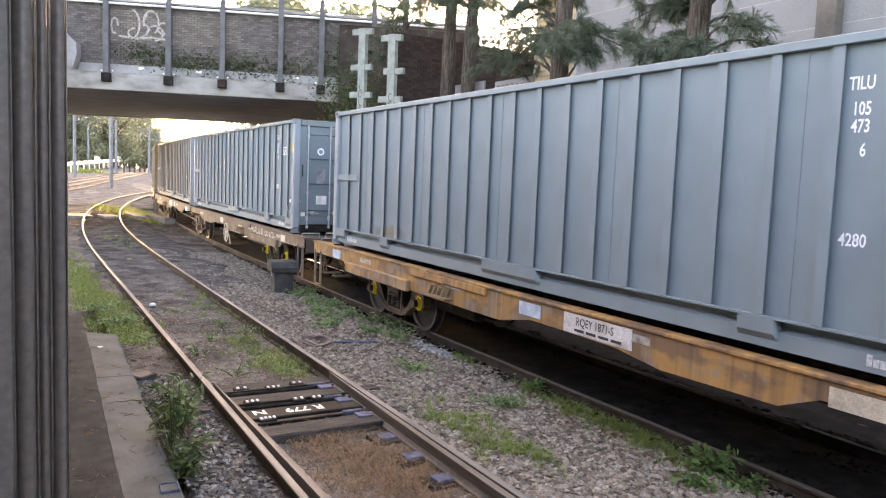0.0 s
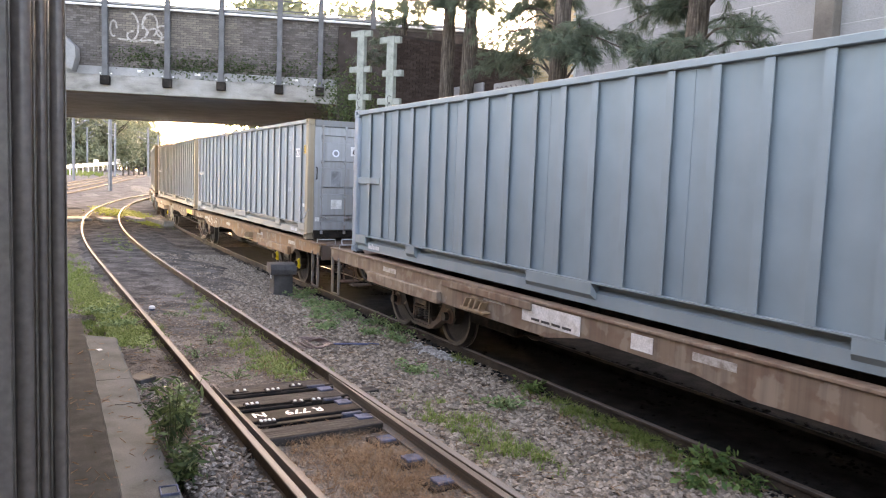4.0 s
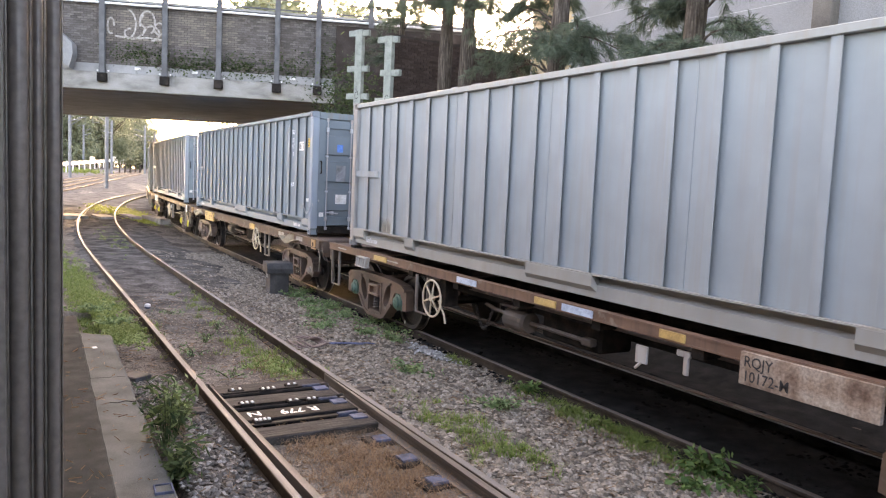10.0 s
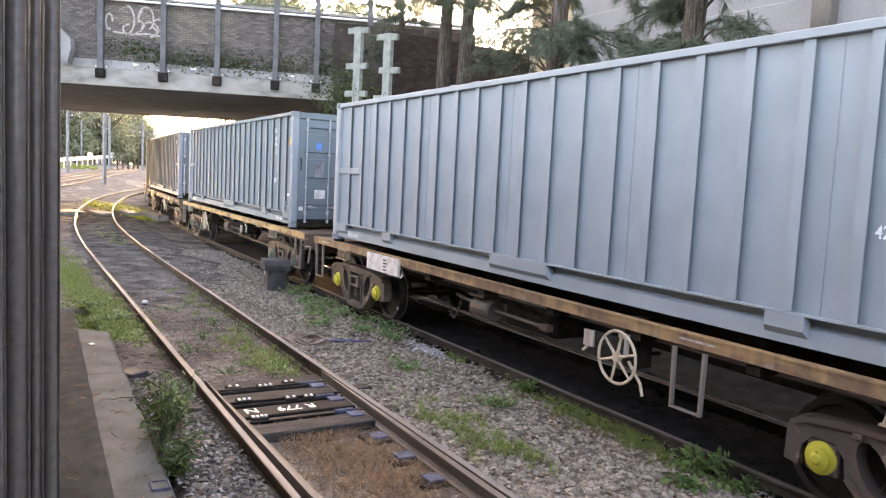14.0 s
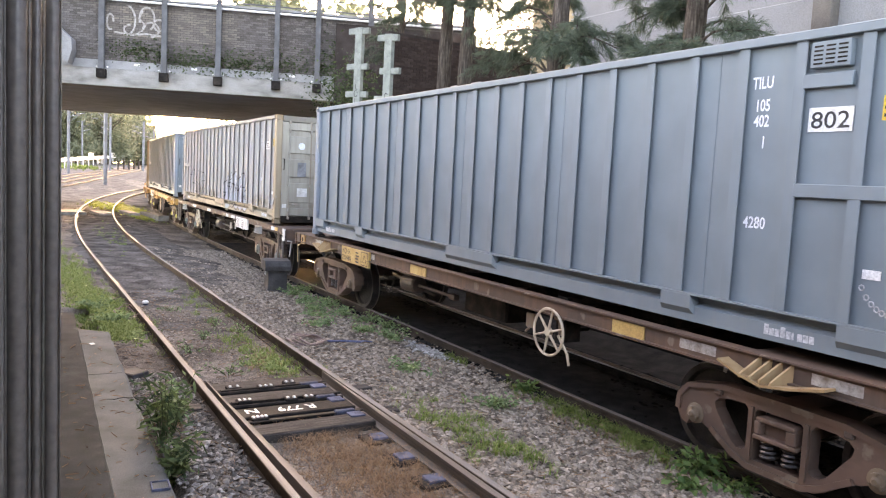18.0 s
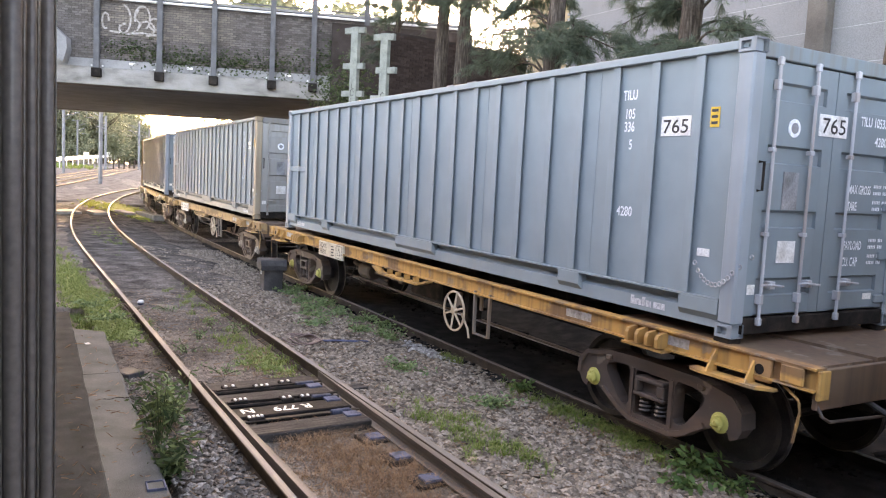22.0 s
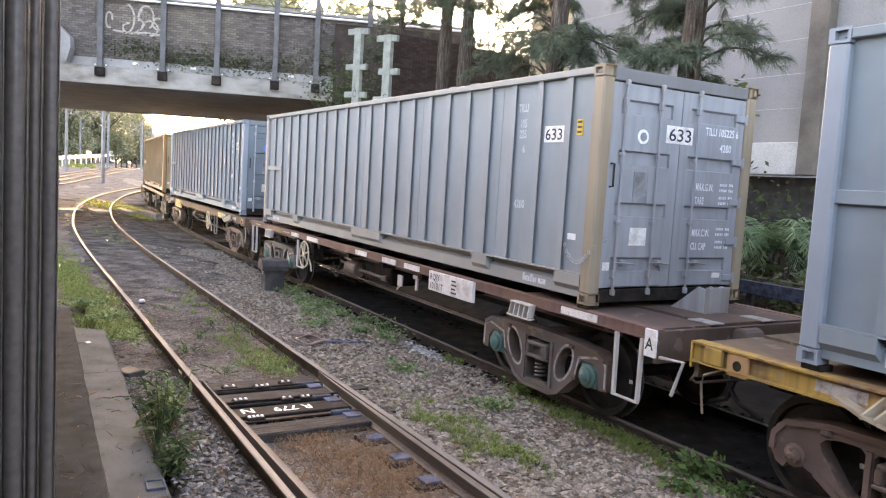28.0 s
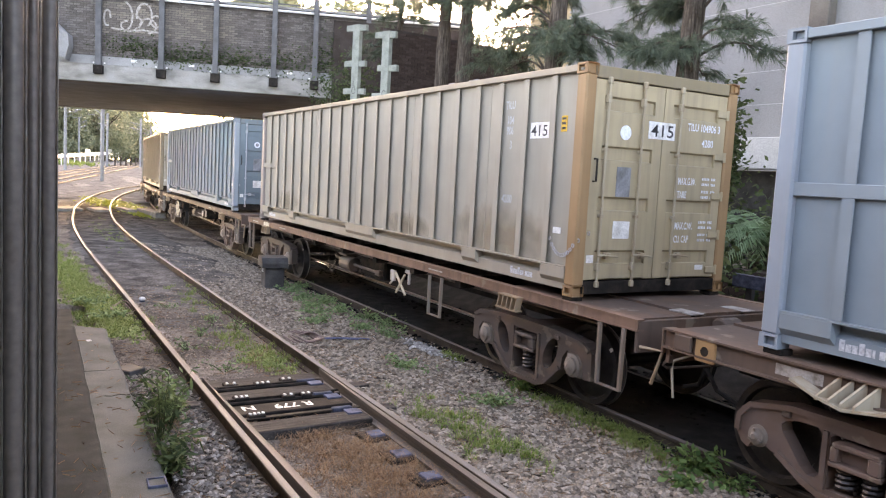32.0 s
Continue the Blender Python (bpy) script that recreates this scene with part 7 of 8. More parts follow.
# ---- the points ----
points = thing("track_points", "set of railway points with black timbers, switch blades and steel slide plates", "points", kind="structure")
for x, rz, mat, label in ((-8.42, -1, M_OLDWOOD, "weathered dark timber"), (-7.93, -0.6, M_OLDWOOD, "weathered grey timber"), (-7.41, 0, M_TAR, "black tarred timber"), (-6.88, 1.5, M_OLDWOOD, "weathered grey timber")):
    ob = part("bearer", cube(-0.15, 0.15, -0.67, 0.58, -0.2, -0.075, 0.012), mat, points, label)
    ob.matrix_basis = pose(x, 2.62, 0, 0, 0, rz)
bm = bmesh.new()
for x in (-8.18, -7.66):
    tube(bm, [(x, 1.95, -0.085), (x + 0.02, 3.2, -0.085)], 0.022, 8)
part("stretcher_bar", bm, M_DARK, points)
for x, z, mat in ((-8.23, -0.072, M_DARK), (-7.74, -0.07, M_DARK), (-7.12, -0.085, M_RAIL), (-7.18, -0.1, M_DARK)):
    part("lock_bar", cube(x - 0.022, x + 0.022, 2.0, 3.22, z, z + 0.016, 0.004), mat, points, "flat steel drive bar")
for x, y, wd, marks in ((-8.3, 2.16, 0.08, 2), (-8.22, 2.5, 0.09, 3), (-8.3, 2.8, 0.07, 2), (-7.77, 2.14, 0.08, 3), (-7.69, 2.62, 0.07, 2), (-7.68, 2.82, 0.06, 2), (-7.17, 2.13, 0.085, 4)):
    chair = part("base_plate", cube(x - 0.06, x + 0.06, y - wd, y + wd, -0.1, -0.045, 0.008), M_DARK, points, "black cast bracket")
    for k in range(marks):
        yk = y - wd + (2 * k + 1) * wd / marks
        part("bolt_head", cube(x - 0.012, x + 0.03, yk - 0.014, yk + 0.014, -0.05, -0.032, 0.004), M_WHITE, chair, "white painted bolt head")
for side in (-1, 1):
    bm = bmesh.new()
    verts = []
    for x, gap, wd in ((-8.5, 0.045, 0.008), (-6.8, 0.06, 0.05), (-4.8, 0.085, 0.065), (-2.0, 0.16, 0.07), (3.0, 0.42, 0.07)):
        if side < 0:
            y = 2.57 - 0.7525 + 0.035 + gap
            prof = ((y, -0.012), (y + wd, -0.012), (y + wd, -0.05), (y + wd * 0.7, -0.06), (y + wd * 0.7, -0.125), (y + wd + 0.03, -0.14), (y, -0.14))
        else:
            y = 2.57 + 0.7525 - 0.037 - (0.002 if x < -5 else 0.012)
            prof = ((y, -0.01), (y, -0.14), (y - wd - 0.05, -0.14), (y - wd - 0.048, -0.128), (y - wd * 0.6, -0.118), (y - wd * 0.6, -0.06), (y - wd, -0.046), (y - wd, -0.01))
        verts.append([bm.verts.new((x, a, b)) for a, b in prof])
    k = len(verts[0])
    for a, b in zip(verts, verts[1:]):
        for j in range(k):
            bm.faces.new((a[j], b[j], b[(j + 1) % k], a[(j + 1) % k]))
    bm.faces.new(verts[0])
    bm.faces.new(verts[-1][::-1])
    bmesh.ops.recalc_face_normals(bm, faces=bm.faces[:])
    part("switch_blade", bm, M_RUSTRAIL, points, "planed steel switch blade")
for i in range(9):
    x = -8.1 + i * 0.557
    part("rail_chair", cube(x - 0.15, x + 0.13, 2.93, 3.22, -0.19, -0.135, 0.01), M_DARK, points)
    zp = -0.06 if i < 3 else -0.112
    part("slide_plate", cube(x - 0.075, x + 0.075, 3.0, 3.16, zp - 0.03, zp, 0.006), M_SLIDE, points, "oily bluish steel slide plate")
    if i < 3:
        part("roller_box", cube(x - 0.16, x - 0.09, 2.9, 3.12, -0.13, -0.05, 0.01), M_BLUESTEEL, points, "small blue-grey steel box")
put_text("lettering", "R 779", 0.19, M_WHITE, points, (-7.47, 2.8, -0.071), Matrix.Rotation(radians(-90), 4, "Z"), 0.92, "white painted point number")
put_text("lettering", "N", 0.19, M_WHITE, points, (-7.5, 2.2, -0.071), Matrix.Rotation(radians(-90), 4, "Z"), 1.0, "white painted letter")

# ---- pale posts with arms ----
def build_arm_post(x, y, top, arms, s=1.0):
    p = thing("arm_post", "pale green painted steel post with cross arms and scribbled graffiti", "post", "posts beside the bridge", at=pose(x, y, 0.3, 0, 0, 24))
    part("shaft", cube(-0.15 * s, 0.15 * s, -0.08, 0.08, -0.8, top, 0.008), M_GREENPOST, p)
    for z, l, r in arms:
        if l:
            part("arm", cube(-l, -0.15 * s, -0.06, 0.06, z, z + 0.19, 0.006), M_GREENPOST, p)
        if r:
            part("arm", cube(0.15 * s, r, -0.06, 0.06, z - 0.02, z + 0.17, 0.006), M_GREENPOST, p)
    bm = bmesh.new()
    for i in range(5):
        stroke(bm, arc(rndp.uniform(-0.04, 0.04), top - 1.9 - i * 0.24, 0.07, 0.11, rndp.uniform(0, 180), rndp.uniform(200, 400)), 0.022, -0.083)
    tagged(part("graffiti", bm, M_BLACK, p), kind="stuff")


rndp = random.Random(6)
build_arm_post(-23.6, 10.0, 6.9, ((6.7, 0.46, 0.42), (5.55, 0.5, 0.42), (4.65, 0.52, 0.42)))
build_arm_post(-21.4, 10.05, 6.4, ((6.2, 0.45, 0.36), (5.2, 0.32, 0.46), (4.35, 0.5, 0.4)), 0.95)

# ---- walls and building behind ----
def brick_wall(name, origin, along, length, z0, z1, mat, core, label, bw=0.24, bh=0.086):
    """A wall with every brick proud of a mortar core."""
    u = Vector((along[0], along[1], 0)).normalized()
    n = Vector((u.y, -u.x, 0))
    m = Matrix(((u.x, -n.x, 0, origin[0]), (u.y, -n.y, 0, origin[1]), (0, 0, 1, 0), (0, 0, 0, 1)))
    w = thing(name, label, "wall", kind="structure", at=m)
    part("wall_core", cube(0, length, 0.02, 0.3, z0, z1), core, w)
    verts, faces, rb = [], [], random.Random(9)
    for r in range(int((z1 - z0) / bh)):
        for k in range(int(length / bw)):
            a, z, d = k * bw + (bw / 2 if r % 2 else 0), z0 + r * bh, rb.uniform(0, 0.006)
            b = min(a + bw - 0.012, length)
            if b <= a + 0.02:
                continue
            nn = len(verts)
            verts += [(a, d, z), (b, d, z), (b, d, z + bh - 0.012), (a, d, z + bh - 0.012), (a, 0.05, z), (b, 0.05, z), (b, 0.05, z + bh - 0.012), (a, 0.05, z + bh - 0.012)]
            faces += [tuple(nn + i for i in q) for q in ((0, 1, 2, 3), (1, 5, 6, 2), (0, 3, 7, 4), (3, 2, 6, 7), (0, 4, 5, 1))]
    tagged(part("brickwork", raw("brickwork", verts, faces, mat), None, w), kind="stuff")
    return w


brick_wall("wall_east", (-22.4, 10.5), (-0.4, 5.7), 6.0, 0.3, 7.0, M_REDBROWN, M_SOOT, "dark brown brick retaining wall beside the bridge")
brick_wall("wall_pier", (-22.2, 15.9), (1, 0), 2.3, 0.5, 12.0, M_CREAM, M_BAND, "cream brick pier at the corner of the white building")
bld = thing("warehouse", "plain white rendered warehouse with grey piers and a concrete band", "building", at=pose(0, 16, 0))
# walls run on unseen to x = 60, added length to block low sky
part("wall", cube(-19.9, 60, 0, 0.4, 3.75, 12.5), M_BLD, bld, "white rendered wall")
part("concrete_band", cube(-19.9, 60, -0.18, 0.4, 2.98, 3.75, 0.02), M_BAND, bld, "grey concrete band")
# dark paint here stands in for the shade under the band
part("lower_wall", cube(-19.9, 60, 1.2, 1.6, 0.0, 2.98), M_CASE, bld, "lower wall, painted dark as shade")
part("roof", cube(-22.2, 60, 0.0, 18, 12.5, 12.8), M_BAND, bld)
part("side_wall", cube(-22.2, -21.8, 0.4, 18, 0, 12.5), M_BLD, bld)
for x in (-10.95, -4.3, 2.35):
    part("pier", cube(x - 0.24, x + 0.24, -0.3, 0.0, 2.98, 12.5, 0.02), M_PIER, bld, "grey concrete pier")
for z in (4.55, 5.35, 6.15, 6.95, 7.75):
    for x0, x1 in ((-19.9, -11.2), (-10.7, -4.55)):
        part("joint_strip", cube(x0, x1, -0.006, 0.0, z, z + 0.012), M_BAND, bld)
brick_wall("wall_low", (-14.5, 10.6), (1, 0), 17.0, 0.2, 1.1, M_REDBROWN, M_SOOT, "low dark boundary wall daubed with faded paint", 0.36, 0.16)
hoard = thing("white_hoarding", "white metal hoarding with scribbled graffiti behind the trees", "hoarding", at=pose(0, 12.0, 0))
part("panel", cube(-20.9, -19.2, 0, 0.06, 2.5, 5.3), M_BLD, hoard)
part("panel", cube(-18.6, -16.75, 0, 0.06, 2.5, 5.2), M_BLD, hoard)
bm = bmesh.new()
for i in range(7):
    stroke(bm, arc(-18.4 + i * 0.22, 4.95, 0.09, 0.13, 200 - 30 * i, -60 + 20 * i), 0.03, -0.004)
tagged(part("graffiti", bm, M_BLACK, hoard), kind="stuff")
rail = thing("guard_rail", "low bluish steel guard rail beyond the freight track", "railing", at=pose(0, 9.5, 0))
part("beam", cube(-7.6, 3, -0.04, 0.04, 0.98, 1.18, 0.01), M_BLUESTEEL, rail)
for i in range(6):
    part("post", cube(-7.4 + i * 1.8, -7.3 + i * 1.8, 0.04, 0.12, 0.2, 1.1), M_CASE, rail)

# ---- trees ----
def build_casuarina(x, y, z0, height, r, lean, zones, seed, label):
    """A she-oak: ridged trunk, limbs reaching into zones (x, y, z, spread, high, number), branchlets and fine hanging needles."""
    rt = random.Random(seed)
    t = thing("casuarina_tree", label, "tree", "trees beside the line", at=pose(x, y, z0))
    bm = bmesh.new()
    fs = np.linspace(0, 1, 14)
    pts = [(lean[0] * f + 0.05 * math.sin(7 * f + seed), lean[1] * f + 0.05 * math.cos(6 * f), height * f) for f in fs]
    tube(bm, pts, [r * (1.15 - 0.65 * f) * (1 + 0.05 * math.sin(31 * f + seed)) for f in fs], 14)
    part("trunk", bm, M_BARK, t, "ridged grey-brown trunk", True)
    nv, nf = [], []
    ends = [Vector((zx + rt.uniform(-1, 1) * sx, zy + rt.gauss(0, 0.5), zz + rt.uniform(-1, 1) * sz)) for zx, zy, zz, sx, sz, k in zones for _ in range(k)]
    for e in ends:
        hd = math.hypot(e.x, e.y)
        zc = min(height * 0.97, max(2.5, e.z + rt.uniform(-0.35, 0.15) * hd))
        f = zc / height
        b = Vector((lean[0] * f, lean[1] * f, zc))
        d = (e - b).normalized()
        side = Vector((-d.y, d.x, 0)).normalized()
        wob, arch = rt.uniform(-0.15, 0.15) * hd, rt.uniform(0.1, 0.3) * hd
        limb = [b.lerp(e, k) + side * wob * math.sin(3.14 * k) + Vector((0, 0, arch * math.sin(3.14 * k))) for k in np.linspace(0, 1, 8)]
        bm = bmesh.new()
        tube(bm, limb, [0.03 * (1 - 0.85 * k) + 0.005 for k in np.linspace(0, 1, 8)], 6)
        for k in range(13):
            g = (1 - 0.55 * rt.random() ** 1.6) * 6.99
            p0 = limb[int(g)].lerp(limb[int(g) + 1], g - int(g))
            out = (d * rt.uniform(0.0, 0.9) + side * rt.gauss(0, 0.7) + Vector((rt.gauss(0, 0.4), rt.gauss(0, 0.4), rt.uniform(-0.3, 0.6)))).normalized()
            bl = rt.uniform(0.2, 0.55)
            br = [p0 + out * bl * q + Vector((0, 0, -0.45 * bl * q * q)) for q in (0, 0.35, 0.7, 1.0)]
            tube(bm, br, [0.006, 0.005, 0.004, 0.002], 4, False)
            for s in range(13):
                h = rt.uniform(0.1, 1.0) * 2.99
                base = br[int(h)].lerp(br[int(h) + 1], h - int(h))
                spray = (out * 0.8 + Vector((rt.gauss(0, 0.45), rt.gauss(0, 0.45), rt.gauss(-0.25, 0.35)))).normalized()
                for _ in range(6):
                    q = (spray + Vector((rt.gauss(0, 0.22), rt.gauss(0, 0.22), rt.gauss(0, 0.22)))).normalized()
                    l = rt.uniform(0.13, 0.3)
                    w = q.cross(Vector((rt.uniform(-1, 1), rt.uniform(-1, 1), rt.uniform(-1, 1)))).normalized() * 0.0036
                    n = len(nv)
                    mid = base + q * l * 0.55 + Vector((0, 0, -0.06 * l))
                    nv += [base - w, base + w, mid + w, mid - w, base + q * l + Vector((0, 0, -0.4 * l))]
                    nf += [(n, n + 1, n + 2, n + 3), (n + 3, n + 2, n + 4)]
        part("limb", bm, M_BARK, t, "", True)
    part("crown", raw("crown", nv, nf, M_NEEDLE), None, t, "drooping grey-green needle sprays")


build_casuarina(-14.3, 11.0, 0.4, 9.0, 0.27, (0.05, 0.1), [(-2.36, 0.0, 5.33, 1.48, 0.58, 11), (-3.78, 0.2, 6.63, 1.25, 0.39, 6), (1.11, -0.4, 4.97, 0.65, 0.39, 6), (1.84, -0.2, 5.06, 0.68, 0.47, 6), (-1.92, 0.5, 6.27, 0.67, 0.36, 4)] + [(0.2, 0.3, 7.6, 1.6, 0.6, 5)], 1, "tall casuarina with a thick ridged trunk and drooping needles")
build_casuarina(-10.3, 11.1, 0.4, 9.0, 0.25, (0.0, 0.1), [(-1.62, -0.1, 5.67, 0.92, 0.36, 7), (-0.58, -0.1, 4.92, 0.49, 0.5, 4), (0.49, 0.1, 5.21, 0.66, 0.45, 3), (-0.37, -0.3, 4.37, 0.55, 0.15, 3), (1.2, -0.1, 4.55, 0.39, 0.34, 2), (0.71, -0.4, 4.25, 0.48, 0.15, 1)] + [(0.2, 0.3, 7.5, 1.6, 0.6, 5)], 2, "casuarina with feathery hanging sprays against the white wall")
build_casuarina(-6.2, 11.0, 0.4, 10.5, 0.31, (0.12, 0.0), [(0, 0, 9.2, 1.8, 0.6, 12)], 3, "casuarina with a thick furrowed trunk beside the line")
build_casuarina(-20.75, 11.6, 0.4, 11.0, 0.25, (0.25, 0.0), [(-2.03, -0.63, 7.52, 1.21, 0.37, 5), (0.13, -0.63, 7.11, 1.04, 0.31, 3), (-0.13, -0.23, 9.31, 1.62, 1.22, 14)], 4, "dark tall casuarina before the brick wall")
build_casuarina(-19.95, 11.72, 0.4, 11.0, 0.24, (0.75, 0.0), [(0.8, -0.15, 7.02, 1.06, 0.36, 5), (0.37, -0.07, 9.43, 1.65, 1.24, 12)], 5, "dark leaning casuarina before the brick wall")
build_casuarina(-24.6, 12.0, 0.4, 11.0, 0.14, (0.2, 0.0), [(0.06, -0.5, 6.93, 0.81, 0.83, 9), (1.39, 0.0, 7.05, 0.49, 0.8, 3)] + [(0, 0, 9.5, 1.4, 0.8, 8)], 7, "casuarina overhanging the end of the bridge")


def build_palm(x, y, z, k, ln, seed):
    rp = random.Random(seed)
    p = thing("palm", "low palm with arching feathery fronds at the foot of the building", "palm", "palms behind the line", at=pose(x, y, z))
    bm = bmesh.new()
    tube(bm, [(0, 0, -0.4), (0, 0, 0.1), (0, 0, 0.45)], [0.2, 0.17, 0.1], 9)
    part("trunk", bm, M_BARK, p)
    for i in range(k):
        a, rise, l = rp.uniform(0, 6.283), rp.uniform(0.5, 1.3), ln * rp.uniform(0.75, 1.1)
        bm = bmesh.new()
        pts = [Vector((math.cos(a) * l * f, math.sin(a) * l * f, 0.35 + rise * l * f * 0.9 - 0.85 * l * f * f)) for f in np.linspace(0, 1, 9)]
        tube(bm, pts, [0.014 * (1.1 - f) for f in np.linspace(0, 1, 9)], 5)
        for j in range(2, 34):
            f = j / 34
            q0 = pts[min(7, int(f * 8))].lerp(pts[min(8, int(f * 8) + 1)], f * 8 - int(f * 8))
            tang = (pts[min(8, int(f * 8) + 1)] - pts[min(7, int(f * 8))]).normalized()
            side = tang.cross(Vector((0, 0, 1))).normalized()
            for s in (-1, 1):
                tip = q0 + side * s * 0.34 * (1 - 0.6 * f) + tang * 0.2 + Vector((0, 0, -0.1 + rp.uniform(-0.05, 0.05)))
                w = tang * 0.014
                v = [bm.verts.new(c) for c in (q0 - w, q0 + w, q0.lerp(tip, 0.5) + w * 1.2, tip, q0.lerp(tip, 0.5) - w)]
                bm.faces.new(v)
        part("frond", bm, M_PALM, p)


build_palm(-8.8, 12.2, 1.1, 17, 1.8, 1)
build_palm(-7.2, 12.6, 0.8, 12, 1.4, 2)
build_palm(-9.5, 12.5, 1.2, 15, 1.7, 3)
build_palm(-6.2, 11.9, 0.6, 10, 1.1, 4)
rnd = random.Random(21)
tagged(new("shrubbery", leaf_cloud("shrubbery", scatter(rnd, (-9.4, 12.6, 1.2), (0.8, 0.4, 0.6), 1600) + scatter(rnd, (-10.85, 13.0, 3.2), (0.13, 0.2, 0.6), 1500) + scatter(rnd, (-26.5, 10.9, 5.0), (1.0, 0.5, 0.7), 2200), 0.09, M_IVY, rnd)), "dark broadleaf shrubs behind the line", "shrub", kind="stuff")

bank = []
for k in range(26):
    bank += scatter(rnd, (-21.5 + k * 1.1 + rnd.uniform(-0.4, 0.4), 9.9 + rnd.uniform(-0.35, 0.35), 0.75 + rnd.uniform(-0.1, 0.35)), (0.55, 0.22, 0.28), 420)
tagged(new("undergrowth", leaf_cloud("undergrowth", bank, 0.085, M_IVY, rnd)), "dark leafy undergrowth along the boundary beyond the freight line", "undergrowth", kind="stuff")

# ---- beyond the bridge ----
for p, q in (((-76, 4.05), (-167.6, 23.8)), ((-90, 4.35), (-180, 23.8))):
    p, q = Vector((*p, 0)), Vector((*q, 0))
    d = (q - p).normalized()
    n = Vector((-d.y, d.x, 0))
    far = thing("far_track", "main line track with dark rails on grey ballast beyond the bridge", "track", "main line tracks", "structure")
    for s in (-1, 1):
        line = [p + d * k + n * s * 0.72 for k in (-24, 0, 40, 90, 200)]
        part("rail", tube(bmesh.new(), [v + Vector((0, 0, ground_height(v.x, 5.0) + 0.17)) for v in line], 0.06, 6), M_RAIL, far)
    bm = bmesh.new()
    rows = []
    for k in (-24, 0, 40, 90, 200):
        c = p + d * k
        z = ground_height(c.x, 5.0)
        rows.append([bm.verts.new((*(c + n * o).xy, z + h)) for o, h in ((-2.6, -0.3), (-1.6, 0.07), (1.6, 0.07), (2.6, -0.3))])
    for a, b in zip(rows, rows[1:]):
        for j in range(3):
            bm.faces.new((a[j], a[j + 1], b[j + 1], b[j]))
    bmesh.ops.recalc_face_normals(bm, faces=bm.faces[:])
    part("ballast_bed", bm, M_FARBED, far, "grey ballast bed")


verts, faces = [], []
for i in range(17):
    for j in range(9):
        x, y = -50 - i * 6.0, -8 + j * 5.0 + (0.8 * math.sin(i * 1.7 + j) if 0 < j < 8 else 0)
        verts.append((x + (0.9 * math.sin(j * 2.3) if i == 0 else 0), y, ground_height(x, min(y, 8.0) if x > -58 else y) + 0.06))
faces = [(9 * i + j, 9 * i + j + 1, 9 * i + j + 10, 9 * i + j + 9) for i in range(16) for j in range(8)]
tagged(new("far_ballast", raw("far_ballast", verts, faces, M_FARBED)), "grey ballast field beside the main line", "ballast", kind="structure")


def build_mast(x, y, z, h, reach, ang):
    m = thing("catenary_mast", "grey steel overhead line mast with bracket arms", "mast", "masts of the main line", at=pose(x, y, z, 0, 0, ang))
    part("post", cube(-0.14, 0.14, -0.14, 0.14, -0.5, h), M_MAST, m)
    for zz in (h - 1.2, h - 2.2):
        bm = bmesh.new()
        tube(bm, [(0, 0, zz), (reach, 0, zz + 0.5)], 0.045, 6)
        tube(bm, [(0, 0, zz - 0.6), (reach * 0.8, 0, zz + 0.35)], 0.035, 6)
        tube(bm, [(reach, 0, zz + 0.5), (reach * 1.05, 0, zz - 0.5), (reach * 0.55, 0, zz - 0.55)], 0.03, 6)
        part("bracket_arm", bm, M_MAST, m)
    bm = bmesh.new()
    for q in (0.3, 0.8):
        lathe(bm, [(0.05, -0.1), (0.09, 0.0), (0.05, 0.1)], 8, (reach * q, 0, h - 2.1 + 0.45 * q))
    part("insulator", bm, M_WHITE, m)


for x, y, z, h, reach, ang in ((-84, 8.3, 0.0, 9.5, 3.0, 200), (-112, 6.6, 0.7, 9.5, 3.2, 30), (-140, 14.6, 1.0, 9.0, 3.2, 200), (-150, 21.3, 1.1, 9.0, 3.0, 210), (-190, 29.2, 1.6, 9.0, 3.0, 210), (-170, 12.5, 1.4, 9, 3.2, 20)):
    build_mast(x, y, z, h, reach, ang)
wires = thing("overhead_wires", "thin overhead contact wires between the masts", "wires", kind="structure")
for o, z in ((0.0, 6.2), (0.0, 7.2), (4.0, 6.6), (4.0, 7.6), (-4, 7.0)):
    bm = bmesh.new()
    tube(bm, [(-62, 4.5 + o * 0.6, z), (-112, 13.0 + o, z + 0.6), (-200, 31 + o, z + 1.5)], 0.016, 5)
    part("wire", bm, M_CASE, wires)

fence = thing("white_barrier", "white painted barrier fence beside the main line", "fence", at=pose(0, 0, 0))
a, b = Vector((-130, 5.0, 1.0)), Vector((-205, 22.0, 2.6))
d = (b - a)
rz = math.degrees(math.atan2(d.y, d.x))
for i in range(19):
    q = a + d * i / 12
    ob = part("panel", cube(0, d.length / 12 * 0.97, -0.05, 0.05, 0.9, 1.55 + (0.7 if i in (6, 11, 12) else 0)), M_WHITE, fence)
    ob.matrix_basis = pose(q.x, q.y, q.z, 0, 0, rz)
    ob = part("post", cube(-0.08, 0.08, -0.08, 0.08, -0.3, 1.6), M_WHITE, fence)
    ob.matrix_basis = pose(q.x, q.y, q.z, 0, 0, rz)
dark_post = cube(-0.14, 0.14, -0.12, 0.12, -0.4, 1.7, 0.02)
dark_post_me = mesh_of(dark_post, "fence_post", M_BARK)
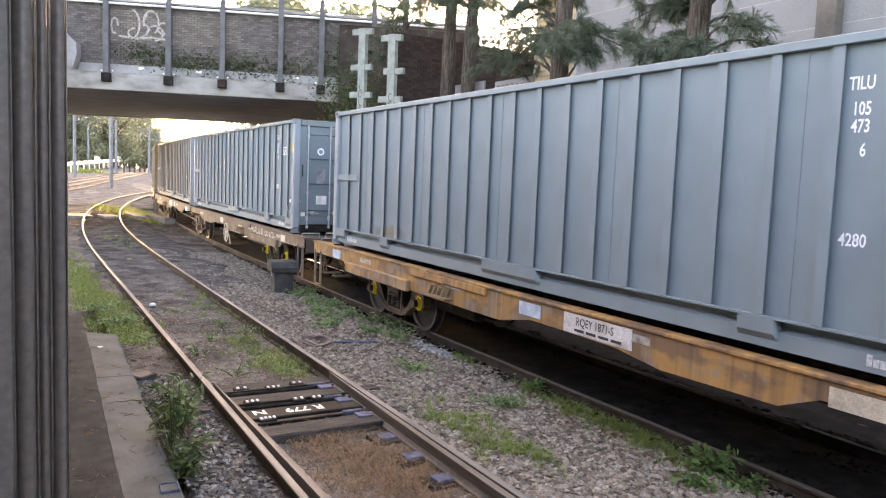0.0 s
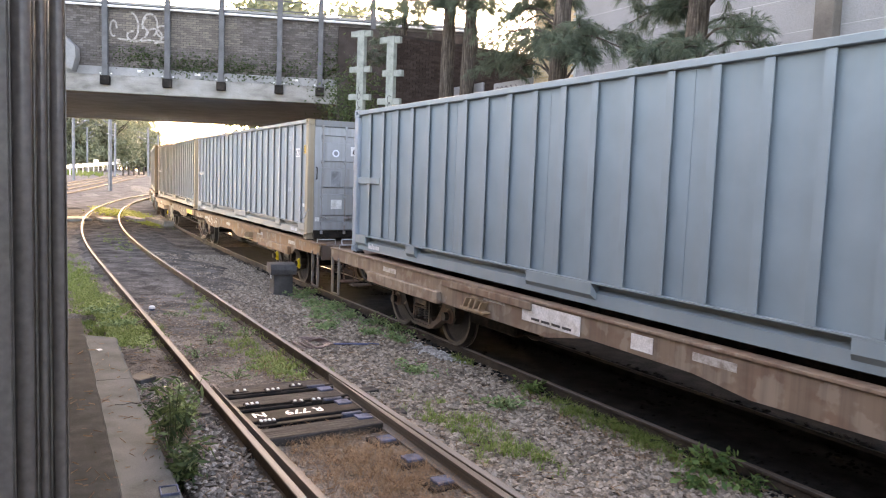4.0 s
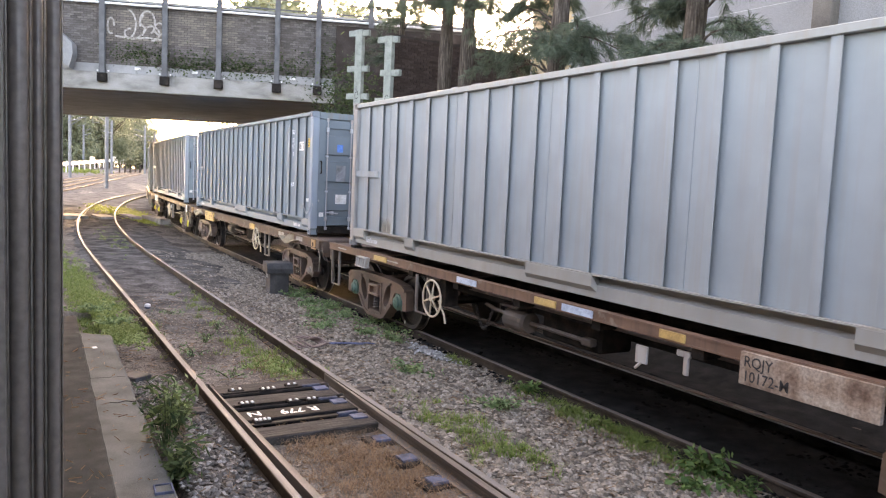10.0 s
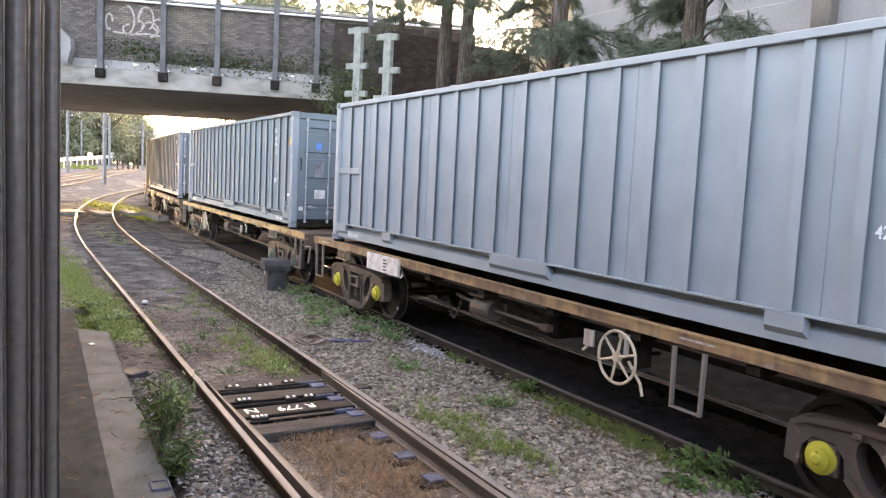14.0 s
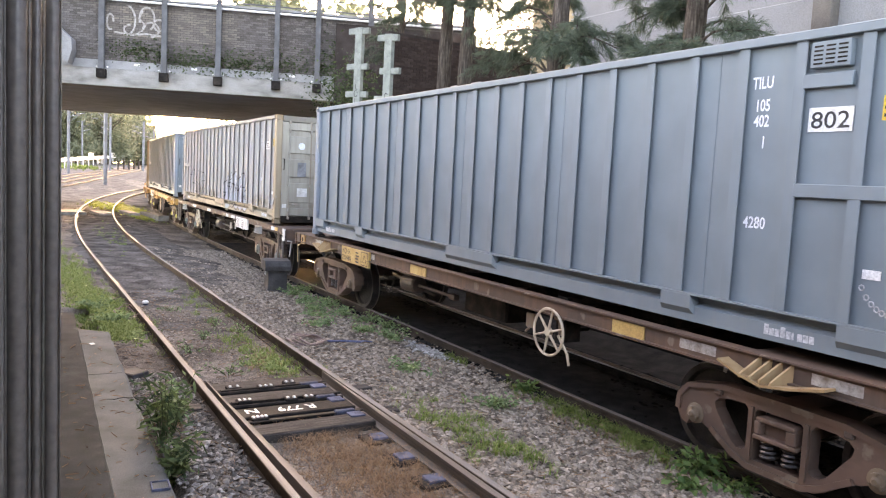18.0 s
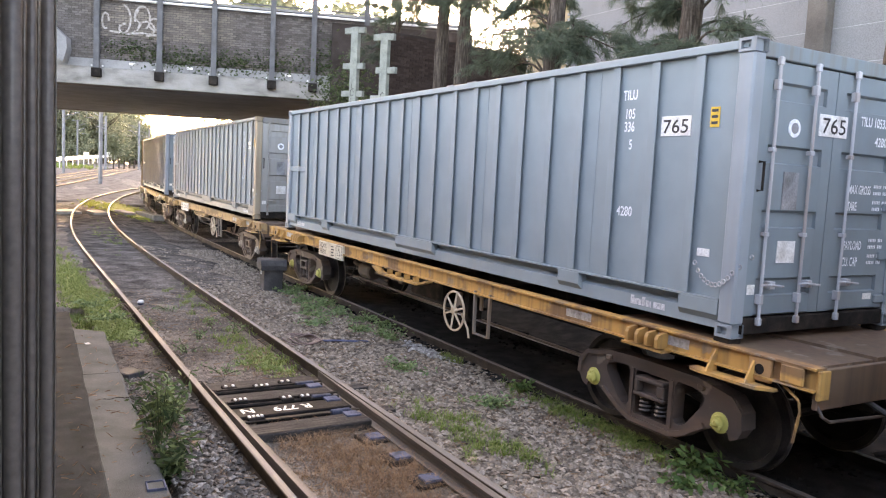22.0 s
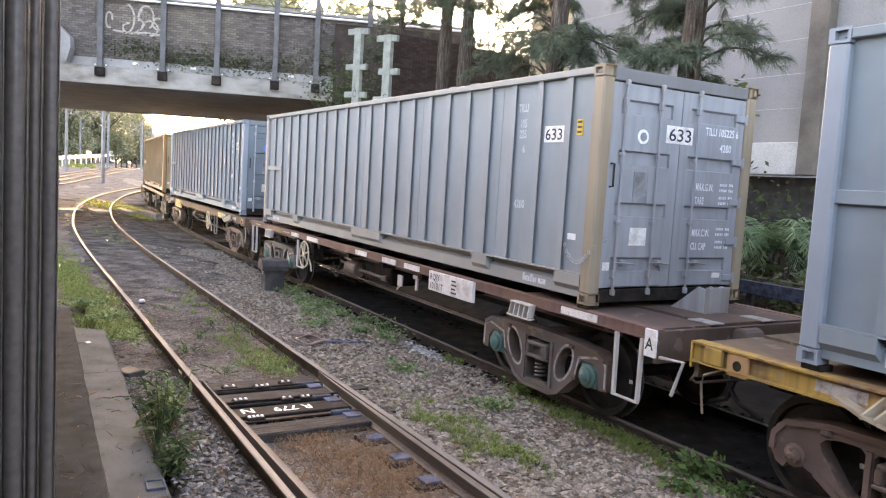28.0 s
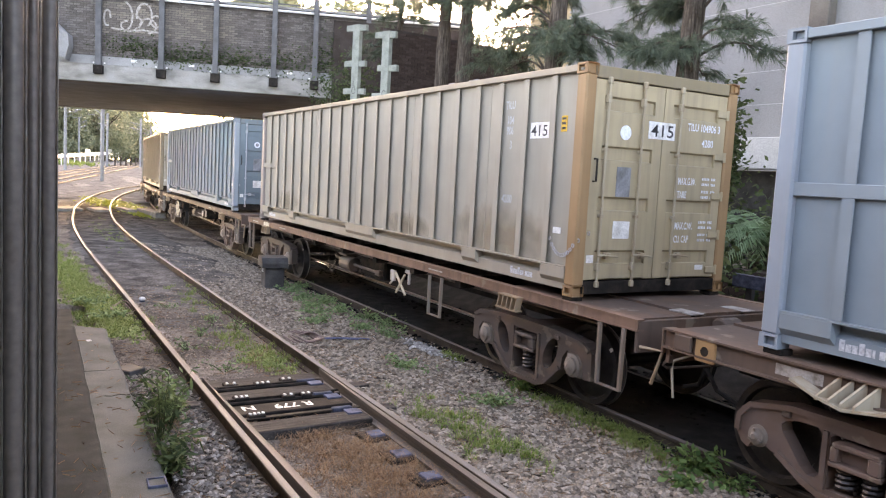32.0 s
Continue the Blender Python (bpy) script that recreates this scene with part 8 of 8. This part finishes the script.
for i in range(6):
    x, y = -150 - 3.4 * i, 17.0 + 1.35 * i
    ob = new("fence_post", dark_post_me)
    ob.matrix_world = pose(x, y, ground_height(x, 5.0), 0, 0, 11 * i)
    tagged(ob, "dark weathered timber post beside the main line", "post", "timber posts of the main line")
rnd = random.Random(31)


def far_tree(x, y, z, h, r, seed, low=0.35):
    rf = random.Random(seed)
    t = thing("far_tree", "pale green gum tree beyond the main line, haze put in its leaf colour", "tree", "trees beyond the main line", at=pose(x, y, z))
    bm = bmesh.new()
    tube(bm, [(0, 0, -1), (0.2, 0.1, h * 0.4), (0.1, 0.3, h * 0.75)], [0.35, 0.25, 0.1], 8)
    for k in range(6):
        a = rf.uniform(0, 6.28)
        tube(bm, [(0.2, 0.1, h * rf.uniform(0.3, 0.5)), (math.cos(a) * r * 0.4, math.sin(a) * r * 0.4, h * 0.6), (math.cos(a) * r * 0.8, math.sin(a) * r * 0.8, h * rf.uniform(0.65, 0.85))], [0.14, 0.1, 0.04], 6)
    part("trunk", bm, M_BARK, t)
    pts = []
    for k in range(60 if low < 0.3 else 40):
        a, e = rf.uniform(0, 6.28), rf.uniform(0.15, 1)
        c = (math.cos(a) * r * e * 0.8, math.sin(a) * r * e * 0.8, h * (low + (0.95 - low) * rf.random()) * (1 - 0.15 * e))
        pts += scatter(rf, c, (r * 0.16, r * 0.16, r * 0.12), 120)
    part("crown", leaf_cloud("crown", pts, 0.42, M_HAZEDLEAF, rf), None, t, "loose olive-green crown")


rt = random.Random(77)
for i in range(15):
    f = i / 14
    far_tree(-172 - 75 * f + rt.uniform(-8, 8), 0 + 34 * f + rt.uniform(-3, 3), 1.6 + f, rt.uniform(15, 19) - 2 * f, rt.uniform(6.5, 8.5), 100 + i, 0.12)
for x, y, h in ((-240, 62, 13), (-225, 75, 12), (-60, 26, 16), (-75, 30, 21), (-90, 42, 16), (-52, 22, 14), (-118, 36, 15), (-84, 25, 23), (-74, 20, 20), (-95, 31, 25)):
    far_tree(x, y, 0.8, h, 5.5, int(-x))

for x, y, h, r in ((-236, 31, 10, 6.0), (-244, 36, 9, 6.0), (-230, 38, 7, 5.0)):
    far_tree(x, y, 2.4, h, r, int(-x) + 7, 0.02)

# ---- loose stones, grass and weeds ----
def stones(name, count, where, size, mat, label, seed, sink=0.3):
    rs = random.Random(seed)
    verts, faces = [], []
    hull = [(0, 0, 1), (1, 0, 0.15), (0.3, 0.95, 0.1), (-0.85, 0.6, 0.2), (-0.8, -0.6, 0.05), (0.35, -0.9, 0.2), (0, 0, -0.8)]
    tris = [(0, i, i % 5 + 1) for i in range(1, 6)] + [(6, i % 5 + 1, i) for i in range(1, 6)]
    for _ in range(count):
        x, y = where(rs)
        s = size * rs.uniform(0.45, 1.35)
        a, sx, sy, sz = rs.uniform(0, 6.28), rs.uniform(0.7, 1.2), rs.uniform(0.6, 1.0), rs.uniform(0.35, 0.75)
        ca, sa, z = math.cos(a), math.sin(a), ground_height(x, y) + 0.03 * noise.noise((x * 2.2, y * 2.2, 0.3))
        tx, ty = rs.uniform(-0.35, 0.35), rs.uniform(-0.35, 0.35)
        n = len(verts)
        for u, v, w in hull:
            u, v, w = u * sx + rs.uniform(-0.15, 0.15), v * sy + rs.uniform(-0.15, 0.15), w * sz + rs.uniform(-0.1, 0.1)
            w += tx * u + ty * v
            verts.append((x + s * (ca * u - sa * v), y + s * (sa * u + ca * v), z + s * w + s * sink))
        faces += [tuple(n + i for i in q) for q in tris]
    tagged(new(name, raw(name, verts, faces, mat)), label, "stones", kind="stuff")


def between_tracks(r):
    x = -2.5 - 22 * r.random() ** 1.9
    return x, r.uniform(3.55, 6.05)


def under_train(r):
    return -2.5 - 20 * r.random() ** 1.5, r.uniform(5.75, 7.9)


def in_track(r):
    return -2.5 - 22 * r.random() ** 1.4, r.uniform(1.95, 3.2)


def by_kerb(r):
    return -2.5 - 7 * r.random() ** 1.2, r.uniform(1.15, 1.78)


def white_spot(r):
    return r.gauss(-10.0, 0.3), r.gauss(5.58, 0.07)


stones("ballast", 27000, between_tracks, 0.038, M_BALLAST, "brown-grey crushed stone ballast between the tracks", 41, 0.08)
# these stones are blackened to stand for shade below the wagons
stones("oily_ballast", 5000, under_train, 0.034, M_SHADESTONE, "ballast under the freight train, painted black as shade", 45, 0.8)
stones("track_stones", 6500, in_track, 0.019, M_BALLAST, "scattered small stones in the dirt between the rails", 42, 0.1)
stones("kerb_stones", 3600, by_kerb, 0.031, M_GREYSTONE, "grey broken ballast beside the kerb", 43)
stones("pale_stones", 420, white_spot, 0.03, M_PALESTONE, "small heap of pale stones", 44, 1.0)


def grass(name, tufts, mat, label, seed, high=0.16, wide=0.006, per=16, lay=0.5):
    """Blades of grass in tufts: (x, y, spread x, spread y, number)."""
    rg = random.Random(seed)
    verts, faces = [], []
    for x, y, sx, sy, k in tufts:
        for _ in range(k):
            cx, cy = rg.gauss(x, sx), rg.gauss(y, sy)
            cz = ground_height(cx, cy)
            for _ in range(per):
                a, l = rg.uniform(0, 6.28), high * rg.uniform(0.45, 1.25)
                d = Vector((math.cos(a), math.sin(a), 0))
                s = Vector((-d.y, d.x, 0)) * wide * 0.5
                b = Vector((cx + rg.gauss(0, 0.03), cy + rg.gauss(0, 0.03), cz))
                m = b + d * l * lay * 0.4 + Vector((0, 0, l * 0.6))
                e = b + d * l * lay * rg.uniform(0.8, 1.3) + Vector((0, 0, l * rg.uniform(0.5, 1.0)))
                n = len(verts)
                verts += [b - s, b + s, m + s * 0.8, m - s * 0.8, e]
                faces += [(n, n + 1, n + 2, n + 3), (n + 3, n + 2, n + 4)]
    tagged(new(name, raw(name, verts, faces, mat)), label, "grass", kind="stuff")


grass("grass", [(-6.2, 4.05, 0.35, 0.16, 60), (-5.7, 4.2, 0.2, 0.12, 30), (-6.9, 4.05, 0.3, 0.2, 30), (-7.0, 5.75, 0.45, 0.1, 50), (-6.2, 5.7, 0.4, 0.1, 90), (-5.4, 5.65, 0.4, 0.12, 60), (-9.4, 5.7, 0.15, 0.06, 26),
                (-9.7, 3.0, 0.5, 0.2, 46), (-10.9, 2.9, 0.6, 0.2, 30), (-14.3, 3.1, 1.0, 0.2, 40), (-17.5, 1.15, 1.6, 0.2, 330), (-14.6, 1.3, 1.0, 0.2, 260), (-12.6, 1.35, 0.6, 0.16, 150), (-22, 1.1, 2.5, 0.25, 90), (-12.3, 1.6, 0.5, 0.15, 40), (-42, 5.6, 2.2, 0.5, 240), (-46, 6.2, 2.5, 0.4, 120), (-28, 2.9, 3, 0.3, 60)], M_GRASS, "fresh green grass tufts among the ballast", 51, 0.1, 0.007, 16, 0.9)
grass("moss", [(-43.5, 5.45, 1.6, 0.3, 420), (-40.5, 5.5, 1.2, 0.3, 420), (-38.6, 5.55, 0.5, 0.2, 120), (-47, 5.3, 1.5, 0.25, 160), (-44.5, 5.9, 2.2, 0.4, 420), (-41.8, 5.85, 1.2, 0.3, 260), (-48, 4.4, 2.5, 0.3, 160)], M_MOSS, "bright yellow-green moss and grass between the tracks", 54, 0.11, 0.022, 12, 1.0)
grass("clover", [(-12.7, 1.4, 0.6, 0.16, 300), (-14.2, 1.35, 0.7, 0.2, 260), (-11.9, 1.5, 0.3, 0.12, 150), (-9.6, 2.95, 0.4, 0.14, 90)], M_LIGHTLEAF, "low bright clover and chickweed beside the rail", 55, 0.045, 0.03, 9, 0.9)
grass("dead_grass", [(-6.0, 2.7, 0.55, 0.3, 210), (-5.4, 2.75, 0.4, 0.3, 120), (-6.7, 2.5, 0.25, 0.25, 50), (-4.4, 2.9, 0.5, 0.3, 90), (-9.6, 2.8, 0.5, 0.25, 20), (-6.0, 5.4, 0.6, 0.2, 30), (-7.0, 1.35, 0.6, 0.12, 20)], M_STRAW, "matted brown dead grass between the rails", 52, 0.09, 0.004, 14, 1.5)
grass("far_grass", [(-160, 10, 10, 2.0, 600)], M_GRASS, "rough grass bank beyond the bridge", 53, 0.5, 0.06, 14, 0.7)


def weed(name, x, y, spread, height, count, size, label, seed, stems=8, group="weeds"):
    rw = random.Random(seed)
    z = ground_height(x, y)
    w = thing(name, label, "plant", group, at=pose(x, y, z - 0.02))
    tips = []
    for _ in range(stems):
        a, l, h = rw.uniform(0, 6.28), spread * rw.uniform(0.2, 1.0), height * rw.uniform(0.6, 1.05)
        p = [Vector((0.03 * math.cos(a), 0.03 * math.sin(a), 0)), Vector((math.cos(a) * l * 0.5, math.sin(a) * l * 0.5, h * 0.6)), Vector((math.cos(a) * l, math.sin(a) * l, h))]
        part("stem", tube(bmesh.new(), p, [0.007, 0.005, 0.002], 5), M_IVY, w)
        tips.append(p)
    pts = []
    for _ in range(count):
        p = rw.choice(tips)
        f = rw.uniform(0.25, 1.0)
        q = p[0].lerp(p[1], f * 2) if f < 0.5 else p[1].lerp(p[2], f * 2 - 1)
        pts.append((q.x + rw.gauss(0, spread * 0.16), q.y + rw.gauss(0, spread * 0.16), max(0.02, q.z + rw.gauss(0, height * 0.07))))
    part("leaves", leaf_cloud("leaves", pts, size, {"tall_weed": M_DARKLEAF, "low_weed": M_PALELEAF, "sparse_weed": M_PALELEAF}.get(name, M_LEAF), rw, 3.2 if name == "tall_weed" else 1.9, 0.15), None, w)


weed("leafy_weed", -4.75, 5.66, 0.24, 0.27, 190, 0.055, "broad-leaved green weed beside the freight rail", 1)
weed("leafy_weed", -4.6, 5.28, 0.24, 0.15, 130, 0.045, "broad-leaved green weed beside the freight rail", 2)
weed("leafy_weed", -4.37, 5.66, 0.24, 0.16, 110, 0.05, "small green weed beside the freight rail", 3)
weed("leafy_weed", -7.7, 5.75, 0.3, 0.2, 110, 0.045, "low green weed beside the freight rail", 4)
weed("tall_weed", -6.95, 1.2, 0.3, 0.7, 300, 0.033, "tall straggly green weed beside the kerb", 5, 9)
weed("tall_weed", -7.45, 1.4, 0.24, 0.36, 230, 0.032, "straggly green weed beside the kerb", 6, 8)
weed("tall_weed", -6.3, 1.14, 0.26, 0.45, 460, 0.032, "dark straggly weed beside the kerb", 7, 8)
weed("low_weed", -7.25, 1.3, 0.16, 0.6, 90, 0.04, "pale fresh shoots at the top of a straggly weed", 8, 4)
for i, (x, y) in enumerate(((-15.6, 5.3), (-14.6, 5.25), (-13.9, 5.15), (-13.2, 5.45), (-12.5, 5.7), (-11.8, 5.75), (-14.2, 5.6), (-16.2, 5.6), (-7.2, 4.9), (-12.7, 1.35), (-14.0, 1.3), (-13.0, 4.9), (-11.6, 5.2), (-10.9, 5.45), (-12.1, 4.6), (-8.9, 4.7))):
    weed("low_weed", x, y, 0.4, 0.17, 250, 0.036, "low spreading grey-green weed on the ballast", 20 + i, 10, "low weeds")

for i, (x, y, h) in enumerate(((-11.3, 2.45, 0.24), (-10.5, 2.15, 0.2), (-12.2, 2.85, 0.2), (-13.6, 2.5, 0.16), (-11.6, 3.1, 0.3), (-9.3, 2.35, 0.2))):
    weed("sparse_weed", x, y, 0.34, h * 0.8, 80, 0.024, "thin pale weed growing in the dirt between the rails", 50 + i, 5, "sparse weeds")

def litter(name, count, where, mat, label, seed, level=None):
    """Dry twigs and stalks lying about."""
    rl = random.Random(seed)
    verts, faces = [], []
    for _ in range(count):
        x, y = where(rl)
        a, l, r = rl.uniform(0, 6.28), rl.uniform(0.03, 0.11), rl.uniform(0.0015, 0.004)
        z = level if level is not None else ground_height(x, y) + 0.03 * noise.noise((x * 2.2, y * 2.2, 0.3)) + 0.015
        d, u = Vector((math.cos(a) * l, math.sin(a) * l, rl.uniform(-0.01, 0.03))), Vector((-math.sin(a) * r, math.cos(a) * r, 0))
        n, b = len(verts), Vector((x, y, z))
        verts += [b - u, b + u, b + Vector((0, 0, 2 * r)), b + d - u, b + d + u, b + d + Vector((0, 0, 2 * r))]
        faces += [(n, n + 3, n + 5, n + 2), (n + 1, n + 2, n + 5, n + 4), (n, n + 1, n + 4, n + 3)]
    tagged(new(name, raw(name, verts, faces, mat)), label, "twigs", kind="stuff")


litter("dry_twigs", 2600, lambda r: (-3 - 13 * r.random() ** 1.4, r.uniform(1.15, 6.0)), M_STRAW, "dry twigs and stalks scattered on the ground", 61)
litter("blown_straw", 130, lambda r: (-4.5 - 7 * r.random(), r.uniform(0.3, 1.1)), M_STRAW, "bits of straw blown over the platform edge", 63, -0.054)
litter("fallen_sticks", 260, lambda r: (-8.5 - 4 * r.random(), r.uniform(1.15, 1.75)), M_WOOD, "brown sticks heaped beside the rail", 62)

for x, y, z, rz in ((-10.91, 0.93, -0.052, 20), ):
    bm = bmesh.new()
    prism(bm, [(-0.045, 0.0), (0.0, 0.012), (0.05, 0.002), (0.05, 0.006), (0.0, 0.017), (-0.045, 0.004)], -0.03, 0.03)
    ob = tagged(new("paper_scrap", mesh_of(bm, "paper_scrap", M_WHITE)), "small crumpled white scrap of paper on the ground", "litter", "scraps of paper")
    ob.matrix_basis = pose(x, y, z, 0, 0, rz)

cap = thing("track_marker", "small pale-capped marker standing beside the rail", "marker", at=pose(-14.3, 2.1, ground_height(-14.3, 2.1) - 0.01))
part("stub", lathe(bmesh.new(), [(0.05, 0.0), (0.045, 0.06)], 12), M_BLUESTEEL, cap).matrix_basis = pose(0, 0, 0, 90)
part("cap", lathe(bmesh.new(), [(0.055, 0.055), (0.055, 0.085), (0.03, 0.105)], 12), M_WHITE, cap, "white cap").matrix_basis = pose(0, 0, 0, 90)
wire = thing("wire_loop", "loop of thin dark wire lying in the grass", "wire", at=pose(-13.3, 1.62, ground_height(-13.3, 1.62) + 0.035))
part("strand", tube(bmesh.new(), [(0.5 * math.cos(a) + 0.06 * math.sin(2 * a), 0.17 * math.sin(a) + 0.004 * a, 0.03 * math.sin(3 * a) + 0.006 * a) for a in np.linspace(0, 10.6, 44)], 0.007, 5), M_CABLE, wire)

# a dark tread block lying by the kerb and loose timber offcuts
blk = tagged(new("loose_block", mesh_of(cube(-0.16, 0.16, -0.11, 0.11, 0, 0.09, 0.012), "loose_block", M_CASE)), "dark broken block lying on the stones", "block")
blk.matrix_basis = pose(-9.45, 1.27, -0.17, 4, -3, 25)
for i, (x, y, rz) in enumerate(((-8.1, 3.62, 8), (-7.2, 3.55, -6), (-8.9, 1.6, 3), (-7.9, 1.62, -4))):
    ob = tagged(new("timber_offcut", mesh_of(cube(-0.09, 0.09, -0.11, 0.11, -0.05, 0.04, 0.01), "timber_offcut", M_OLDWOOD)), "weathered end of a buried timber", "timber", "timber ends beside the rail")
    ob.matrix_basis = pose(x, y, ground_height(x, y), 0, 0, rz)

# ---- the carriage from whose window the view is taken ----
car = thing("carriage", "grey railway carriage side with a moulded dark window pillar", "carriage", kind="structure")
def rounded(x, y0, y1, bulge):
    """An upright moulding whose inner face swells towards the window."""
    k = 9
    pts = [(x + bulge * math.sin(math.pi * i / k) ** 0.6, y0 + (y1 - y0) * i / k) for i in range(k + 1)]
    return prism(bmesh.new(), pts + [(-1.1, y1), (-1.1, y0)], 0.95, 3.9, "z")


part("pillar", cube(-1.15, -0.935, -0.34, -0.0065, 0.95, 3.9, 0.002), M_WINDOW, car, "dark moulded window pillar")
for y0, y1, x, bulge, mat, nm in ((-0.0065, -0.0045, -0.936, 0.001, M_TRIM, "seal"), (-0.0045, 0.0155, -0.94, 0.009, M_WINDOW, "pillar_lip"), (0.0155, 0.0192, -0.94, 0.003, M_TRIM, "seal"), (0.0192, 0.0291, -0.94, 0.006, M_WINDOW, "pillar_lip"),
                              (0.0291, 0.0325, -0.94, 0.003, M_TRIM, "seal"), (0.0325, 0.0466, -0.94, 0.006, M_WINDOW, "pillar_lip"), (0.0466, 0.0484, -0.938, 0.001, M_TRIM, "edge_trim")):
    part(nm, rounded(x, y0, y1, bulge), mat, car, smooth=True)
part("body_side", cube(-15, -1.15, 0.0145, 0.048, 0.9, 4.0), M_TRIM, car)
part("body_side", cube(-1.1, 1.3, 0.0145, 0.048, 0.9, 1.72), M_TRIM, car)
part("body_side", cube(-1.1, 1.3, 0.0145, 0.048, 3.3, 4.0), M_TRIM, car)
part("body_side", cube(1.3, 6.0, 0.0145, 0.048, 0.9, 4.0), M_TRIM, car)
part("body_side", cube(-15, 6.0, -2.9, -2.86, 0.9, 4.0), M_TRIM, car)
part("roof", cube(-15, 6.0, -2.9, 0.048, 4.0, 4.12, 0.02), M_UNDER, car)
part("cabin_floor", cube(-15, 6.0, -2.86, 0.0145, 0.95, 1.15), M_CASE, car)
part("underframe", cube(-15, 6.0, -2.6, -0.2, 0.1, 0.9), M_DARK, car)
for x in (-15.0, 5.95):
    part("end_wall", cube(x, x + 0.05, -2.86, 0.0145, 1.15, 4.0), M_TRIM, car)
# two unseen carriages added to cut low sky light on the containers
for x in (6.6, 27.2):
    nxt = thing("carriage", "plain grey carriage added unseen behind to block low sky light", "carriage", kind="structure", at=pose(x, 0, 0))
    part("body_side", cube(0, 20, -2.9, 0.048, 0.9, 4.0, 0.03), M_TRIM, nxt)
    part("roof", cube(0, 20, -2.85, 0.0, 4.0, 4.12, 0.03), M_UNDER, nxt)
    part("underframe", cube(0.2, 19.8, -2.6, -0.2, 0.1, 0.9), M_DARK, nxt)

# ---- pieces: bricks of the bridge ----
build_bridge_bricks()


# ---- movement ----
def motions():
    for off, kind, cs, ws, c, w in plan:
        zc = 1.01 if kind in "FR" else 1.12
        ts = [0.5 * i for i in range(65)]
        walk(c, [(t, train_pose(off, t, zc, 5.2, cs.get("slip", 0.0))) for t in ts])
        walk(w, [(t, train_pose(off, t, ZF)) for t in ts])
        wheels = [q for q in w.children if q.name.split(".")[0] == "wheelset"]
        turns = [i / 15 for i in range(481)]
        for q in wheels:
            at = q.location.copy()
            walk(q, [(t, pose(*at, 0, math.degrees(travelled(t) / 0.46), 0)) for t in turns])


motions()
